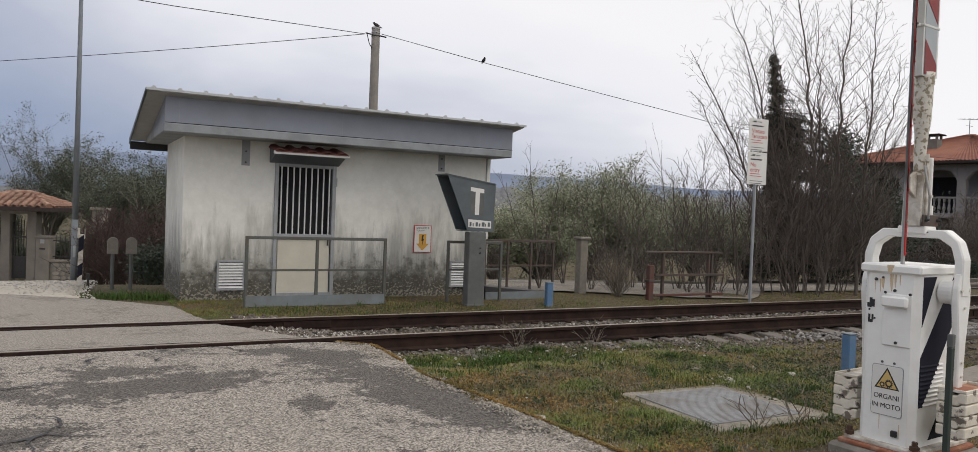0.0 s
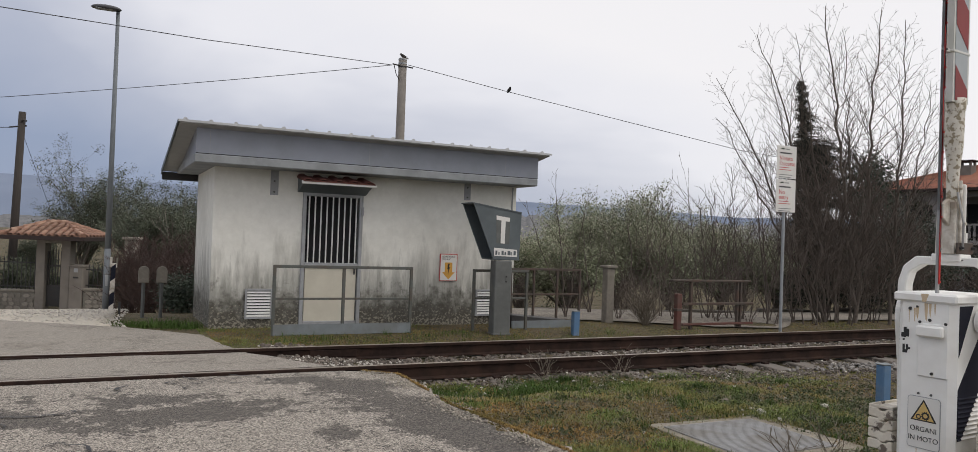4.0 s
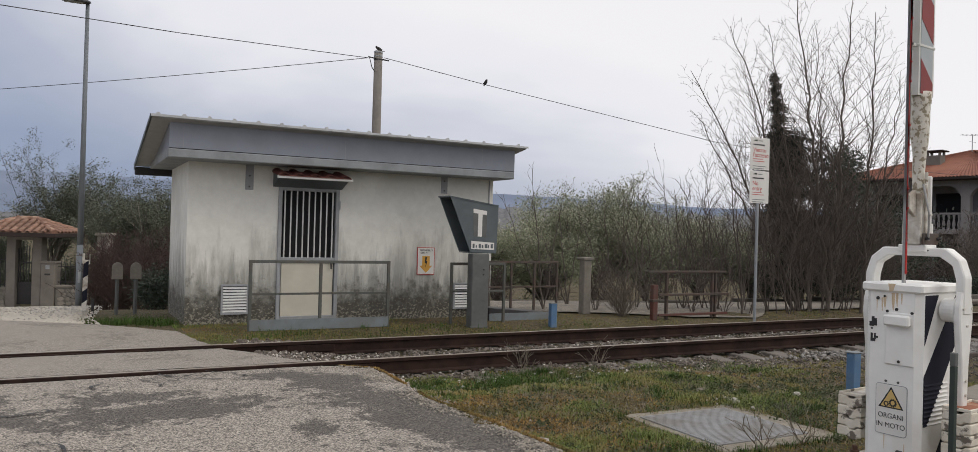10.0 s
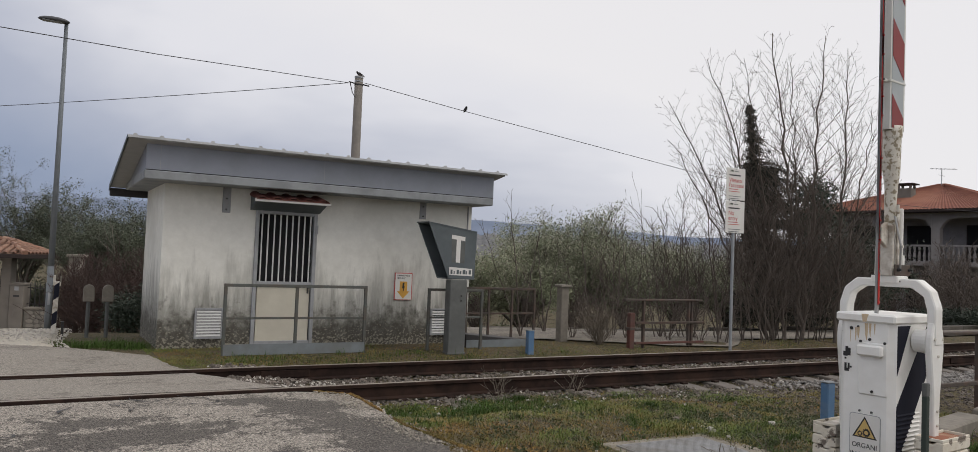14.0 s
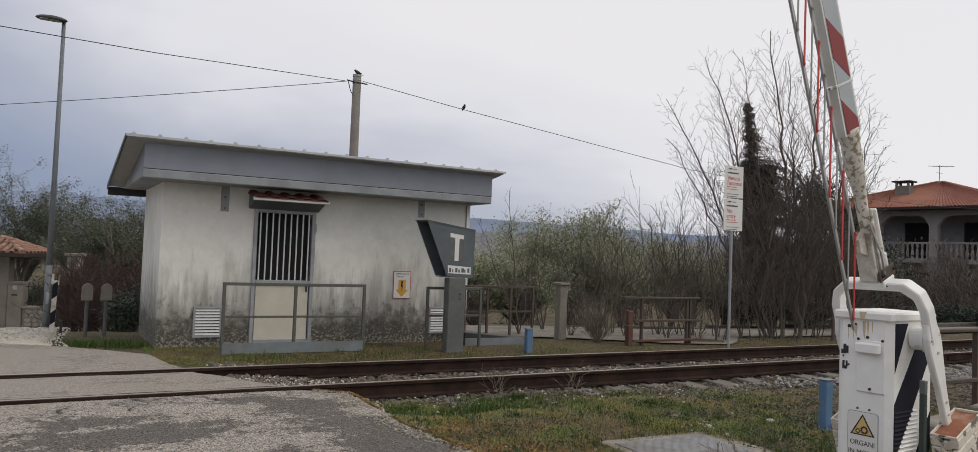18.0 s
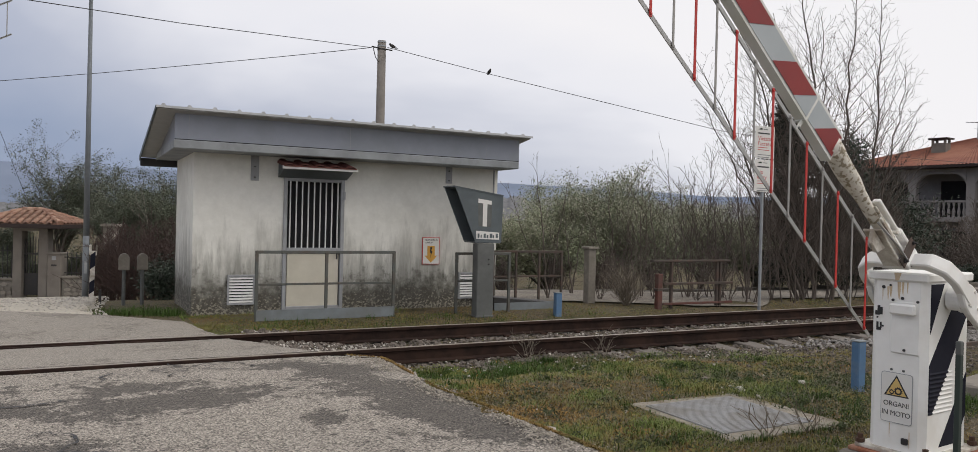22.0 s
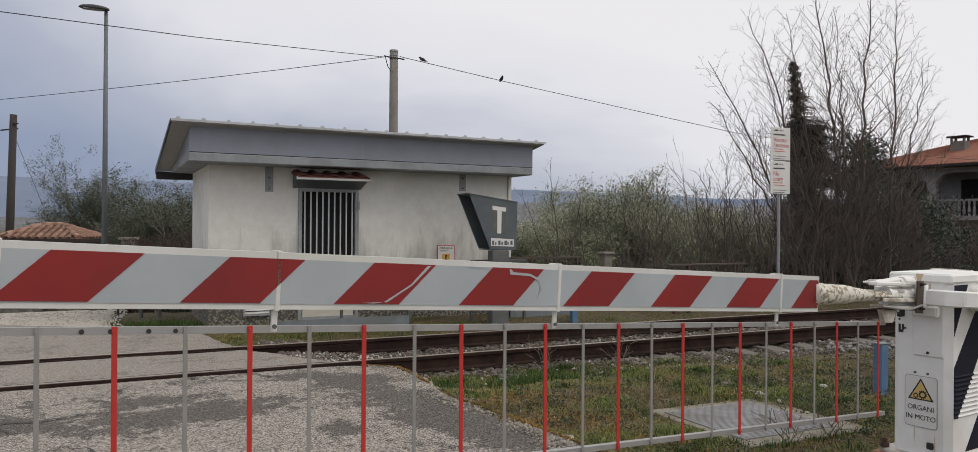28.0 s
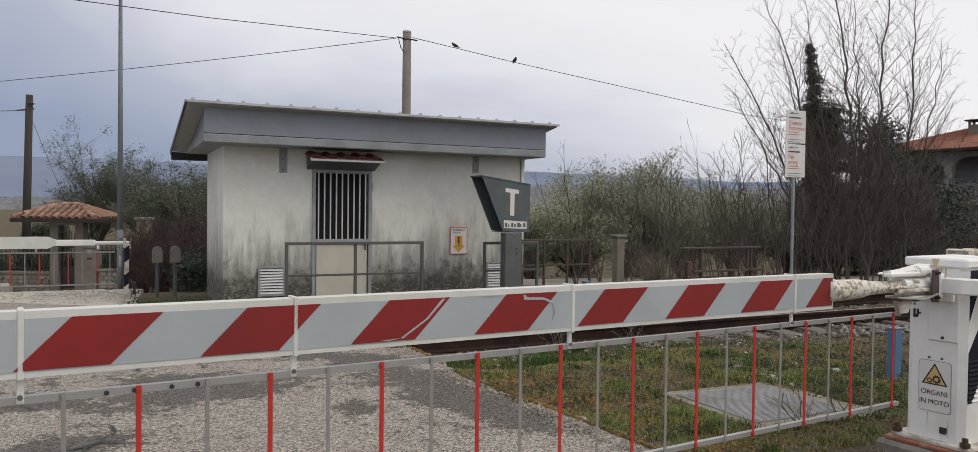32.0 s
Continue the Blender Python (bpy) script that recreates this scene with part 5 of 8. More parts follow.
    bmesh.ops.recalc_face_normals(bm, faces=bm.faces[:])
    bmesh.ops.bevel(bm, geom=bm.edges[:], offset=0.008, segments=1, affect="EDGES", profile=0.5)
    yoke = part("yoke", bm, M_BARWHITE, t, "white cast steel yoke that carries the boom")
    for s in (1, -1):
        part("hub", tubes(((0, s * 0.185, 0), (0, s * 0.255, 0), 0.075), ((0, s * 0.255, 0), (0, s * (a - 0.05), 0), 0.085), seg=20), M_BARWHITE, yoke, "round white hub")
        # curved arm down to the counterweights
        prof = [(0.13, 0.05), (0.04, 0.082), (-0.05, 0.086), (-0.16, 0.07), (-0.34, 0.046), (-0.66, 0.032)]
        arm = prism_of(prof + [(x, -w) for x, w in prof[::-1]], "y", s * (a - 0.028) - 0.022, s * (a - 0.028) + 0.022, 0.008)
        part("weight_arm", arm, M_BARWHITE, yoke, "white tapered arm to the counterweight")
        for x, z in ((0.02, 0.05), (0.02, -0.05), (-0.09, 0.0), (-0.44, 0.0), (-0.53, 0.0)):
            part("arm_bolt", tubes(((x, s * (a - 0.006), z), (x, s * (a + 0.003), z), 0.010), seg=6), M_OLDWHITE, yoke)
        for k in range(4):
            x1 = (-0.60 if s > 0 else -0.64) - 0.071 * k
            wt = bmesh.new()
            yc = s * (a + 0.03) if s > 0 else -(a + 0.012)
            # slabs key into one another with a tooth and a notch
            j = 0.012 * (k % 2)
            pts = [(x1, yc - 0.086), (x1, yc - 0.02 + j), (x1 - 0.018, yc - 0.008 + j), (x1 - 0.018, yc + 0.03 + j), (x1, yc + 0.042 + j), (x1, yc + 0.086), (x1 - 0.064, yc + 0.086), (x1 - 0.064, yc + 0.046 + j), (x1 - 0.082, yc + 0.034 + j), (x1 - 0.082, yc - 0.012 + j), (x1 - 0.064, yc - 0.024 + j), (x1 - 0.064, yc - 0.086)]
            prism(wt, pts, "z", -0.19 - 0.004 * (k % 2), 0.192 - 0.005 * (k % 3))
            bmesh.ops.recalc_face_normals(wt, faces=wt.faces[:])
            bmesh.ops.bevel(wt, geom=wt.edges[:], offset=0.006, segments=1, affect="EDGES", profile=0.5)
            part("weight", wt, M_WEIGHT, yoke, "peeling white cast counterweight slab")
        xt, yc = (-0.60, s * (a + 0.03)) if s > 0 else (-0.64, -(a + 0.012))
        part("weight_top", boxes((xt - 0.0015, xt + 0.003, yc - 0.072, yc + 0.072, -0.176, 0.176)), M_WRUST if s > 0 else M_OLDWHITE, yoke, "rusty counterweight face")
        part("weight_rim", boxes((xt, xt + 0.02, yc - 0.084, yc - 0.072, -0.188, 0.188), (xt, xt + 0.02, yc + 0.072, yc + 0.084, -0.188, 0.188), (xt, xt + 0.02, yc - 0.072, yc + 0.072, -0.188, -0.176), (xt, xt + 0.02, yc - 0.072, yc + 0.072, 0.176, 0.188), bev=0.003), M_WEIGHT, yoke, "chipped white rim round the counterweight top")
    # breakaway clamp and stub pole
    part("clamp_plate", boxes((R - 0.03, R + 0.02, -0.09, 0.09, -0.075, 0.075), bev=0.006), M_BARWHITE, yoke)
    bm = bmesh.new()
    tube(bm, (R + 0.02, 0, 0), (R + 0.30, 0, 0), 0.054, 0.05, seg=16)
    tube(bm, (R + 0.28, 0, 0), (R + 0.315, 0, 0), 0.056, seg=16)
    part("clamp_sleeve", bm, M_BARWHITE, yoke, "white pipe sleeve round the stub")
    part("clamp_cheek", boxes((R + 0.02, R + 0.42, 0.055, 0.07, -0.035, -0.012), bev=0.004), M_OLDWHITE, yoke, "flaking flat clamp bar")
    part("clamp_tongue", boxes((R + 0.20, R + 0.50, 0.04, 0.06, -0.008, 0.006), bev=0.003), M_FLAKE, yoke, "bent flaking tongue")
    part("latch", tubes(((R + 0.05, 0.02, 0.085), (R + 0.16, 0.02, 0.085), 0.035), ((R + 0.16, 0.02, 0.085), (R + 0.19, 0.02, 0.085), 0.022), seg=12), M_BARWHITE, yoke, "round latch housing")
    part("latch_bolt", tubes(((R + 0.44, 0.0, 0.06), (R + 0.44, 0.0, 0.095), 0.022), seg=8), M_OLDWHITE, yoke)
    part("cross_bolt", tubes(((R + 0.22, -0.085, 0.03), (R + 0.22, 0.075, 0.03), 0.011), seg=8), M_OLDWHITE, yoke)
    part("latch_bar", boxes((R + 0.10, R + 0.48, 0.0, 0.05, 0.06, 0.085), bev=0.006), M_BARWHITE, yoke)
    bm = bmesh.new()
    rings = []
    for i in range(25):
        u = R + 0.05 + (1.44 - R - 0.05) * i / 24
        rr = lerp_table([(0.4, 0.038), (0.86, 0.036), (1.02, 0.042), (1.14, 0.058), (1.5, 0.062)], u) * (1 + 0.10 * nz(u * 4.5, 1.0))
        sag = 0.008 * nz(u * 3.0, 5.0)
        rings.append([bm.verts.new((u, sag + rr * (1 + 0.10 * nz(u * 7, q * 0.9)) * math.cos(2 * math.pi * q / 14), sag + rr * math.sin(2 * math.pi * q / 14))) for q in range(14)])
    for A1, B1 in zip(rings, rings[1:]):
        for q in range(14):
            bm.faces.new((A1[q], B1[q], B1[(q + 1) % 14], A1[(q + 1) % 14]))
    bm.faces.new(rings[-1])
    bm.faces.new(rings[0][::-1])
    bmesh.ops.recalc_face_normals(bm, faces=bm.faces[:])
    part("stub_pole", bm, M_FLAKE, yoke, "dented stub pole with flaking white paint", smooth=True)
    part("end_collar", tubes(((1.36, 0, 0), (1.405, 0, 0), 0.064, 0.066), seg=14), M_FLAKE, yoke, "flaking collar at the panel")
    part("clamp_wedge", prism_of([(R + 0.02, 0.06), (R + 0.30, 0.06), (R + 0.46, 0.07), (R + 0.46, 0.082), (R + 0.24, 0.10), (R + 0.02, 0.13)], "y", -0.05, 0.03, 0.005), M_BARWHITE, yoke, "white tapered clamp wedge")
    part("clamp_wedge", prism_of([(R + 0.02, -0.06), (R + 0.36, -0.06), (R + 0.36, -0.075), (R + 0.02, -0.09)], "y", -0.06, 0.06, 0.005), M_OLDWHITE, yoke, "flat lower clamp plate")
    part("clamp_upright", boxes((R + 0.02, R + 0.095, 0.076, 0.088, -0.10, 0.10), bev=0.004), M_RUSTPAINT, yoke, "bare brown clamp plate")
    for u, z in ((R + 0.06, 0.08), (R + 0.06, -0.07), (R - 0.02, 0.04), (R - 0.02, -0.04)):
        part("clamp_bolt", tubes(((u, 0.07, z), (u, 0.10, z), 0.012), ((u, 0.10, z), (u, 0.115, z), 0.007), seg=6), M_IRON, yoke)
    part("pull_cable", tubes(((R + 0.05, 0.095, -0.05), (R + 0.22, 0.11, -0.075), 0.007), ((R + 0.22, 0.11, -0.075), (R + 0.42, 0.06, -0.06), 0.007), seg=6), M_ALU, yoke)
    part("skirt_bracket", prism_of([(R + 0.20, -0.085), (R + 0.38, -0.085), (R + 0.34, -0.165), (R + 0.25, -0.165)], "y", 0.0, 0.03, 0.004), M_OLDWHITE, yoke, "trapezoid skirt bracket")

    # boom panel and its tip
    u0, u1, hz = 1.41, 7.17, 0.098
    boom = part("boom", prism_of([(u0, -hz), (u1, -hz), (u1 + 0.12, -hz + 0.06), (u1 + 0.12, hz - 0.06), (u1, hz), (u0, hz)], "y", -0.032, 0.032), M_BOOMWHITE, t, "white boom panel with red and grey slanted bands")
    gf_y = 0.0325
    part("grey_field", boxes((u0 + 0.012, u1, gf_y, gf_y + 0.002, -hz + 0.018, hz - 0.022)), M_BOOMGREY, boom, "pale grey reflective field")
    boom_stripes(boom, u0 + 0.012, u1, hz - 0.0215, gf_y + 0.0025, 1, 1.394)
    for u in (1.74, 3.24, 4.46, 5.28, 6.2, 7.0):
        part("clamp_band", boxes((u - 0.009, u + 0.009, -0.037, 0.037, -hz - 0.006, hz + 0.006), bev=0.003), M_BOOMWHITE, boom, "white clamp band")
        part("hanger", boxes((u - 0.011, u + 0.011, 0.004, 0.016, -hz - 0.08, -hz - 0.004), bev=0.003), M_BOOMWHITE, boom, "skirt hanger")
        part("hanger_bolt", tubes(((u, -0.012, -hz - 0.06), (u, 0.024, -hz - 0.06), 0.008), seg=8), M_TPOST, boom)
    # dents of an old knock in the panel, and a shadow painted grey
    part("scuff_and_shadow", prism_of([(3.355, 0.028), (3.40, 0.046), (3.50, 0.050), (3.505, 0.072), (3.495, 0.070), (3.485, 0.060), (3.40, 0.056), (3.35, 0.036)], "y", gf_y + 0.004, gf_y + 0.0065), M_BOOMGREY, boom, "torn grey flap in the paint film")
    # shadow curve of the torn flap, laid on as a thin grey strip
    part("scuff_and_shadow", prism_of([(3.355, 0.034), (3.35, 0.03), (3.335, -0.01), (3.355, -0.045), (3.345, -0.01)], "y", gf_y + 0.002, gf_y + 0.0035), M_FRAME, boom, "thin grey curve painting the flap's shadow")
    for pts in ([(3.87, 0.072), (3.885, 0.072), (3.952, 0.0), (4.06, -0.068), (4.05, -0.07), (3.945, -0.003)], [(4.06, -0.068), (4.10, -0.074), (4.15, -0.072), (4.10, -0.07)], [(3.60, 0.073), (3.70, 0.076), (3.70, 0.0725)]):
        part("crease", prism_of(pts, "y", gf_y + 0.004, gf_y + 0.0055), M_BOOMGREY, boom, "pale crease worn through the film")
    part("tip_beam", boxes((u1 + 0.10, u1 + 0.70, -0.03, 0.03, -0.055, 0.045), bev=0.008), M_BARWHITE, boom, "white tip beam")
    part("tip_rod", tubes(((u1 + 0.68, 0, -0.01), (u1 + 1.22, 0, -0.01), 0.03), seg=12), M_BARWHITE, boom, "white tip rod")
    part("tip_hook", boxes((u1 + 0.72, u1 + 0.76, -0.012, 0.012, -0.11, 0.0), bev=0.004), M_BARWHITE, boom)
    # upper rail of the hanging skirt
    s0, s1, sz = 0.70, u1 + 1.0, -0.17
    part("skirt_rail", boxes((s0, s1, -0.014, 0.012, sz + 0.009, sz + 0.013), (s0, s1, 0.008, 0.012, sz - 0.010, sz + 0.009)), M_ALU, boom, "aluminium upper skirt rail")
    for u in (4.78, 4.86, 4.97, 5.05):
        part("rail_bolt", tubes(((u, 0.012, sz), (u, 0.018, sz), 0.008), seg=6), M_IRON, boom)
    pickets = []
    u, k = 0.785, 0
    shared = {}
    while u < s1 - 0.02:
        red = k % 2 == 0
        if red not in shared:
            wp = 0.0085 if red else 0.0072
            bm = boxes((-wp, wp, 0.014, 0.019, -PICKET_LENGTH - 0.015, 0.015), bev=0.001)
            tube(bm, (0, 0.012, 0), (0, 0.024, 0), 0.007, seg=6)
            tube(bm, (0, 0.012, -PICKET_LENGTH), (0, 0.024, -PICKET_LENGTH), 0.007, seg=6)
            ob = part("picket", bm, M_PICKRED if red else M_PICKGREY, boom)
            shared[red] = ob.data
        else:
            ob = new("picket", shared[red])
            ob.parent = boom
        if red:
            ob["label"] = "red painted skirt picket"
        pickets.append((ob, u, sz))
        u += 0.2087
        k += 1
    low = part("lower_rail", boxes((s0, s1, -0.014, 0.012, 0.009, 0.013), (s0, s1, 0.008, 0.012, -0.010, 0.009)), M_ALU, t, "aluminium lower skirt rail")
    return t, yoke, boom, pickets, low, sz


NEAR_BARRIER = build_barrier(pose(4.68, 3.36, -0.02, 0, 0, 186), "white level crossing barrier machine with a red-banded boom", "near")
FAR_BARRIER = build_barrier(pose(-7.93, 14.47, -0.205 - 0.02, 0, 0, 0), "white level crossing barrier across the far side of the line", "far")

NEAR_ANGLES = [(0, 90), (14.7, 90), (15.4, 86.6), (16.5, 79), (17.5, 71.9), (18.5, 64.6), (19, 61.0), (20, 54.6), (21, 47.4), (22, 40.2), (23, 32.4), (24, 24.9), (25, 18.4), (25.5, 15.4), (26.5, 9.8), (27.5, 5.1), (28, 3.2), (28.5, 1.95), (29, 1.4), (30, 0.75), (31, 0.4), (32, 0.3)]
FAR_ANGLES = [(0, 90), (13.0, 90), (14.0, 86), (16.5, 68), (19, 50), (21, 37), (22, 30.6), (23, 24.6), (23.5, 21.9), (24, 19.1), (24.5, 16.5), (25, 14.0), (25.5, 11.6), (26.5, 7.0), (27.5, 3.2), (28.5, 0.9), (29.2, 0.1), (32, 0.0)]


def move_barrier(barrier, angles, drop=0.0):
    t, yoke, boom, pickets, low, sz = barrier
    P = BOOM_PIVOT
    at = lambda a: Matrix.Translation(P) @ pose(0, 0, 0, 0, -a, 0)
    walk(yoke, [(s, at(a)) for s, a in angles])
    walk(boom, [(s, at(a)) for s, a in angles])
    for ob, u, z in pickets:
        walk(ob, [(s, Matrix.Translation((u, 0, z)) @ pose(0, 0, 0, 0, a, 0)) for s, a in angles])
    rows = []
    for s, a in angles:
        top = at(a) @ Vector((0, 0, sz))
        rows.append((s, Matrix.Translation(top + Vector((0, 0, -PICKET_LENGTH))) @ pose(0, 0, 0, 0, -a, 0)))
    walk(low, rows)


# ---- plants ----
def limb_mesh(segments, sides=4):
    """Tapered limbs as (p0, p1, r0, r1) into verts and faces."""
    v, f = [], []
    for p0, p1, r0, r1 in segments:
        d = p1 - p0
        if d.length < 1e-5:
            continue
        d = d.normalized()
        a = d.orthogonal().normalized()
        b = d.cross(a)
        n = sides if r0 > 0.012 else 3
        k = len(v)
        for p, r in ((p0, r0), (p1, r1)):
            for i in range(n):
                t = 2 * math.pi * i / n
                v.append(p + (a * math.cos(t) + b * math.sin(t)) * r)
        for i in range(n):
            f.append((k + i, k + (i + 1) % n, k + n + (i + 1) % n, k + n + i))
    return v, f


def sweep(pts, radii, sides=6):
    """One tapered tube along the points."""
    v, f = [], []
    for i, p in enumerate(pts):
        d = (pts[min(i + 1, len(pts) - 1)] - pts[max(i - 1, 0)]).normalized()
        a = Vector((0, 1, 0)) if abs(d.y) < 0.8 else Vector((1, 0, 0))
        a = (a - d * a.dot(d)).normalized()
        b = d.cross(a)
        v += [p + (a * math.cos(6.2832 * k / sides) + b * math.sin(6.2832 * k / sides)) * radii[i] for k in range(sides)]
    for i in range(len(pts) - 1):
        for k in range(sides):
            f.append((i * sides + k, i * sides + (k + 1) % sides, (i + 1) * sides + (k + 1) % sides, (i + 1) * sides + k))
    f.append(tuple((len(pts) - 1) * sides + k for k in range(sides)))
    return v, f


def grow(rng, p, d, length, r, depth, segs, tips, spread=0.55, up=0.12, kids=(2, 4), wander=0.16, shrink=0.68):
    n = 4 if depth > 1 else 3
    q, dd = p.copy(), d.normalized()
    for i in range(n):
        dd = (dd + Vector((rng.gauss(0, wander), rng.gauss(0, wander), rng.gauss(0, wander) + up))).normalized()
        nq = q + dd * (length / n)
        r1 = r * (1 - 0.55 * (i + 1) / n)
        segs.append((q, nq, r * (1 - 0.55 * i / n), r1))
        if depth > 0 and i >= 1 or (depth > 0 and i == 0 and rng.random() < 0.3):
            for k in range(rng.randint(*kids) - 1):
                ax = Vector((rng.gauss(0, 1), rng.gauss(0, 1), rng.gauss(0, 0.5))).normalized()
                cd = (dd + ax * spread * rng.uniform(0.7, 1.3)).normalized()
                grow(rng, nq, cd, length * shrink * rng.uniform(0.7, 1.1), r1 * 0.62, depth - 1, segs, tips, spread, up, kids, wander, shrink)
        q = nq
    tips.append((q, dd))


def bare_tree(name, x, y, h, seed, label, stems=1, r=0.05, depth=3, lean=(0, 0), spread=0.5, up=0.05, wander=0.12, material=None, group="bare trees", category="tree", kids=(2, 3), first=0.25, rise=(0.35, 1.0), fork=(2, 3), fine=0.0065, reach=0.42):
    """A leader (or several stems) with side limbs that fork into fine twigs."""
    rng = random.Random(seed)
    t = thing(name, pose(x, y, ground_z(x, y)), label, category, group)
    for s in range(stems):
        trunk, twigs, tips = [], [], []
        p = Vector((rng.gauss(0, 0.12), rng.gauss(0, 0.12), -0.1)) if stems > 1 else Vector((0, 0, -0.1))
        k = 0.16 * (stems > 1)
        d = Vector((lean[0] + rng.gauss(0, k), lean[1] + rng.gauss(0, k), 1)).normalized()
        hh = h * (rng.uniform(0.65, 1.0) if s else 1.0)
        n = 9
        for i in range(n):
            f0, f1 = i / n, (i + 1) / n
            d = (d + Vector((rng.gauss(0, 0.05), rng.gauss(0, 0.05), 0.04))).normalized()
            q = p + d * (hh / n)
            trunk += [(p, r * (1 - 0.88 * f0))] + ([(q, r * 0.12)] if i == n - 1 else [])
            if f1 > first:
                for c in range(rng.randint(*kids)):
                    a = rng.uniform(0, 6.283)
                    out = Vector((math.cos(a), math.sin(a), rng.uniform(*rise)))
                    cd = (d * 0.45 + out * spread * 1.3).normalized()
                    L = hh * reach * (1.05 - f1 * 0.75) * rng.uniform(0.6, 1.15)
                    grow(rng, p.lerp(q, rng.random()), cd, L, max(0.006, r * (1 - 0.88 * f1) * 0.5), depth - 1, twigs, tips, spread, up, fork, wander, 0.6)
            p = q
        v, f = sweep([q for q, w in trunk], [w for q, w in trunk])
        mesh_of("trunk", v, f, material or M_BARK, t, smooth=True)
        v, f = limb_mesh([(a0, b0, max(r0, fine), max(r1, fine * 0.6)) for a0, b0, r0, r1 in twigs])
        mesh_of("crown", v, f, material or M_TWIG, t)["kind"] = "stuff"
    return t


def shoot(rng, p, d, length, r, order, segs, up=0.03, wander=0.05):
    """A slender shoot that bends gently and carries alternate side twigs."""
    n = max(3, int(length / 0.15))
    side = d.orthogonal().normalized()
    side.rotate(Matrix.Rotation(rng.uniform(0, 6.283), 3, d))
    for i in range(n):
        d = (d + Vector((rng.gauss(0, wander), rng.gauss(0, wander), rng.gauss(0, wander) + up))).normalized()
        q = p + d * (length / n)
        segs.append((p, q, max(0.0028, r * (1 - 0.75 * i / n)), max(0.0022, r * (1 - 0.75 * (i + 1) / n))))
        if order and i >= 1 and rng.random() < 0.82:
            side = -side + Vector((rng.gauss(0, 0.35), rng.gauss(0, 0.35), rng.gauss(0, 0.35)))
            left = length * (1 - (i + 0.5) / n)
            shoot(rng, q, (d + side.normalized() * rng.uniform(0.55, 0.95)).normalized(), left * rng.uniform(0.3, 0.62) + 0.09, r * 0.5, order - 1, segs, up, wander)
        p = q


def shoot_tree(name, x, y, stems, seed, label, group, category="tree", first=0.16, reach=0.34, order=2, pace=0.13, material=None):
    """Slender leafless stems, each given by its top's offset and foot radius, with ascending limbs."""
    rng = random.Random(seed)
    t = thing(name, pose(x, y, ground_z(x, y)), label, category, group)
    for dx, dy, h, r in stems:
        twigs = []
        n = 16
        at = lambda f: Vector((dx * f ** 1.12, dy * f ** 1.12, -0.1 + (h + 0.1) * f))
        jog = [Vector((rng.gauss(0, 0.012 * h), rng.gauss(0, 0.012 * h), 0)) * (0 < i) for i in range(n + 1)]
        pts = [at(i / n) + jog[i] * 0.5 for i in range(n + 1)]
        turn, f = rng.uniform(0, 6.283), first
        while f < 0.97:
            i = min(n - 1, int(f * n))
            p = pts[i].lerp(pts[i + 1], f * n - i)
            d = (pts[i + 1] - pts[i]).normalized()
            turn += 2.4 + rng.gauss(0, 0.4)
            out = Vector((math.cos(turn), math.sin(turn), 0.12))
            L = (reach * h * (1 - f) ** 0.7 + 0.16) * rng.uniform(0.6, 1.12)
            shoot(rng, p, (d * 0.8 + out * rng.uniform(0.5, 0.85)).normalized(), L, max(0.005, r * (1 - 0.86 * f) * 0.42), order, twigs)
            f += pace / h * rng.uniform(0.6, 1.4)
        v, fc = sweep(pts, [r * (1 - 0.86 * i / n) for i in range(n + 1)])
        mesh_of("trunk", v, fc, material or M_BARK, t, smooth=True)
        v, fc = limb_mesh(twigs)
        mesh_of("crown", v, fc, M_DRYSTEM if material is M_DRYSTEM else M_TWIG, t)["kind"] = "stuff"
    return t


def leaf_cloud(rng, centres, count, size, radius, droop=0.0, aspect=2.6):
    """Small leaf blades round the given centres."""
    c = np.array(centres)
    idx = rng.integers(0, len(c), count)
    off = rng.normal(0, 1, (count, 3))
    off *= (radius * rng.uniform(0.2, 1.0, (count, 1)) / np.maximum(np.linalg.norm(off, axis=1, keepdims=True), 1e-6))
    p = c[idx] + off
    d = rng.normal(0, 1, (count, 3))
    d[:, 2] = d[:, 2] * 0.8 + 0.35 - droop
    d /= np.linalg.norm(d, axis=1, keepdims=True)
    s = np.cross(d, rng.normal(0, 1, (count, 3)))
    s /= np.maximum(np.linalg.norm(s, axis=1, keepdims=True), 1e-6)
    L = size * rng.uniform(0.6, 1.3, (count, 1))
    v = np.stack([p + d * L * 0.2 - s * L / aspect * 0.5, p + s * L / aspect * 0.5, p + d * L], 1).reshape(-1, 3)
    f = np.arange(count * 3).reshape(-1, 3)
    return v, f


def bulk(name, v, f, material, parent=None):
    me = bpy.data.meshes.new(name)
    k = f.shape[1]
    me.vertices.add(len(v))
    me.vertices.foreach_set("co", np.asarray(v, np.float32).ravel())
    me.loops.add(f.size)
    me.loops.foreach_set("vertex_index", f.astype(np.int32).ravel())
    me.polygons.add(len(f))
    me.polygons.foreach_set("loop_start", np.arange(0, f.size, k, dtype=np.int32))
    me.polygons.foreach_set("loop_total", np.full(len(f), k, np.int32))
    me.update(calc_edges=True)
    me.materials.append(material)
    ob = new(name, me)
    if parent:
        ob.parent = parent
    return ob


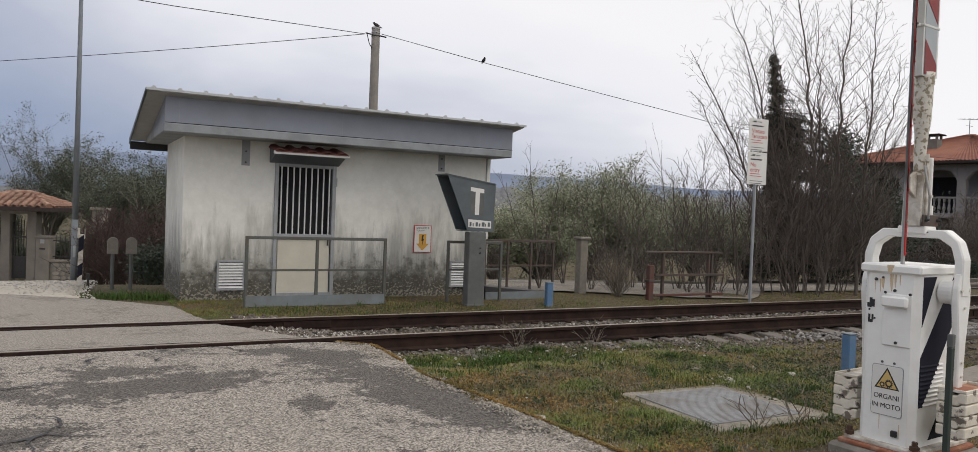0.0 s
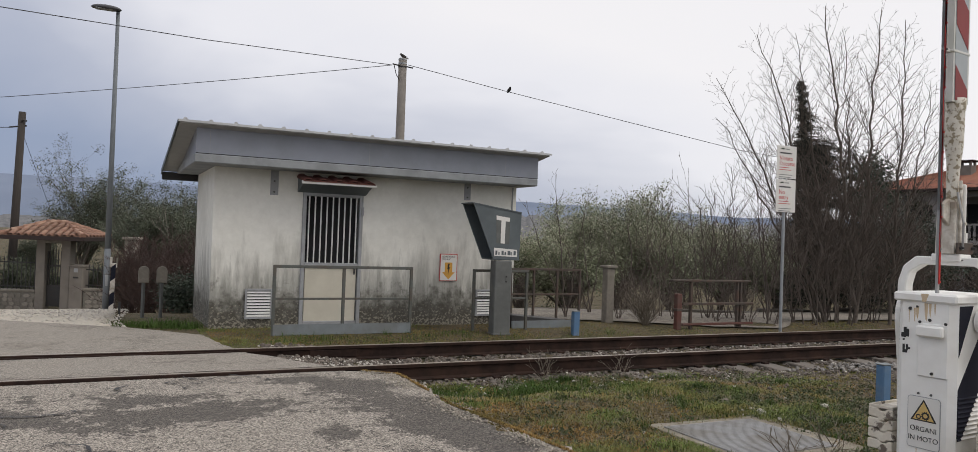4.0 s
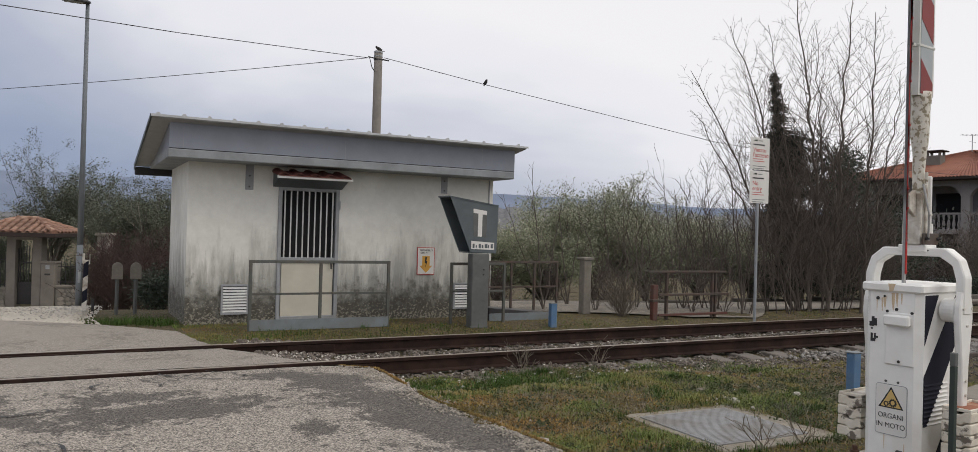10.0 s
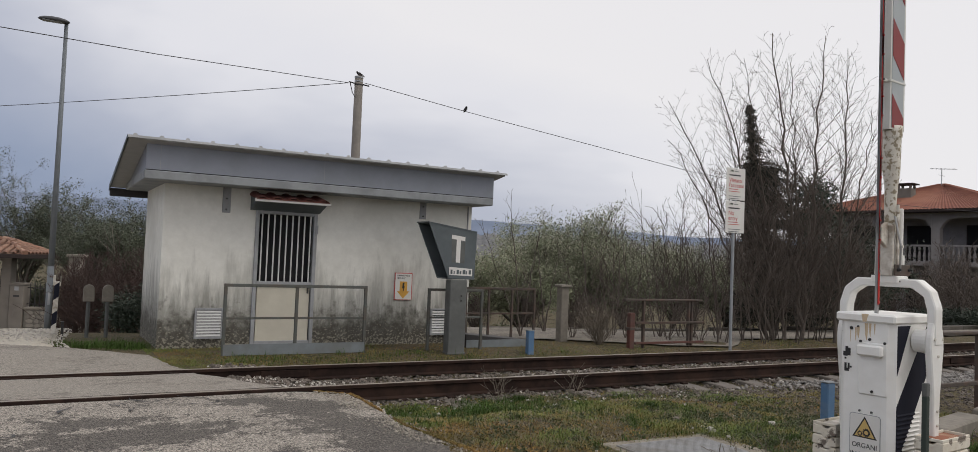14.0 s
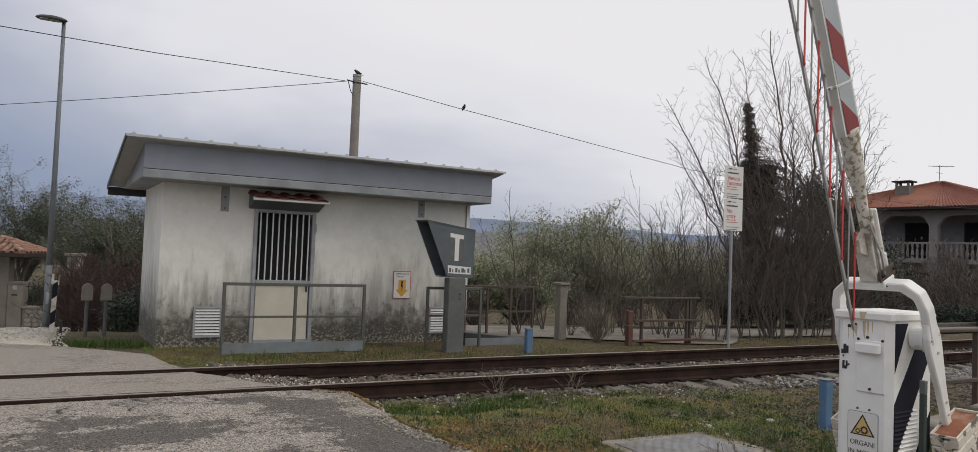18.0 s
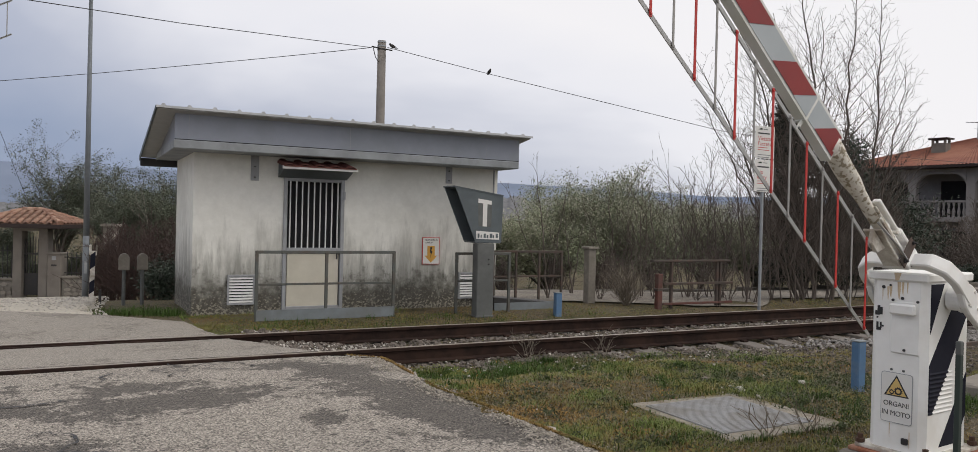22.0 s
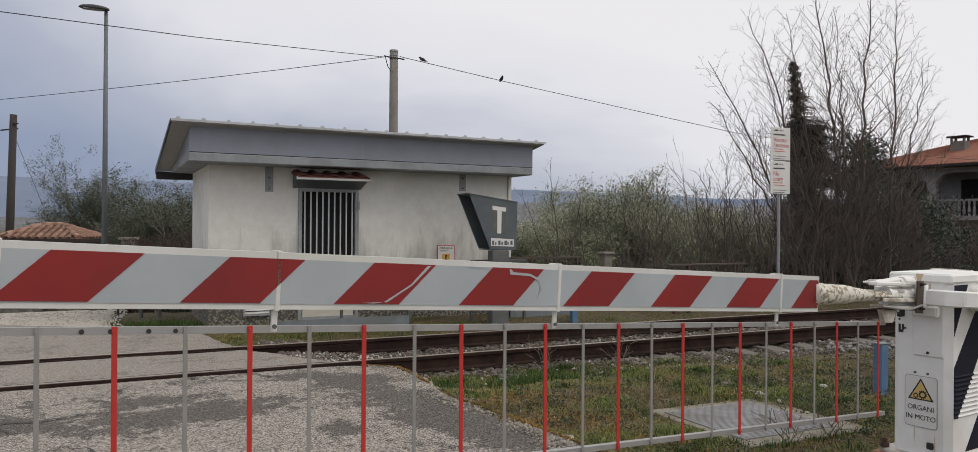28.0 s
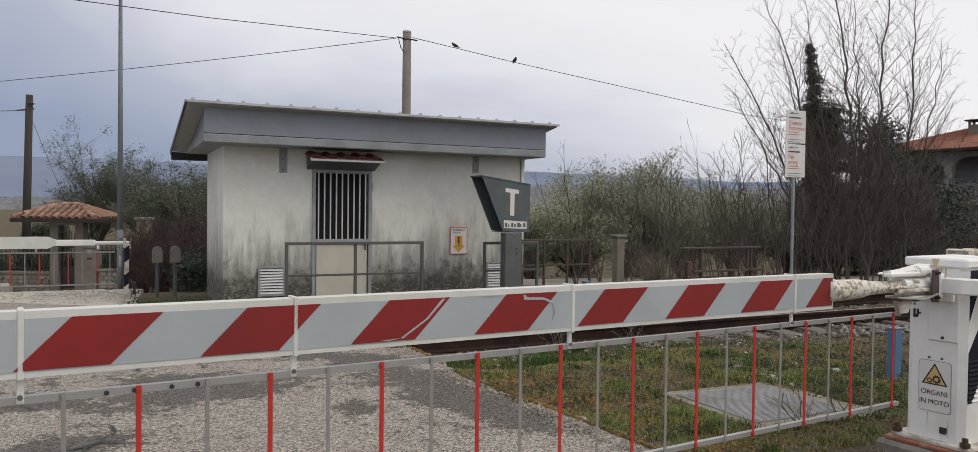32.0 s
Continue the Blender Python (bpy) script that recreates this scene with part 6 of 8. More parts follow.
def leafy(name, x, y, h, wide, seed, label, leaves, size, leaf_mat, category="tree", group="", blossom=0, trunk_r=0.09, base=0.25, depth=2, clump=0.34, up=0.05, wander=0.22):
    rng = random.Random(seed)
    nrng = np.random.default_rng(seed)
    t = thing(name, pose(x, y, ground_z(x, y)), label, category, group)
    segs, tips = [], []
    n = 8
    for s in range(n):
        a = 6.28 * (s + rng.random()) / n
        tilt = wide / h * rng.uniform(0.2, 1.0)
        d = Vector((math.cos(a) * tilt, math.sin(a) * tilt, 1))
        grow(rng, Vector((0, 0, h * base * rng.uniform(0.3, 1))), d, h * 0.44 * rng.uniform(0.75, 1.05), trunk_r * 0.55, depth, segs, tips, 0.75, up, (2, 4), wander)
    segs.append((Vector((0, 0, -0.2)), Vector((0, 0, h * base)), trunk_r, trunk_r * 0.7))
    v, f = limb_mesh(segs, 5)
    mesh_of("trunk", v, f, M_BARK, t, smooth=True)
    cents = [tuple(p) for p, d in tips] + [tuple(p0.lerp(p1, rng.random())) for p0, p1, r0, r1 in segs if r0 < trunk_r * 0.4]
    v, f = leaf_cloud(nrng, cents, leaves, size, clump)
    bulk("crown", v, f, leaf_mat, t)
    if blossom:
        tops = sorted(cents, key=lambda c: -c[2])[: max(4, len(cents) * 2 // 3)]
        v, f = leaf_cloud(nrng, tops, blossom, size * 0.55, clump, aspect=1.4)
        bulk("blossom", v, f, M_BLOSSOM, t)["label"] = "pale blossom and light leaf undersides"
    return t


def conifer(x, y, h, wide, seed, label, top):
    """A leaning leader with ragged drooping boughs, heavier on one side."""
    rng = random.Random(seed)
    nrng = np.random.default_rng(seed)
    t = thing("conifer", pose(x, y, ground_z(x, y)), label, "tree")
    at = lambda s: Vector((top[0] * s, top[1] * s, h * s))
    part("trunk", tubes(((0, 0, -0.2), at(0.5), 0.17, 0.09), (at(0.5), at(0.98), 0.09, 0.015), seg=8), M_BARK, t)
    segs, cents = [], []
    heavy = math.atan2(-top[1], -top[0])
    for i in range(430):
        s = 0.06 + 0.93 * rng.random() ** 0.95
        a = rng.uniform(0, 6.283)
        side = 0.36 + 0.64 * max(0.0, math.cos(a - heavy)) ** 0.8
        L = 0.05 + wide * (1 - s) ** 1.2 * rng.uniform(0.4, 1.0) * side
        p, d = at(s), Vector((math.cos(a), math.sin(a), 0.05))
        n = 5
        for k in range(n):
            d = (d + Vector((rng.gauss(0, 0.1), rng.gauss(0, 0.1), -0.12 + 0.06 * k))).normalized()
            q = p + d * (L / n)
            segs.append((p, q, 0.016 * (1 - k / n) + 0.004, 0.016 * (1 - (k + 1) / n) + 0.004))
            cents += [tuple(p.lerp(q, rng.random()) + Vector((rng.gauss(0, 0.05), rng.gauss(0, 0.05), -0.10 * rng.random()))) for c in range(3)]
            p = q
    v, f = limb_mesh(segs, 4)
    mesh_of("bough", v, f, M_BARK, t)["kind"] = "stuff"
    low = [c for c in cents if c[2] < h * 0.72]
    high = [c for c in cents if c[2] >= h * 0.72]
    v1, f1 = leaf_cloud(nrng, low, 66000, 0.13, 0.14, droop=0.75, aspect=3.8)
    v2, f2 = leaf_cloud(nrng, high, 6500, 0.085, 0.045, droop=0.85, aspect=3.6)
    bulk("crown", np.concatenate([v1, v2]), np.concatenate([f1, f2 + len(v1)]), M_CONIFER, t)
    return t


def build_plants():
    # bare trees and thicket beyond the far rail, beside the sign
    spots = [(14.78, 11.59, [(-0.75, 0.35, 6.95, 0.055), (0.42, -0.2, 7.0, 0.05), (-0.2, 0.3, 6.4, 0.035)]), (15.45, 11.23, [(0.15, -0.13, 6.7, 0.045), (0.72, -0.4, 5.4, 0.032)]), (14.45, 11.76, [(-1.68, 0.85, 6.3, 0.045), (-1.1, 0.4, 6.3, 0.035)]), (14.25, 11.88, [(-2.2, 1.2, 5.3, 0.04), (-1.2, 0.75, 5.6, 0.03)]), (14.2, 11.95, [(-2.1, 1.1, 4.4, 0.034), (-1.3, 0.6, 3.6, 0.026)])]
    for i, (x, y, stems) in enumerate(spots):
        shoot_tree("bare_tree", x, y, stems, 20 + i, "slender leafless tree with fine grey-brown twigs", "bare trees")
    for i, (x, y, h) in enumerate(((11.6, 12.6, 3.4), (12.5, 12.9, 3.6), (13.3, 11.4, 2.8), (14.9, 12.3, 3.0), (16.0, 12.4, 3.2), (12.3, 11.6, 2.3), (15.3, 11.6, 2.6), (17.3, 11.9, 2.8), (14.2, 11.5, 2.6), (16.6, 11.5, 2.6), (10.6, 13.2, 2.8))):
        bare_tree("bare_shrub", x, y, h, 60 + i, "leafless many-stemmed shrub with tangled brown twigs", 4 if x < 13 else 6, 0.014, 3 if x >= 13 else 2, (0.0, 0.0), 0.5, 0.06, 0.12, M_TWIG, "bare shrubs", "shrub", (1, 2), 0.15, fork=(2, 2), fine=0.0042)
    # saplings near the concrete post
    for i, (x, y, h) in enumerate(((8.35, 13.2, 2.9), (10.4, 13.6, 2.7), (9.6, 14.2, 2.1), (11.2, 13.2, 2.5), (12.63, 12.74, 3.2), (13.12, 12.48, 3.8), (11.9, 13.0, 2.7), (12.9, 12.2, 3.0), (13.5, 12.1, 3.4), (12.2, 12.4, 2.4))):
        stems = [(-0.10 * h, 0.05 * h, h, 0.02), (0.12 * h, -0.06 * h, 0.9 * h, 0.016), (-0.28 * h, 0.15 * h, 0.8 * h, 0.015)]
        shoot_tree("sapling", x, y, stems, 90 + i, "thin leafless sapling with upright shoots", "saplings", "sapling", 0.25, 0.24, 1 if x < 11.5 else 2, 0.16, M_TWIG)
    for i, (x, y, h) in enumerate(((9.3, 12.75, 1.5), (10.0, 12.9, 1.2), (10.6, 12.6, 1.4), (11.4, 12.2, 1.3), (9.9, 12.5, 0.9), (12.0, 11.9, 1.2))):
        stems = [(0.5 * math.cos(k * 1.9 + i), 0.4 * math.sin(k * 1.9 + i), h * (0.7 + 0.1 * (k % 4)), 0.009) for k in range(5)]
        shoot_tree("bramble", x, y, stems, 520 + i, "sparse leafless bramble along the lane", "brambles", "shrub", 0.1, 0.45, 1, 0.12, M_TWIG)
    shoot_tree("dry_bush", 9.2, 11.75, [(0.5 * math.cos(2.4 * k) * (k % 5 + 1) / 5, 0.4 * math.sin(2.4 * k) * (k % 5 + 1) / 5, 0.45 + 0.05 * (k % 6), 0.006) for k in range(26)], 130, "low dry grey-brown bush beside the fence", "", "bush", 0.15, 0.55, 1, 0.07, M_DRYSTEM)
    for i, (x, y, h) in enumerate(((4.61, 7.70, 0.24), (4.45, 4.0, 0.16), (4.92, 4.03, 0.17), (5.6, 7.6, 0.2))):
        stems = [(0.1 * math.cos(k * 2.1 + i), 0.06 * math.sin(k * 2.1 + i), h * (0.7 + 0.15 * (k % 3)), 0.0022) for k in range(5)]
        shoot_tree("dead_weed", x, y, stems, 560 + i, "dry branching dead weed stalks", "dead weeds", "weed", 0.4, 0.3, 1, 0.05, M_DRYSTEM)
    # conifer and dark evergreens
    conifer(19.77, 16.64, 7.2, 4.7, 5, "dark shaggy conifer among bare trees", (-0.80, 0.37))
    leafy("evergreen_tree", 20.4, 15.6, 4.6, 0.9, 141, "dark rounded evergreen behind bare branches", 6000, 0.13, M_EVERGREEN, "tree", "dark evergreens", 0, 0.1, 0.62, 1, 0.42)
    leafy("evergreen_tree", 21.6, 15.2, 3.6, 1.8, 142, "dark rounded evergreen beside the house garden", 10000, 0.13, M_EVERGREEN, "tree", "dark evergreens", 0, 0.1, 0.12, 2, 0.45)
    leafy("evergreen_tree", 23.2, 16.6, 4.0, 2.0, 143, "dark spreading evergreen behind bare branches", 10000, 0.13, M_EVERGREEN, "tree", "dark evergreens", 0, 0.1, 0.12, 2, 0.45)
    # pale blossoming olive scrub behind the lane
    for i, (x, y, h, w) in enumerate(((11.2, 24.0, 3.7, 3.0), (12.8, 23.2, 3.4, 3.0), (14.4, 22.6, 4.5, 3.0), (16.0, 22.0, 5.0, 3.2), (17.6, 21.2, 4.9, 3.0), (19.2, 20.4, 4.2, 3.0), (20.8, 19.4, 3.7, 2.8), (9.4, 25.6, 3.6, 3.0), (15.6, 25.0, 4.3, 3.4), (12.4, 26.6, 4.3, 3.4), (22.4, 18.6, 3.0, 2.6), (18.6, 23.6, 4.0, 3.2))):
        leafy("olive_tree", x, y, h, w, 160 + i, "grey-green olive tree with pale leaf tips behind the lane", 22000, 0.09, M_OLIVE, "tree", "olive trees", 13000, 0.12, 0.10, 2, 0.36)
    for i, (x, y, h) in enumerate(((10.4, 22.9, 1.6), (12.2, 22.0, 1.5), (13.8, 21.2, 1.7), (15.4, 20.6, 1.5), (17.0, 19.8, 1.6), (18.6, 18.9, 1.6), (20.2, 18.2, 1.5), (8.8, 24.0, 1.6), (22.0, 17.4, 1.8))):
        bare_tree("undergrowth_shrub", x, y, h, 330 + i, "tangled grey-brown undergrowth along the lane", 9, 0.014, 2, (0, 0), 0.7, 0.04, 0.22, M_TWIG, "undergrowth", "shrub", (1, 3), 0.1)
    # olive trees behind the garden gate and the hut's side
    for i, (x, y, h, w) in enumerate(((-0.7, 33.5, 5.5, 3.2), (1.4, 32.5, 5.3, 3.0), (3.0, 29.5, 4.8, 3.0), (1.5, 28.2, 4.3, 2.6), (5.0, 28.5, 4.6, 3.0), (-2.6, 37, 2.3, 2.2), (6.8, 28.5, 4.3, 3.0))):
        leafy("olive_tree", x, y, h, w, 190 + i, "grey-green olive tree behind the garden wall", 30000, 0.072, M_DARKOLIVE, "tree", "olive trees", 600, 0.12, 0.12, 2, 0.28, up=0.14)
    # reddish dead hedge beside the hut
    for i, (x, y, h) in enumerate(((0.55, 22.2, 2.0), (1.1, 21.2, 2.1), (1.45, 20.2, 1.9), (1.0, 19.4, 1.6), (0.75, 20.9, 1.9), (1.7, 21.6, 2.3), (1.55, 19.0, 1.6), (2.1, 20.2, 2.2))):
        bare_tree("dead_hedge_shrub", x, y, h, 230 + i, "reddish-brown dead hedge shrub beside the hut", 12, 0.011, 2, (0, 0), 0.6, 0.06, 0.2, M_REDTWIG, "dead hedge", "shrub", (1, 3), 0.1)
    for i, (x, y, h) in enumerate(((-4.6, 29.6, 1.7), (-3.6, 29.2, 1.4), (-2.5, 28.9, 1.6), (-1.4, 29.0, 1.3), (-0.2, 28.0, 1.5), (0.8, 27.0, 1.6))):
        leafy("garden_bush", x, y, h, 1.2, 640 + i, "dark green bush behind the garden wall", 5000, 0.09, M_DARKOLIVE, "bush", "garden bushes", 0, 0.04, 0.1, 2, 0.28)
    for i, (x, y, h) in enumerate(((1.75, 17.6, 1.1), (1.5, 16.4, 0.7))):
        leafy("dark_bush", x, y, h, 1.0, 250 + i, "dark green ivy-grown bush beside the hut", 2600, 0.08, M_EVERGREEN, "bush", "dark bushes", 0, 0.04, 0.15, 2, 0.25)
    bare_tree("pale_bare_tree", 2.35, 23.2, 3.0, 261, "pale branching dead tree in the hedge", 3, 0.03, 2, (-0.25, 0), 0.5, 0.08, 0.15, M_CONC, "", "tree", (0, 2), 0.3)
    # garden shrubs before the house
    for i, (x, y, h) in enumerate(((34, 22.0, 3.0), (33, 19.5, 2.8), (31.5, 17.4, 2.8), (36, 24.5, 3.4), (30, 15.6, 2.6), (35.5, 20.5, 3.0), (37, 21.0, 3.4), (36.0, 18.6, 3.0), (38.5, 23.0, 3.4), (34.5, 17.2, 2.8), (37.5, 26.5, 3.4), (38.0, 24.5, 4.2), (39.0, 26.0, 4.0), (40.0, 22.5, 4.4), (39.5, 20.5, 3.8), (38.0, 28.5, 4.0))):
        bare_tree("garden_shrub", x, y, h, 280 + i, "leafless grey garden shrub before the house", 7, 0.025, 2, (0, 0), 0.65, 0.06, 0.2, M_TWIG, "garden shrubs", "shrub", (2, 3), 0.12, fine=0.011)
    for i, (x, y) in enumerate(((62, 25), (66, 27), (60, 22))):
        bare_tree("distant_tree", x, y, 10, 300 + i, "pale leafless tree beyond the house", 2, 0.10, 3, (0, 0), 0.45, 0.15, 0.12, M_TWIG, "distant trees", "tree", kids=(2, 3))
    rng = np.random.default_rng(77)
    cents = []
    for k in range(500):
        s = rng.uniform()
        x, y = 28.0 + 8 * s, 13.8 + 12.0 * s
        cents.append((x + rng.normal(0, 0.25), y + rng.normal(0, 0.25), ground_z(x, y) + rng.uniform(0.05, 0.6)))
    v, f = leaf_cloud(rng, cents, 14000, 0.14, 0.3)
    tagged(bulk("garden_hedge", v, f, M_EVERGREEN), "dark clipped hedge along the house garden", "hedge", kind="stuff")


def blades(name, pts, material, label, seed, lo, hi, width=0.006, bend=0.5, tall=None):
    rng = np.random.default_rng(seed)
    p = np.array(pts)
    n = len(p)
    a = rng.uniform(0, 6.283, n)
    d = np.stack([np.cos(a), np.sin(a), np.zeros(n)], 1)
    s = np.stack([-np.sin(a), np.cos(a), np.zeros(n)], 1)
    h = rng.uniform(lo, hi, (n, 1))
    if tall is not None:
        h *= np.array([tall(x, y) for x, y in p[:, :2]])[:, None]
    b = rng.uniform(0.1, 1.0, (n, 1)) * bend
    w = width * rng.uniform(0.7, 1.4, (n, 1))
    z = np.array([[0, 0, 1.0]])
    mid = p + d * h * b * 0.35 + z * h * 0.6
    v = np.stack([p - s * w, p + s * w, mid + s * w * 0.7, mid - s * w * 0.7, p + d * h * b + z * h * (1 - 0.3 * b)], 1).reshape(-1, 3)
    k = np.arange(n)[:, None] * 5
    f = np.concatenate([k + [[0, 1, 2]], k + [[0, 2, 3]], k + [[3, 2, 4]]], 0)
    return tagged(bulk(name, v, f, material), label, "grass", kind="stuff")


def build_grass():
    rng = np.random.default_rng(5)
    green, dry = [], []

    def try_add(x, y, dens, z=None):
        if x < road_edge(y) + 0.05 and y < 11.9 or (4.15 < x < 5.30 and 4.02 < y < 5.18):
            return
        if 4.0 < x < 5.45 and 2.8 < y < 3.55 or y > 10 and x > 7 and y > lane_near(x) - 0.05:
            return
        g = nz(x * 0.8, y * 0.8, 2) + 0.6 * nz(x * 2.4, y * 2.4, 6)
        if g + dens < rng.uniform(-0.4, 0.6):
            return
        (green if g + 0.5 > rng.uniform(-0.3, 0.5) else dry).append((x, y, (ground_z(x, y) if z is None else z) - 0.01))

    for i in range(190000):
        x = 2.75 + 6.5 * rng.uniform() ** 1.1
        y = rng.uniform(3.2, 7.7)
        edge = smooth01((x - road_edge(y) - 0.1) / 0.9)
        thin = 0.42 - 0.5 * smooth01((x - 6.2) / 1.6) - 0.65 * (1 - edge) - 0.7 * smooth01((x - 5.2) / 0.9) * smooth01((5.4 - y) / 0.9) + 1.5 * nz(x * 1.7, y * 1.7, 21) + 0.9 * nz(x * 5, y * 5, 22) + 0.5 * nz(x * 12, y * 12, 23)
        try_add(x, y, thin)
    clumps = []
    for i in range(230):
        cx, cy = rng.uniform(3.0, 7.6), rng.uniform(3.3, 7.6)
        if i > 185:
            cx, cy = rng.uniform(2.9, 5.0), rng.uniform(6.9, 7.7)
        if cx < road_edge(cy) + 0.25 or nz(cx * 0.8, cy * 0.8, 2) < -0.15 or (3.95 < cx < 5.5 and 3.85 < cy < 5.35) or (3.9 < cx < 5.5 and cy < 3.6):
            continue
        sd = rng.uniform(0.02, 0.075)
        for k in range(int(rng.uniform(30, 150))):
            x, y = cx + rng.normal(0, sd * 1.5), cy + rng.normal(0, sd)
            clumps.append((x, y, ground_z(x, y) - 0.01))
    for i in range(42000):
        x, y = 1.3 + 16.0 * rng.uniform() ** 1.5, rng.uniform(10.0, 12.4)
        try_add(x, y, 0.32 - 0.3 * smooth01((x - 6) / 3) + 0.5 * nz(x * 1.3, y * 1.3, 41))
    for i in range(700):
        x, y = rng.uniform(2.1, 7.0), rng.uniform(8.2, 9.4)
        try_add(x, y, -0.35)
    for i in range(46):
        a = rng.uniform(0, 6.283)
        e = max(abs(math.cos(a)), abs(math.sin(a)))
        cx, cy = 4.78 + 0.66 * math.cos(a) / e, 4.65 + 0.64 * math.sin(a) / e
        for k in range(int(rng.uniform(14, 45))):
            x, y = cx + rng.normal(0, 0.035), cy + rng.normal(0, 0.035)
            clumps.append((x, y, -0.135))
    litter = []
    for i in range(72000):
        y = rng.uniform(2.6, 7.9)
        x = road_edge(y) + 0.04 + 5.5 * rng.uniform() ** 2.8
        if nz(x * 1.6, y * 1.6, 31) + 0.5 * nz(x * 5, y * 5, 32) + 0.15 < rng.uniform(-0.35, 0.35):
            continue
        if 4.24 < x < 5.18 and 4.21 < y < 5.11 or 3.9 < x < 5.4 and 2.85 < y < 3.55:
            continue
        litter.append((x, y, (ground_z(x, y) if x > road_edge(y) + 0.06 else road_z(x, y)) - 0.002))
    for i in range(16000):
        x, y = 1.4 + 15.0 * rng.uniform() ** 1.4, rng.uniform(10.0, 12.44)
        if x > road_edge(y) + 0.05 and nz(x * 1.2, y * 1.2, 51) > -0.2 and (x < 7 or y < lane_near(x) - 0.05):
            litter.append((x, y, ground_z(x, y) - 0.004))
    lush = lambda x, y: 0.75 + 0.9 * nz(x * 1.4, y * 1.4, 61) + 0.5 * nz(x * 4.5, y * 4.5, 62)
    grown = lambda x, y: max(0.3, lush(x, y))
    blades("dead_litter", litter, M_LITTER, "brown and orange dead moss and grass litter", 9, 0.006, 0.028, 0.005, 2.4)
    blades("verge_grass", green, M_GRASS, "short green grass on the verge", 6, 0.018, 0.075, 0.0028, 1.5, grown)
    blades("grass_tufts", clumps, M_FRESH, "darker green grass tufts standing out of the verge", 10, 0.025, 0.10, 0.0026, 1.2)
    blades("dry_grass", dry, M_DRYGRASS, "yellowed short grass on the verge", 7, 0.01, 0.06, 0.0026, 1.8)
    straw, weeds = [], []
    for i in range(11000):
        x, y = 2.9 + 5.5 * rng.uniform(), rng.uniform(3.3, 7.7)
        if x > road_edge(y) + 0.15 and not (4.24 < x < 5.18 and 4.21 < y < 5.11) and nz(x * 2.1, y * 2.1, 71) > -0.1:
            straw.append((x, y, ground_z(x, y) + rng.uniform(0, 0.02)))
    blades("straw", straw, M_STRAW, "grey dead stalks lying in the verge", 12, 0.02, 0.06, 0.0016, 3.5)
    for i in range(330):
        cx, cy = 3.0 + 5.0 * rng.uniform(), rng.uniform(3.6, 7.6)
        if i > 190:
            cx, cy = rng.uniform(5.3, 7.4), rng.uniform(3.9, 6.0)
        if cx < road_edge(cy) + 0.3 or 4.1 < cx < 5.3 and 4.05 < cy < 5.25 or 3.9 < cx < 5.4 and cy < 3.6:
            continue
        sd = rng.uniform(0.03, 0.10)
        weeds += [(cx + rng.normal(0, sd), cy + rng.normal(0, sd), ground_z(cx, cy) + abs(rng.normal(0, 0.022))) for k in range(9)]
    v, f = leaf_cloud(rng, weeds, 20000, 0.026, 0.03, aspect=1.9)
    tagged(bulk("weeds", v, f, M_WEED), "dark low broad-leaved weeds in the verge", "weeds", kind="stuff")
    tuft = []
    for i in range(900):
        y = 12.35 + 1.2 * rng.uniform()
        x = rng.uniform(gravel_edge(y) + 0.1, 1.25)
        if nz(x * 1.9, y * 1.9, 12) > -0.1 and x > road_edge(y) + 0.25:
            tuft.append((x, y, ground_z(x, y) - 0.02))
    for cx, cy, n, sd in ((1.22, 12.62, 420, 0.09), (0.95, 12.72, 300, 0.10), (0.62, 12.85, 280, 0.12), (0.32, 13.0, 220, 0.12), (1.0, 13.2, 150, 0.14)):
        for i in range(n):
            x, y = cx + rng.normal(0, sd), cy + rng.normal(0, sd)
            if x < 1.44:
                tuft.append((x, y, ground_z(x, y) - 0.01))
    for i in range(450):
        x, y = 3.6 + 0.25 * round(rng.normal(0, 3)) + rng.normal(0, 0.05), 7.05 + rng.normal(0, 0.12)
        tuft.append((x, y, ground_z(x, y) - 0.01))
    for cx, cy, n, sd in ((7.3, 3.75, 500, 0.16), (7.1, 4.1, 300, 0.14), (7.9, 3.9, 400, 0.2), (7.0, 3.3, 300, 0.2), (8.6, 4.0, 300, 0.25)):
        for i in range(n):
            x, y = cx + rng.normal(0, sd), cy + rng.normal(0, sd)
            tuft.append((x, y, ground_z(x, y) - 0.01))
    for i in range(150):
        cx, cy = rng.uniform(1.7, 8.0), rng.uniform(10.4, 11.5)
        if cx > road_edge(cy) + 0.3 and nz(cx * 0.9, cy * 0.9, 81) > -0.15:
            for k in range(int(rng.uniform(8, 26))):
                x, y = cx + rng.normal(0, 0.07), cy + rng.normal(0, 0.05)
                tuft.append((x, y, ground_z(x, y) - 0.04))
    blades("tall_grass", tuft, M_FRESH, "longer fresh green grass by the posts and the rail", 8, 0.03, 0.17, 0.0032, 1.2)


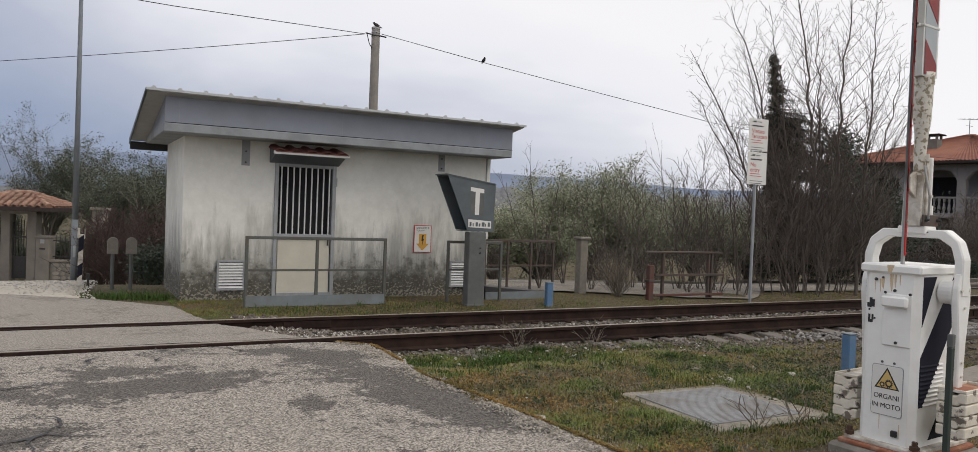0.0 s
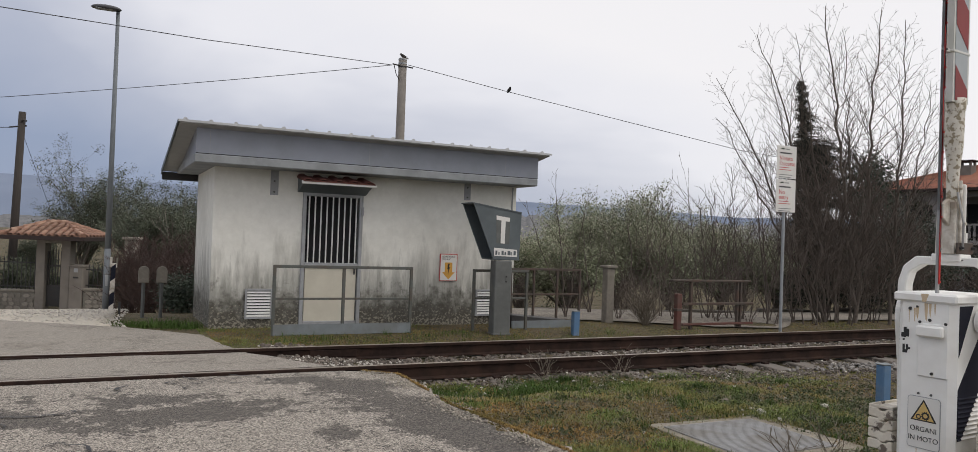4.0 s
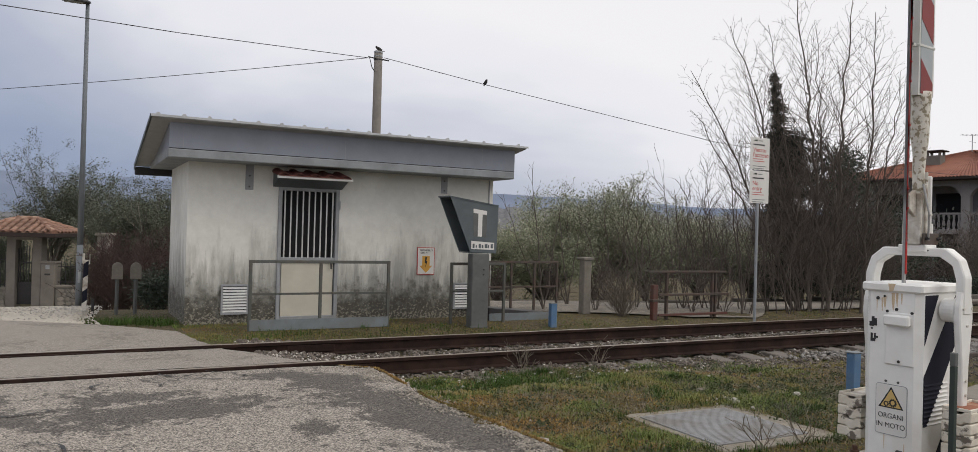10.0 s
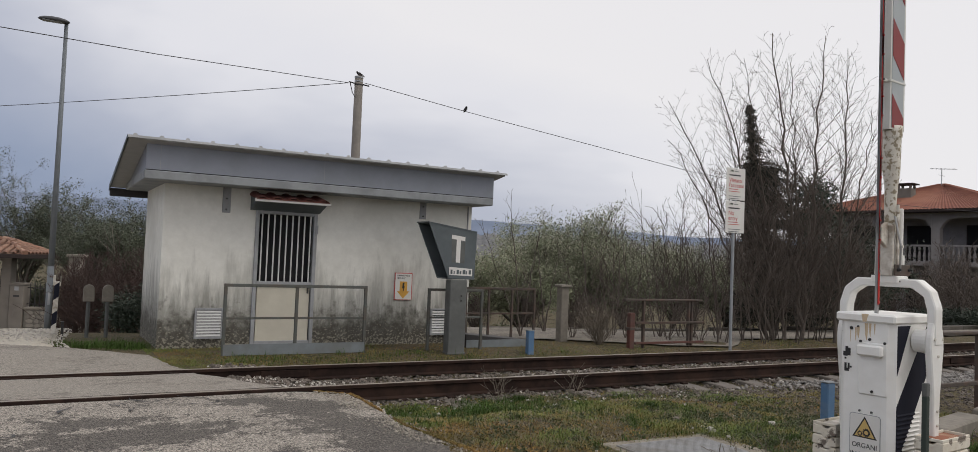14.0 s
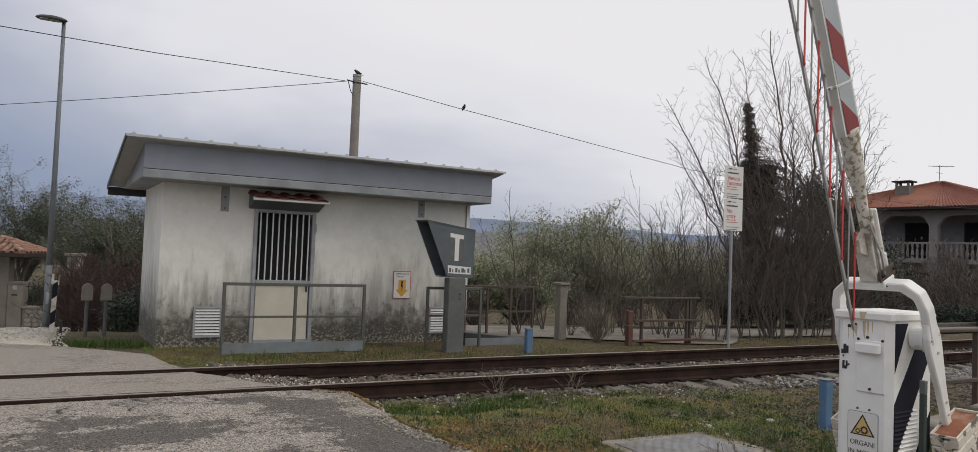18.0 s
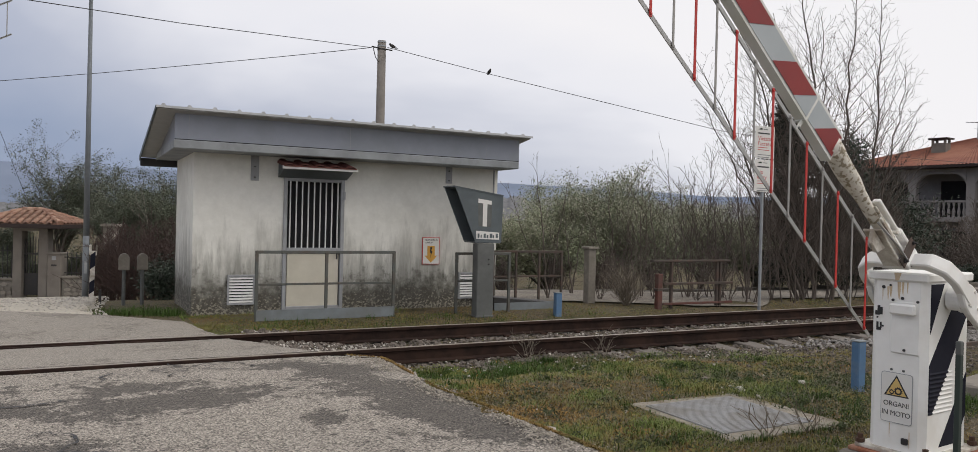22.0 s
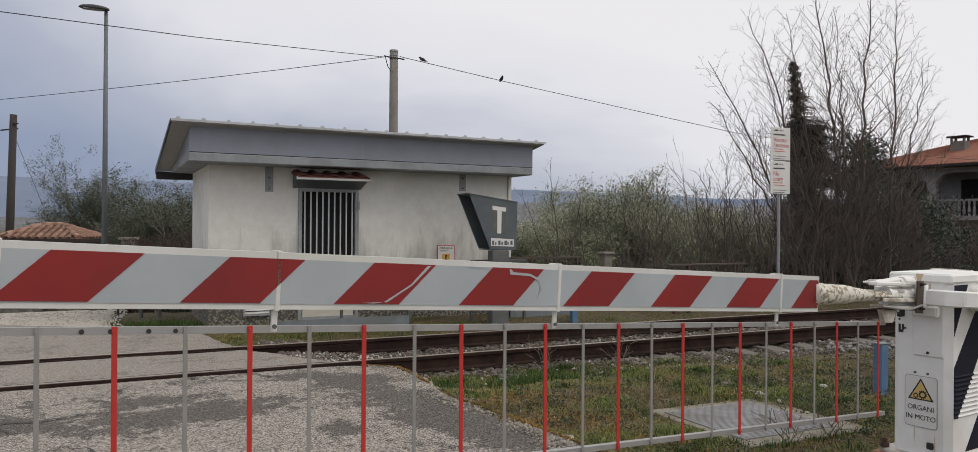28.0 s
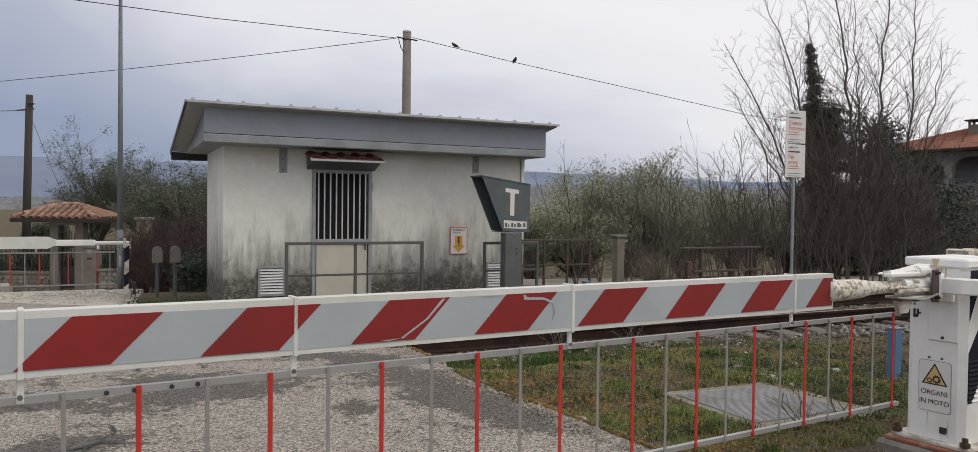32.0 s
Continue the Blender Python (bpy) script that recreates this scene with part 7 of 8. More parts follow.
def build_cracks():
    """Fine wandering cracks in the road's old surface."""
    road = bpy.data.objects["road"]
    rng = random.Random(44)
    for x, y, n, turn in ((-0.6, 6.1, 30, 0.3), (0.4, 5.0, 34, 0.25), (-0.3, 5.6, 24, 0.4), (-0.9, 7.4, 24, -0.2), (1.2, 7.4, 22, 0.5), (0.7, 7.62, 9, 0.9), (0.9, 7.72, 8, -0.8), (1.0, 7.6, 8, 0.4), (0.82, 7.55, 10, -0.3), (0.3, 7.7, 12, 0.2)):
        a = rng.uniform(0, 6.28)
        pts = []
        for i in range(n):
            pts.append((x, y))
            a += rng.gauss(turn * 0.12, 0.6)
            x, y = x + 0.055 * math.cos(a), y + 0.055 * math.sin(a)
        v, f = [], []
        for i, (px, py) in enumerate(pts):
            w = 0.013 * (0.3 + rng.random()) * math.sin(math.pi * (i + 0.5) / n)
            qx, qy = pts[min(i + 1, n - 1)]
            dx, dy = qx - px, qy - py
            L = math.hypot(dx, dy) or 1
            for s in (-1, 1):
                v.append((px - s * dy / L * w, py + s * dx / L * w, road_z(px, py) + 0.0105))
        for i in range(n - 1):
            f.append((2 * i, 2 * i + 1, 2 * i + 3, 2 * i + 2))
        mesh_of("crack", v, f, M_IRON, road)
    for r, w0, ph in ((0.30, 0.018, 0.3), (0.22, 0.012, 2.2), (0.13, 0.010, 4.0)):
        v, f = [], []
        n = 40
        for i in range(n):
            a = ph + 5.2 * i / (n - 1)
            rr = r * (1 + 0.16 * nz(a * 1.6, r * 9)) + rng.gauss(0, 0.012)
            w = w0 * max(0.06, 0.35 + 1.1 * nz(a * 4.1, r * 30) + rng.random() * 0.5)
            for s in (-1, 1):
                q = rr + s * w
                v.append((0.87 + q * math.cos(a), 7.68 + 0.55 * q * math.sin(a), road_z(0.87, 7.68 + 0.55 * q * math.sin(a)) + 0.0105))
        for i in range(n - 1):
            f.append((2 * i, 2 * i + 1, 2 * i + 3, 2 * i + 2))
        mesh_of("crack", v, f, M_IRON, road)


# ---- lamp, posts and wires ----
def build_lamp():
    x, y = 0.09, 20.93
    z = ground_z(x, y)
    t = thing("street_lamp", pose(x, y, z), "tall galvanised street lamp with a flat dark head", "street lamp")
    H = 6.62 - z
    part("column", tubes(((0, 0, -0.1), (0, 0, 1.6), 0.073, 0.07), ((0, 0, 1.6), (0, 0, H), 0.068, 0.042), seg=16), M_LAMPPOST, t, smooth=True)
    part("door_plate", boxes((-0.03, 0.03, -0.088, -0.072, 0.7, 1.0), bev=0.004), M_GALV, t)
    bm = bmesh.new()
    bmesh.ops.create_uvsphere(bm, u_segments=18, v_segments=8, radius=1.0)
    for v in bm.verts:
        v.co = Vector((v.co.x * 0.36, v.co.y * 0.17, max(v.co.z, -0.25) * 0.085))
    part("head", bm, M_LAMP, t, "dark flat lamp head", m=pose(-0.26, 0, H + 0.04, 0, 4, -20), smooth=True)
    part("diffuser", boxes((-0.5, -0.1, -0.1, 0.1, H + 0.005, H + 0.02), bev=0.004), M_GALV, t)


def build_small_posts():
    x, y = 0.14, 14.45
    t = thing("boom_rest_post", pose(x, y, ground_z(x, y), 0, 1.2, 0), "black and white forked post that receives the far boom", "post")
    for i, (z0, z1) in enumerate(((-0.1, 0.20), (0.20, 0.40), (0.40, 0.62), (0.62, 0.86))):
        part("band", prism_of([(-0.036, z0), (0.036, z0 + (0.06 if z0 > 0 else 0)), (0.036, z1 + 0.06), (-0.036, z1)], "y", -0.036, 0.036), M_NAVY if i in (1, 3, 5) else M_OLDWHITE, t, "black painted band" if i in (1, 3, 5) else "white painted band")
    part("fork", boxes((-0.06, -0.022, -0.03, 0.03, 0.86, 1.03), bev=0.01), M_OLDWHITE, t, "white fork prong")
    part("fork", boxes((0.036, 0.062, -0.03, 0.03, 0.90, 1.02), bev=0.008), M_CONC, t, "grey fork prong")
    part("fork_seat", boxes((-0.045, 0.055, -0.034, 0.034, 0.85, 0.925), bev=0.008), M_OLDWHITE, t)
    for x, y in ((0.63, 14.45), (0.92, 14.5)):
        z = ground_z(x, y)
        c = thing("cable_marker", pose(x, y, z), "grey cast marker with a rounded head on a thin post", "marker post", "cable markers")
        part("post", tubes(((0, 0, -0.1), (0, 0, 0.62), 0.03), seg=8), M_TPOST, c)
        pts = [(-0.085, 0.60), (0.085, 0.60)] + [(0.085 * math.cos(a), 0.80 + 0.085 * math.sin(a)) for a in [math.pi * i / 10 for i in range(11)]]
        part("head", prism_of(pts, "y", -0.05, 0.05, 0.008), M_CONC, c, "rounded grey head")
        part("face", prism_of([(p * 0.8, 0.6 + (q - 0.6) * 0.88 + 0.012) for p, q in pts], "y", -0.056, -0.049), M_CONC, c)
    stake = thing("short_stake", pose(0.27, 14.3, ground_z(0.27, 14.3)), "short dark stake in the grass", "stake")
    part("shaft", boxes((-0.02, 0.02, -0.02, 0.02, -0.1, 0.28), bev=0.003), M_IRON, stake)


POLE = Vector((7.84, 22.0, 0))
WIRE_RIGHT = [Vector((7.93, 21.75, 6.51)), Vector((11.2, 21.43, 6.03)), Vector((19.71, 20.16, 4.79)), Vector((45.0, 21.9, 5.0))]


def cable(name, pts, r, label, sag=0.0):
    """One round cable swept along its points, hanging a little in each span."""
    line = []
    for p, q in zip(pts, pts[1:]):
        for i in range(12):
            t = i / 12
            line.append(p.lerp(q, t) - Vector((0, 0, 4 * sag * t * (1 - t))))
    line.append(pts[-1].copy())
    v, f = [], []
    k = 6
    for i, p in enumerate(line):
        d = (line[min(i + 1, len(line) - 1)] - line[max(i - 1, 0)]).normalized()
        side = d.cross(Vector((0, 0, 1))).normalized()
        up = side.cross(d)
        v += [p + (side * math.cos(6.2832 * j / k) + up * math.sin(6.2832 * j / k)) * r for j in range(k)]
    for i in range(len(line) - 1):
        for j in range(k):
            f.append((i * k + j, i * k + (j + 1) % k, (i + 1) * k + (j + 1) % k, (i + 1) * k + j))
    f.append(tuple(range(k))[::-1])
    f.append(tuple((len(line) - 1) * k + j for j in range(k)))
    return tagged(mesh_of(name, v, f, M_WIRE, smooth=True), label, "cable", "overhead cables")


def build_poles():
    z = ground_z(POLE.x, POLE.y)
    t = thing("utility_pole", pose(POLE.x, POLE.y, z), "grey-brown concrete utility pole with a cable clamp", "utility pole", "utility poles")
    H = 6.74 - z
    part("shaft", tubes(((0, 0, -0.1), (0, 0, H), 0.16, 0.125), seg=14), M_POLE, t, smooth=True)
    for dz in (0.04, 0.16, 0.26):
        part("band", tubes(((0, 0, H - dz - 0.02), (0, 0, H - dz + 0.02), 0.133), seg=14), M_GALV if dz < 0.2 else M_IRON, t, "steel band")
    part("clamp", tubes(((-0.1, -0.05, H - 0.24), (-0.34, -0.08, H - 0.22), 0.02), seg=6), M_IRON, t, "dark cable clamp")
    part("jumper", tubes(((-0.3, -0.08, H - 0.24), (-0.22, -0.08, H - 0.52), 0.012), ((-0.22, -0.08, H - 0.52), (-0.12, -0.05, H - 0.64), 0.012), seg=6), M_IRON, t, "black jumper cable")
    part("clamp", tubes(((0.1, -0.05, H - 0.24), (0.3, -0.1, H - 0.27), 0.02), seg=6), M_IRON, t, "dark cable clamp")
    end = Vector((7.5, 21.95, 6.49))
    cable("overhead_cable", [Vector((-2.9, 16.85, 5.40)), Vector((1.99, 19.6, 5.93)), end], 0.0095, "black overhead cable from the concrete pole over the road")
    cable("overhead_cable", [Vector((-9.0, 33.2, 4.95)), end], 0.0095, "black overhead cable from the concrete pole to the garden side", 0.12)
    cable("overhead_cable", WIRE_RIGHT[:3], 0.0095, "black overhead cable sloping down to the bare trees")
    cable("overhead_cable", WIRE_RIGHT[2:], 0.010, "black overhead cable reaching the house", 0.3)
    z2 = ground_z(-2.75, 30.25)
    p2 = thing("utility_pole", pose(-2.75, 30.25, z2, 0, 1.2, 0), "dark wooden utility pole beside the garden fence", "utility pole", "utility poles")
    H2 = 5.1 - z2
    part("shaft", tubes(((0, 0, -0.1), (0, 0, H2), 0.14, 0.11), seg=12), M_WOODPOLE, p2, smooth=True)
    part("insulator_arm", tubes(((-0.35, 0, H2 - 0.55), (0.15, 0, H2 - 0.45), 0.025), ((0.0, -0.14, H2 - 0.3), (0.16, -0.14, H2 - 0.3), 0.03), seg=6), M_IRON, p2)
    cable("overhead_cable", [Vector((-2.9, 30.2, 4.55)), Vector((-9.0, 31.5, 4.15))], 0.012, "black overhead cable from the wooden pole")
    cable("stay_wire", [Vector((-2.7, 30.2, 4.7)), Vector((-0.6, 31.0, -1.2))], 0.007, "thin stay wire from the wooden pole")


def build_bird(label, m, k=1.0):
    t = thing("bird", m, label, "bird", "birds on the wire")
    bm = bmesh.new()
    bmesh.ops.create_uvsphere(bm, u_segments=12, v_segments=8, radius=1.0)
    for v in bm.verts:
        v.co = Vector((v.co.x * 0.13 * (1.0 if v.co.x > 0 else 1.15), v.co.y * 0.062, v.co.z * 0.07))
    part("body", bm, M_BIRD, t, m=pose(0, 0, 0.09, 0, -22, 0), smooth=True)
    bm = bmesh.new()
    bmesh.ops.create_icosphere(bm, subdivisions=2, radius=0.045)
    part("head", bm, M_BIRD, t, m=pose(0.10, 0, 0.155), smooth=True)
    part("beak", tubes(((0.135, 0, 0.155), (0.175, 0, 0.148), 0.012, 0.002), seg=6), M_IRON, t)
    part("tail", prism_of([(-0.10, -0.03), (-0.25, -0.035), (-0.25, 0.035), (-0.10, 0.03)], "z", 0.03, 0.042), M_BIRD, t, m=pose(0, 0, 0.0, 0, -8, 0))
    for s in (-1, 1):
        part("wing", prism_of([(0.07, 0.0), (-0.02, 0.035), (-0.19, 0.0), (-0.05, -0.03)], "y", s * 0.055 - 0.008, s * 0.055 + 0.008), M_BIRD, t, m=pose(0, 0, 0.09, 0, -15, 0))
        part("leg", tubes(((0.01, s * 0.02, 0.0), (0.01, s * 0.025, 0.05), 0.006), seg=5), M_IRON, t)
    for piece in t.children:
        piece.matrix_basis = Matrix.Scale(k, 4) @ piece.matrix_basis
    return t


def wire_at(x):
    a, b = (WIRE_RIGHT[0], WIRE_RIGHT[1]) if x < WIRE_RIGHT[1].x else (WIRE_RIGHT[1], WIRE_RIGHT[2])
    s = (x - a.x) / (b.x - a.x)
    return a.lerp(b, s)


BIRD_RESTING = build_bird("small dark bird sitting still on the cable", pose(11.2, 21.43, 6.04, 0, 0, -100), 0.75)
BIRD_WALKING = build_bird("dark bird that hops from the pole onto the cable", pose(7.84, 21.98, 6.745, 0, 0, 180), 0.72)


# ---- garden gate ----
def build_gate():
    gx, gy = -1.27, 26.55
    g = ground_z(gx, gy)
    yaw = -25
    t = thing("garden_gate_house", pose(gx, gy, g, 0, 0, yaw), "small tiled canopy on plaster pillars over an iron garden gate", "gate house")
    for x in (-0.37, 0.37):
        part("pillar", boxes((x - 0.13, x + 0.13, -0.16, 0.16, -0.2, 2.2), bev=0.01), M_PLASTER, t, "grey plaster pillar")
    part("lintel", boxes((-0.50, 0.50, -0.157, 0.157, 2.0, 2.198)), M_PLASTER, t)
    W, Dp, z0, z1 = 1.2, 0.85, 2.22, 2.60
    part("eave", prism_of([(-W - 0.05, -Dp - 0.05), (W + 0.05, -Dp - 0.05), (W + 0.05, Dp + 0.05), (-W - 0.05, Dp + 0.05)], "z", z0 - 0.12, z0 - 0.004, 0.01), M_EAVE, t, "dark brown eave board")
    bm = bmesh.new()
    base_at, top_at = ((-W, -Dp, z0), (W, -Dp, z0), (W, Dp, z0), (-W, Dp, z0)), ((-0.30, 0, z1), (0.30, 0, z1))
    base = [bm.verts.new(p) for p in base_at]
    r0, r1 = [bm.verts.new(p) for p in top_at]
    bm.faces.new((base[0], base[1], r1, r0))
    bm.faces.new((base[1], base[2], r1))
    bm.faces.new((base[2], base[3], r0, r1))
    bm.faces.new((base[3], base[0], r0))
    part("roof_bed", bm, M_TERRA, t)

    def tile_mesh(L):
        v, f = [], []
        seg = 5
        for y, r in ((0.0, 0.088), (L, 0.07)):
            for j in range(seg + 1):
                a = math.pi * j / seg
                v.append((r * math.cos(a), y, 0.06 * math.sin(a) * r / 0.088))
        for j in range(seg):
            f.append((j, j + 1, seg + 2 + j, seg + 1 + j))
        me = bpy.data.meshes.new("roof_tile")
        me.from_pydata(v, [], f)
        me.materials.append(M_TERRA)
        return me

    tm = tile_mesh(0.34)
    # courses on the four slopes, clipped by the hips
    for side in range(4):
        half, run = ((W, Dp), (Dp, W - 0.30), (W, Dp), (Dp, W - 0.30))[side]
        top_half = 0.30 if side in (0, 2) else 0.0
        ang = math.atan2(z1 - z0, run)
        n = int(2 * half / 0.21)
        for i in range(n):
            x = -half + 0.105 + i * (2 * half - 0.21) / (n - 1)
            for k in range(3):
                y = 0.285 * k
                avail = half - (half - top_half) * min(1.0, (y * math.cos(ang) + 0.12) / run)
                if abs(x) > avail + 0.02:
                    continue
                ob = new("roof_tile", tm)
                ob.parent = t
                off = {0: pose(0, -Dp - 0.03, z0), 1: pose(W + 0.03, 0, z0, 0, 0, 90), 2: pose(0, Dp + 0.03, z0, 0, 0, 180), 3: pose(-W - 0.03, 0, z0, 0, 0, 270)}[side]
                ob.matrix_basis = off @ pose(x, y * math.cos(ang), y * math.sin(ang) + 0.012, math.degrees(ang) + rndj(x, k), 0, 0)
    for a, b in ((base_at[0], top_at[0]), (base_at[3], top_at[0]), (base_at[1], top_at[1]), (base_at[2], top_at[1]), (top_at[0], top_at[1])):
        for k in range(4):
            p, q = Vector(a).lerp(Vector(b), k / 4), Vector(a).lerp(Vector(b), (k + 1.15) / 4)
            part("hip_tile", tubes((p + Vector((0, 0, 0.03)), q + Vector((0, 0, 0.02)), 0.085, 0.07), seg=8), M_TERRA, t)
    part("gate_leaf", boxes((-0.235, -0.205, -0.02, 0.02, 0.1, 1.75), (0.205, 0.235, -0.02, 0.02, 0.1, 1.75), (-0.205, 0.205, -0.02, 0.02, 0.1, 0.75), (-0.205, 0.205, -0.02, 0.02, 1.3, 1.35)), M_IRON, t, "dark iron gate leaf")
    for i in range(5):
        x = -0.16 + 0.08 * i
        part("gate_bar", boxes((x - 0.009, x + 0.009, -0.012, 0.012, 0.75, 1.85 - 0.5 * abs(x))), M_IRON, t)

    # walls, letter-box pillar and railings on both sides
    def garden_wall(x0, x1, label, top=0.62, rail_top=1.35):
        w = thing("garden_wall", pose(gx, gy, g, 0, 0, yaw), label, "wall", "garden walls")
        part("mortar_core", boxes((x0, x1, -0.13, 0.13, -0.4, top)), M_MORTAR, w)
        part("coping", boxes((x0 - 0.02, x1 + 0.02, -0.18, 0.18, top, top + 0.07), bev=0.01), M_CONC, w, "grey coping")
        rng = random.Random(int(x0 * 100) + 5)
        meshes = []
        for q in range(5):
            pts = [(0.5 * rng.uniform(0.8, 1.0) * math.cos(a + rng.uniform(-0.2, 0.2)), 0.5 * rng.uniform(0.8, 1.0) * math.sin(a + rng.uniform(-0.2, 0.2))) for a in [2 * math.pi * i / 7 for i in range(7)]]
            bm = prism_of(pts, "y", -0.5, 0.5)
            me = bpy.data.meshes.new("wall_stone")
            bm.to_mesh(me)
            bm.free()
            me.materials.append(M_STONEWALL)
            meshes.append(me)
        z = -0.02
        while z < top - 0.06:
            x = x0 + 0.05
            while x < x1 - 0.06:
                wd = rng.uniform(0.13, 0.26)
                ob = new("wall_stone", meshes[rng.randrange(5)])
                ob.parent = w
                ob.matrix_basis = pose(x + wd / 2, -0.135, z + 0.06, 0, rng.uniform(-12, 12), 0) @ Matrix.Diagonal((wd * 1.0, 0.05, 0.135, 1))
                x += wd
            z += 0.125
        n = int((x1 - x0) / 0.13)
        bm0 = boxes((-0.01, 0.01, -0.01, 0.01, top + 0.07, rail_top), bev=0.0)
        tube(bm0, (0, 0, rail_top), (0, 0, rail_top + 0.08), 0.014, 0.002, seg=5)
        first = part("railing_bar", bm0, M_IRON, w, m=pose(x0 + 0.08, 0, 0))
        for i in range(1, n):
            ob = new("railing_bar", first.data)
            ob.parent = w
            ob.matrix_basis = pose(x0 + 0.08 + (x1 - x0 - 0.16) * i / (n - 1), 0, 0)
        part("railing_rail", boxes((x0, x1, -0.012, 0.012, rail_top - 0.12, rail_top - 0.09), (x0, x1, -0.012, 0.012, top + 0.14, top + 0.17)), M_IRON, w)
        return w

    garden_wall(0.92, 1.75, "low rubble garden wall with dark iron railings", 0.62)
    garden_wall(-4.6, -0.52, "low rubble garden wall with tall dark railings beside the gate", 0.52, 1.5)
    lp = thing("letterbox_pillar", pose(gx, gy, g, 0, 0, yaw), "plaster pillar with a letter slot beside the gate", "pillar")
    part("shaft", boxes((0.52, 0.90, -0.2, 0.2, -0.2, 1.32), bev=0.012), M_PLASTER, lp)
    part("cap", boxes((0.49, 0.93, -0.23, 0.23, 1.32, 1.38), bev=0.01), M_PLASTER, lp)
    part("letter_slot", boxes((0.63, 0.79, -0.206, -0.199, 0.98, 1.03)), M_IRON, lp)
    part("intercom", boxes((0.65, 0.77, -0.21, -0.199, 1.16, 1.28), bev=0.004), M_FRAME, lp)
    pz = ground_z(0.7, 23.3)
    ep = thing("garden_pillar", pose(0.70, 23.3, pz, 0, 0, -25), "tall plaster garden pillar with a flat cap", "pillar")
    part("shaft", boxes((-0.15, 0.15, -0.15, 0.15, -0.2, 1.10 - pz - 0.08), bev=0.012), M_CONC, ep)
    part("cap", boxes((-0.20, 0.20, -0.20, 0.20, 1.10 - pz - 0.08, 1.10 - pz), bev=0.012), M_CONC, ep)
    sp = put("white_stone_lump", boxes((-0.2, 0.2, -0.15, 0.15, -0.05, 0.28), bev=0.09), M_WSTONE, m=pose(-2.95, 26.6, ground_z(-2.95, 26.6), 8, 0, 20))
    tagged(sp, "white stone leaning against the garden wall", "stone")


def rndj(x, k):
    return 2.5 * nz(x * 7.3, k * 3.1, 4.4)


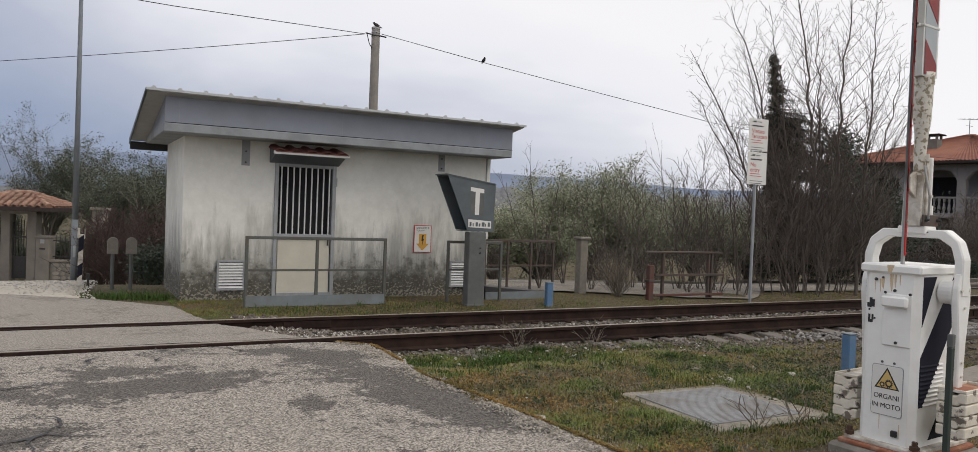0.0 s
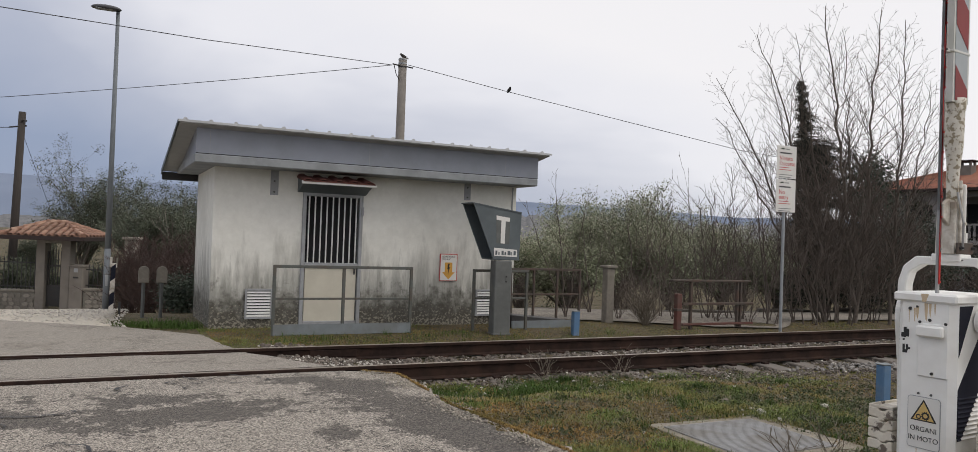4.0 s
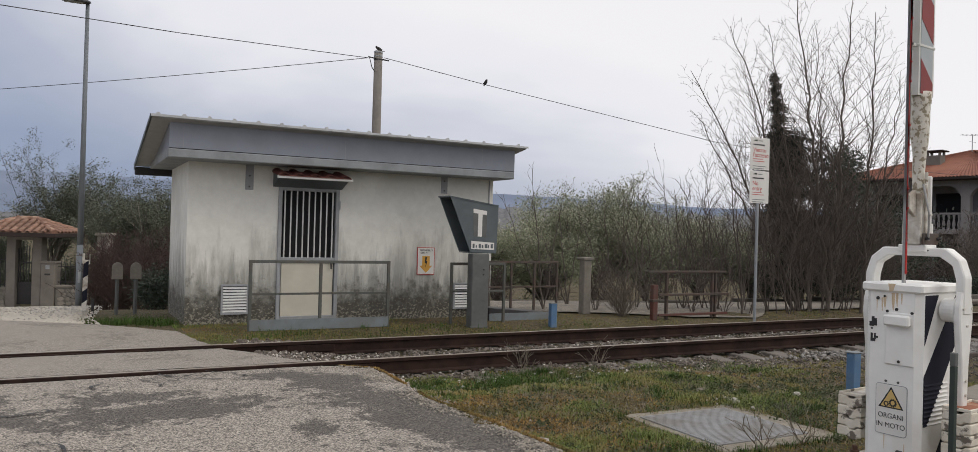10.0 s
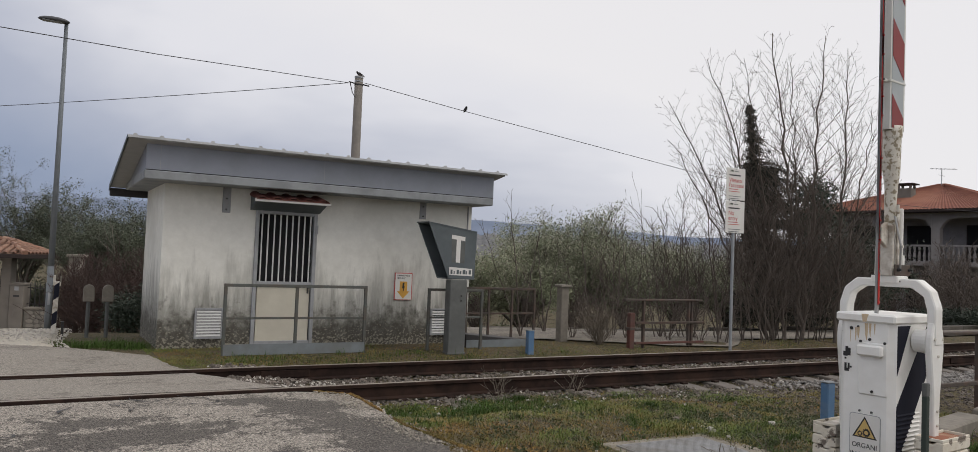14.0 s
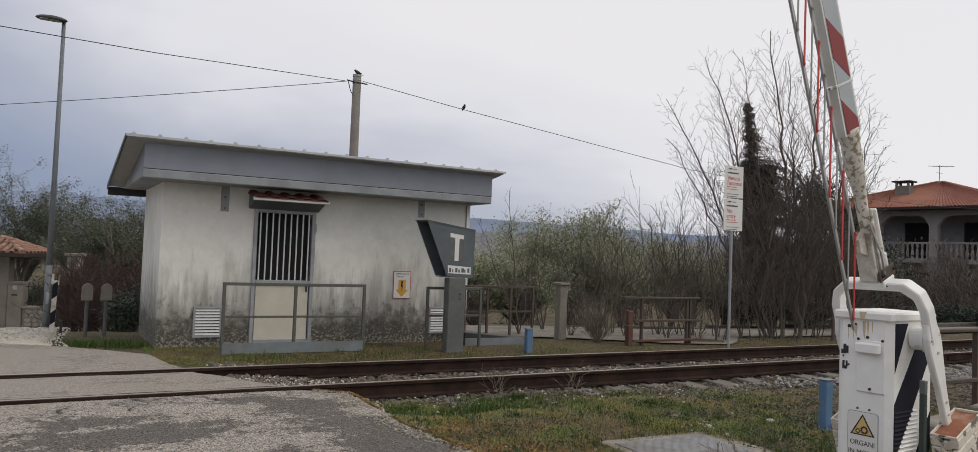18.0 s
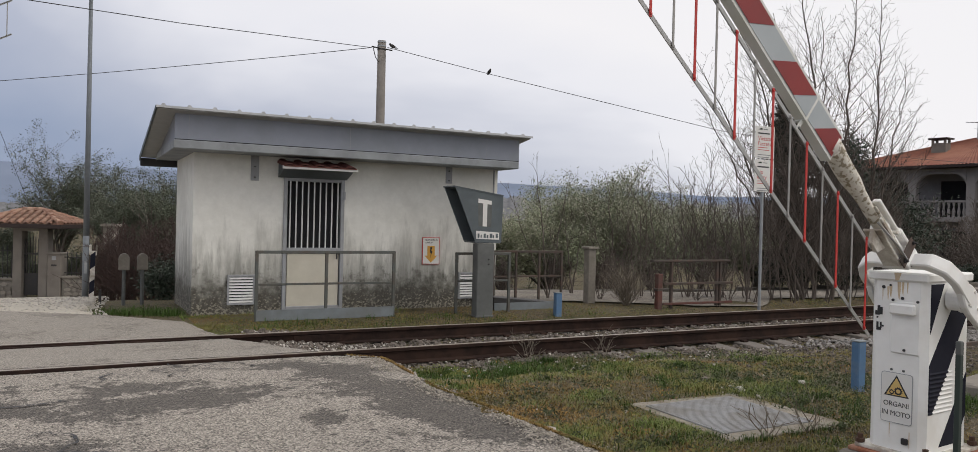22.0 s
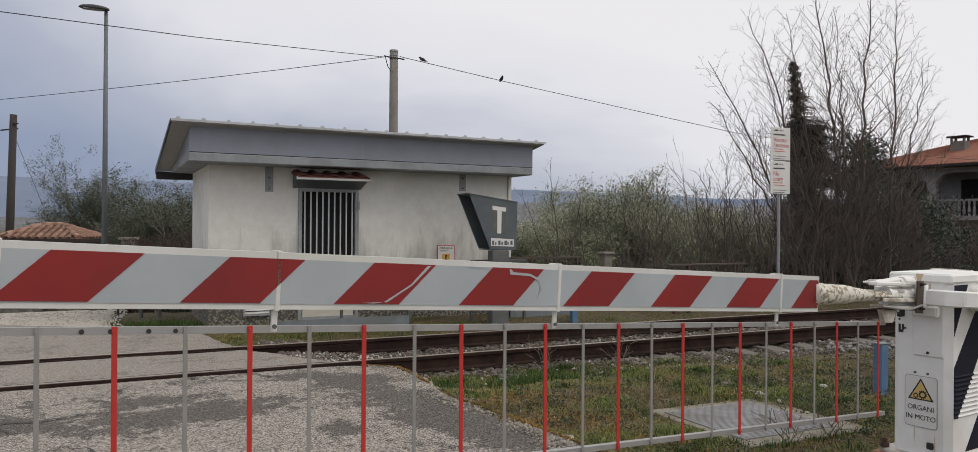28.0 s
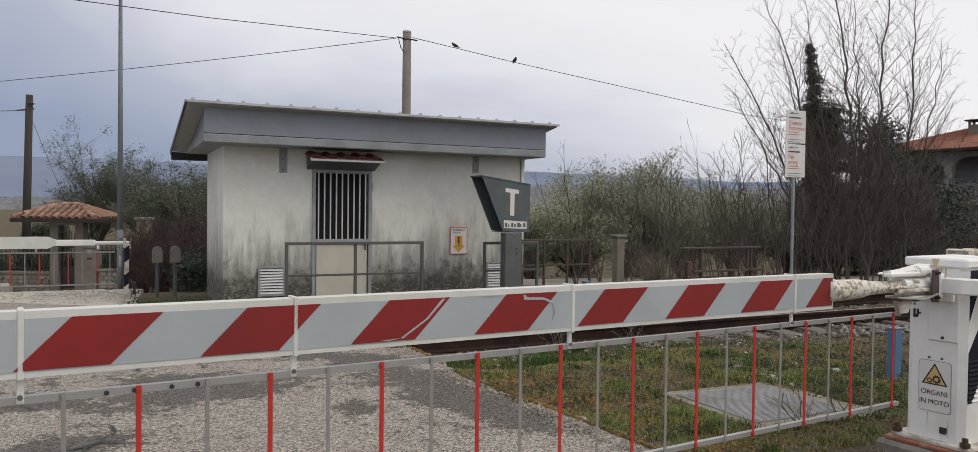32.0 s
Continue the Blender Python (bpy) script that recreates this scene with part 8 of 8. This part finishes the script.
# ---- the house across the lane ----
def build_house():
    A, B = Vector((45.28, 21.67)), Vector((44.04, 30.38))
    d = (B - A).normalized()
    yaw = math.degrees(math.atan2(d.y, d.x))
    g = -0.75
    t = thing("house", pose(A.x, A.y, g, 0, 0, yaw), "two-storey house with an arched loggia and red hip roof", "house")
    # local: +X along the front to the far end, +Y away from the front is negative: the front looks to +Y
    L, Dp, E = 12.3, 11.7, 5.96
    ov = 0.9
    X0, X1, Y1, Y0 = ov, L, -ov, -Dp
    floor2 = 3.05
    part("rear_wall", boxes((X0, X1, Y0, Y0 + 0.3, -0.3, E)), M_HOUSE, t)
    part("inner_wall", boxes((X0 + 0.3, X1, Y1 - 2.4, Y1 - 2.1, -0.3, E)), M_HOUSEBACK, t, "loggia wall in shade")
    part("end_wall", boxes((X1 - 0.3, X1, Y0 + 0.3, Y1 - 2.4, -0.3, E)), M_HOUSE, t)
    part("side_wall", boxes((X0, X0 + 0.3, Y0 + 0.3, Y1 - 2.4, -0.3, E)), M_HOUSE, t)
    part("balcony_slab", boxes((X0, X1, Y1 - 2.1, Y1, floor2 - 0.25, floor2)), M_HOUSE, t, "balcony slab")
    cols = [(X0, 0.55), (X0 + 3.6, 0.5), (X0 + 6.9, 0.5), (X1 - 0.4, 0.5)]
    for x, w in cols:
        part("column", boxes((x, x + w, Y1 - 0.4, Y1, -0.3, floor2 - 0.25), (x, x + w, Y1 - 0.4, Y1, floor2, E), bev=0.02), M_HOUSE, t, "plaster loggia column")
    for (xa, wa), (xb, wb) in zip(cols, cols[1:]):
        a, b = xa + wa, xb
        pts = [(a, E), (a, E - 0.95)]
        for i in range(25):
            s = i / 24
            xx = a + (b - a) * s
            pts.append((xx, E - 0.95 + 0.62 * (1 - abs(2 * s - 1) ** 5.5)))
        pts += [(b, E - 0.95), (b, E)]
        bm = bmesh.new()
        prism(bm, pts[0:1] + pts[2:-2] + pts[-1:], "y", Y1 - 0.4, Y1)
        part("arch", bm, M_HOUSE, t, "flat plaster arch")
        part("hand_rail", boxes((a, b, Y1 - 0.26, Y1 - 0.06, floor2 + 0.88, floor2 + 1.0), bev=0.01), M_HOUSE, t)
        n = int((b - a) / 0.26)
        prof = [(0.09, 0.0), (0.06, 0.08), (0.10, 0.3), (0.05, 0.62), (0.08, 0.8), (0.08, 0.88)]
        bm = bmesh.new()
        for (r0, z0), (r1, z1) in zip(prof, prof[1:]):
            tube(bm, (0, 0, z0), (0, 0, z1), r0, r1, seg=6, cap=False)
        first = part("baluster", bm, M_HOUSE, t, m=pose(a + 0.13, Y1 - 0.16, floor2), smooth=True)
        for i in range(1, n):
            ob = new("baluster", first.data)
            ob.parent = t
            ob.matrix_basis = pose(a + 0.13 + (b - a - 0.26) * i / (n - 1), Y1 - 0.16, floor2)
        for z0, z1 in ((floor2 + 0.05, floor2 + 2.2), (0.1, 2.2)):
            cx = (a + b) / 2
            win = part("window", boxes((cx - 0.8, cx + 0.8, Y1 - 2.095, Y1 - 2.05, z0, z1)), M_DARK, t, "dark window in the loggia")
            part("window_frame", boxes((cx - 0.86, cx - 0.8, Y1 - 2.097, Y1 - 2.03, z0, z1 + 0.06), (cx + 0.8, cx + 0.86, Y1 - 2.097, Y1 - 2.03, z0, z1 + 0.06), (cx - 0.8, cx + 0.8, Y1 - 2.097, Y1 - 2.03, z1, z1 + 0.06)), M_EAVE, win)
    # side openings towards the lane
    for i, y in enumerate((-4.1, -6.4, -9.0)):
        for z0 in (0.4, floor2 + 0.5):
            win = part("window", boxes((X0 - 0.03, X0 - 0.003, y - 0.55, y + 0.55, z0, z0 + 1.6)), M_DARK, t, "dark window on the side wall")
            part("window_frame", boxes((X0 - 0.06, X0 - 0.004, y - 0.63, y - 0.55, z0 - 0.08, z0 + 1.68), (X0 - 0.06, X0 - 0.004, y + 0.55, y + 0.63, z0 - 0.08, z0 + 1.68)), M_HOUSE, win)
    part("side_balcony", boxes((X0 - 0.9, X0 - 0.002, Y0, Y1, floor2 - 0.25, floor2)), M_HOUSE, t)
    part("side_parapet", boxes((X0 - 0.9, X0 - 0.78, Y0, Y1, floor2, floor2 + 0.85)), M_HOUSE, t)
    for y in (-2.0, -4.9, -7.8):
        part("side_column", boxes((X0 - 0.9, X0 - 0.6, y - 0.15, y + 0.15, -0.3, floor2 - 0.25), (X0 - 0.9, X0 - 0.6, y - 0.15, y + 0.15, floor2 + 0.85, E)), M_HOUSE, t)
    # hip roof with rows of tiles
    z1 = E + 2.2
    lx0, lx1, ly0, ly1 = -0.1, L + 0.9, -Dp - 0.9, 0.0
    part("eave_board", boxes((lx0, lx1, ly0, ly1, E - 0.02, E + 0.13), bev=0.02), M_EAVE, t, "dark brown eave")
    my = (ly0 + ly1) / 2
    corners = [Vector((lx0, ly0, E + 0.13)), Vector((lx1, ly0, E + 0.13)), Vector((lx1, ly1, E + 0.13)), Vector((lx0, ly1, E + 0.13))]
    rA, rB = Vector(((lx0 + lx1) / 2 - 0.2, my, z1)), Vector(((lx0 + lx1) / 2 + 0.2, my, z1))
    slopes = [(corners[2], corners[3], rA, rB), (corners[3], corners[0], rA, rA), (corners[0], corners[1], rB, rA), (corners[1], corners[2], rB, rB)]
    for a, b, tb, ta in slopes:
        # each slope is a field of ribbed tile columns running from eave to ridge
        v, f = [], []
        n = int((b - a).length / 0.2)
        rows = 22
        nrm = (b - a).cross(tb - a).normalized()
        if nrm.z < 0:
            nrm = -nrm
        for r in range(rows + 1):
            s = r / rows
            p, q = a.lerp(ta, s), b.lerp(tb, s)
            for i in range(2 * n + 1):
                w = p.lerp(q, i / (2 * n))
                v.append(w + nrm * (0.05 if i % 2 else 0.0) * (1 - s * 0.2))
            if r < rows:
                s2 = (r + 0.96) / rows
                p, q = a.lerp(ta, s2), b.lerp(tb, s2)
                for i in range(2 * n + 1):
                    w = p.lerp(q, i / (2 * n))
                    v.append(w + nrm * ((0.05 if i % 2 else 0.0) + 0.035) * (1 - s * 0.2))
        wdt = 2 * n + 1
        for r in range(2 * rows):
            for i in range(wdt - 1):
                f.append((r * wdt + i, r * wdt + i + 1, (r + 1) * wdt + i + 1, (r + 1) * wdt + i))
        mesh_of("roof_slope", v, f, M_REDTILE, t)
    for a, b in ((corners[0], rA), (corners[3], rA), (corners[1], rB), (corners[2], rB), (rA, rB)):
        if (b - a).length > 0.1:
            part("ridge_tiles", tubes((a, b, 0.11), seg=8), M_REDTILE, t)
    cx, cy = 7.5, -3.3
    ch = part("chimney", boxes((cx - 0.42, cx + 0.42, cy - 0.35, cy + 0.35, E + 0.5, E + 1.75), bev=0.02), M_PLASTER, t, "plaster chimney")
    part("chimney_cap", boxes((cx - 0.6, cx + 0.6, cy - 0.5, cy + 0.5, E + 1.98, E + 2.07), bev=0.03), M_EAVE, ch, "dark chimney cap")
    for sx in (-1, 1):
        for sy in (-1, 1):
            part("cap_leg", boxes((cx + sx * 0.36 - 0.06, cx + sx * 0.36 + 0.06, cy + sy * 0.28 - 0.06, cy + sy * 0.28 + 0.06, E + 1.75, E + 1.98)), M_PLASTER, ch)
    ax, ay = 6.5, -6.0
    an = part("aerial", tubes(((ax, ay, E + 1.7), (ax, ay, E + 3.3), 0.025), ((ax - 0.9, ay, E + 3.15), (ax + 0.7, ay, E + 3.3), 0.018), seg=5), M_GALV, t, "television aerial")
    part("aerial_rods", tubes(*[((ax - 0.8 + 0.25 * i, ay - 0.35, E + 3.17 + 0.02 * i), (ax - 0.8 + 0.25 * i, ay + 0.35, E + 3.17 + 0.02 * i), 0.01) for i in range(6)], ((ax, ay - 0.5, E + 2.8), (ax, ay + 0.5, E + 2.8), 0.012), seg=4), M_GALV, an)


def build_far():
    def ridge(name, r, h0, seed, lo, hi, material, label, amp):
        v, f = [], []
        n = 1600 if r < 1000 else 260
        for i in range(n + 1):
            a = radians(lo + (hi - lo) * i / n)
            hh = h0(math.degrees(a)) * (1 + amp * nz(i * 0.11, seed) + amp * 0.5 * nz(i * 0.43, seed + 3) + amp * 0.25 * nz(i * 1.3, seed + 5)) + (1.3 * nz(i * 0.7, 2.2) if r < 1000 else 0.0)
            for k, (rr, zz) in enumerate(((r * 0.82, -12), (r * 0.9, hh * 0.55), (r, hh), (r * 1.15, hh * 0.8))):
                v.append((rr * math.cos(a), rr * math.sin(a), zz))
        for i in range(n):
            for k in range(3):
                f.append((4 * i + k, 4 * i + 4 + k, 4 * i + 5 + k, 4 * i + k + 1))
        ob = mesh_of(name, v, f, material, smooth=True)
        tagged(ob, label, "hills", kind="structure")

    # far hills wear the haze-blue material; no air haze is rendered
    ridge("backdrop_hills", 3400, lambda a: lerp_table([(-40, 110), (20, 120), (45, 128), (60, 165), (75, 170), (95, 178), (140, 150), (200, 120)], a), 3, -60, 200, M_HILL, "wooded hills on the horizon with haze in their blue-grey colour", 0.10)
    ridge("backdrop_woods", 420, lambda a: lerp_table([(-60, 9), (30, 12), (45, 13.5), (52, 12), (60, 14.5), (68, 11), (80, 6), (95, 4.5), (200, 6)], a), 8, -60, 200, M_FARWOOD, "grey bare woods in the middle distance", 0.18)
    # a low field wall and parapet along the lane
    lw = thing("lane_wall", pose(0, 0, 0), "low dark parapet along the far side of the lane", "wall")
    n = 14
    for i in range(n):
        xa = 7.5 + 2.2 * i
        xb = xa + 2.2
        ya, yb = max(26.4 - 0.466 * xa, 14.8) + 0.2, max(26.4 - 0.466 * xb, 14.8) + 0.2
        d = Vector((xb - xa, yb - ya))
        part("kerb_block", boxes((0, d.length - 0.02, -0.12, 0.12, -0.3, 0.16), bev=0.015), M_BALLAST, lw, m=pose(xa, ya, ground_z(xa, ya), 0, 0, math.degrees(math.atan2(d.y, d.x))))


build_track()
build_ballast()
build_hut()
build_railings()
build_phone()
build_posts()
build_lamp()
build_small_posts()
build_poles()
build_gate()
build_house()
build_far()
build_plants()
build_grass()
build_cracks()


def motions():
    move_barrier(NEAR_BARRIER, NEAR_ANGLES)
    move_barrier(FAR_BARRIER, FAR_ANGLES)
    top = pose(7.84, 21.98, 6.745, 0, 0, 180)
    rows = [(0, top), (20.2, top)]
    for t, x, turn in ((20.7, 8.02, 178), (21.5, 8.05, 176), (23, 8.17, 178), (25.5, 8.40, 178), (27.6, 8.59, 178), (28, 8.63, 176), (29, 8.83, 178), (30, 8.97, 178), (31, 9.12, 178), (32, 9.24, 178)):
        p = wire_at(x)
        rows.append((t, pose(p.x, p.y, p.z + 0.012, 0, 0, turn)))
    walk(BIRD_WALKING, rows)


motions()
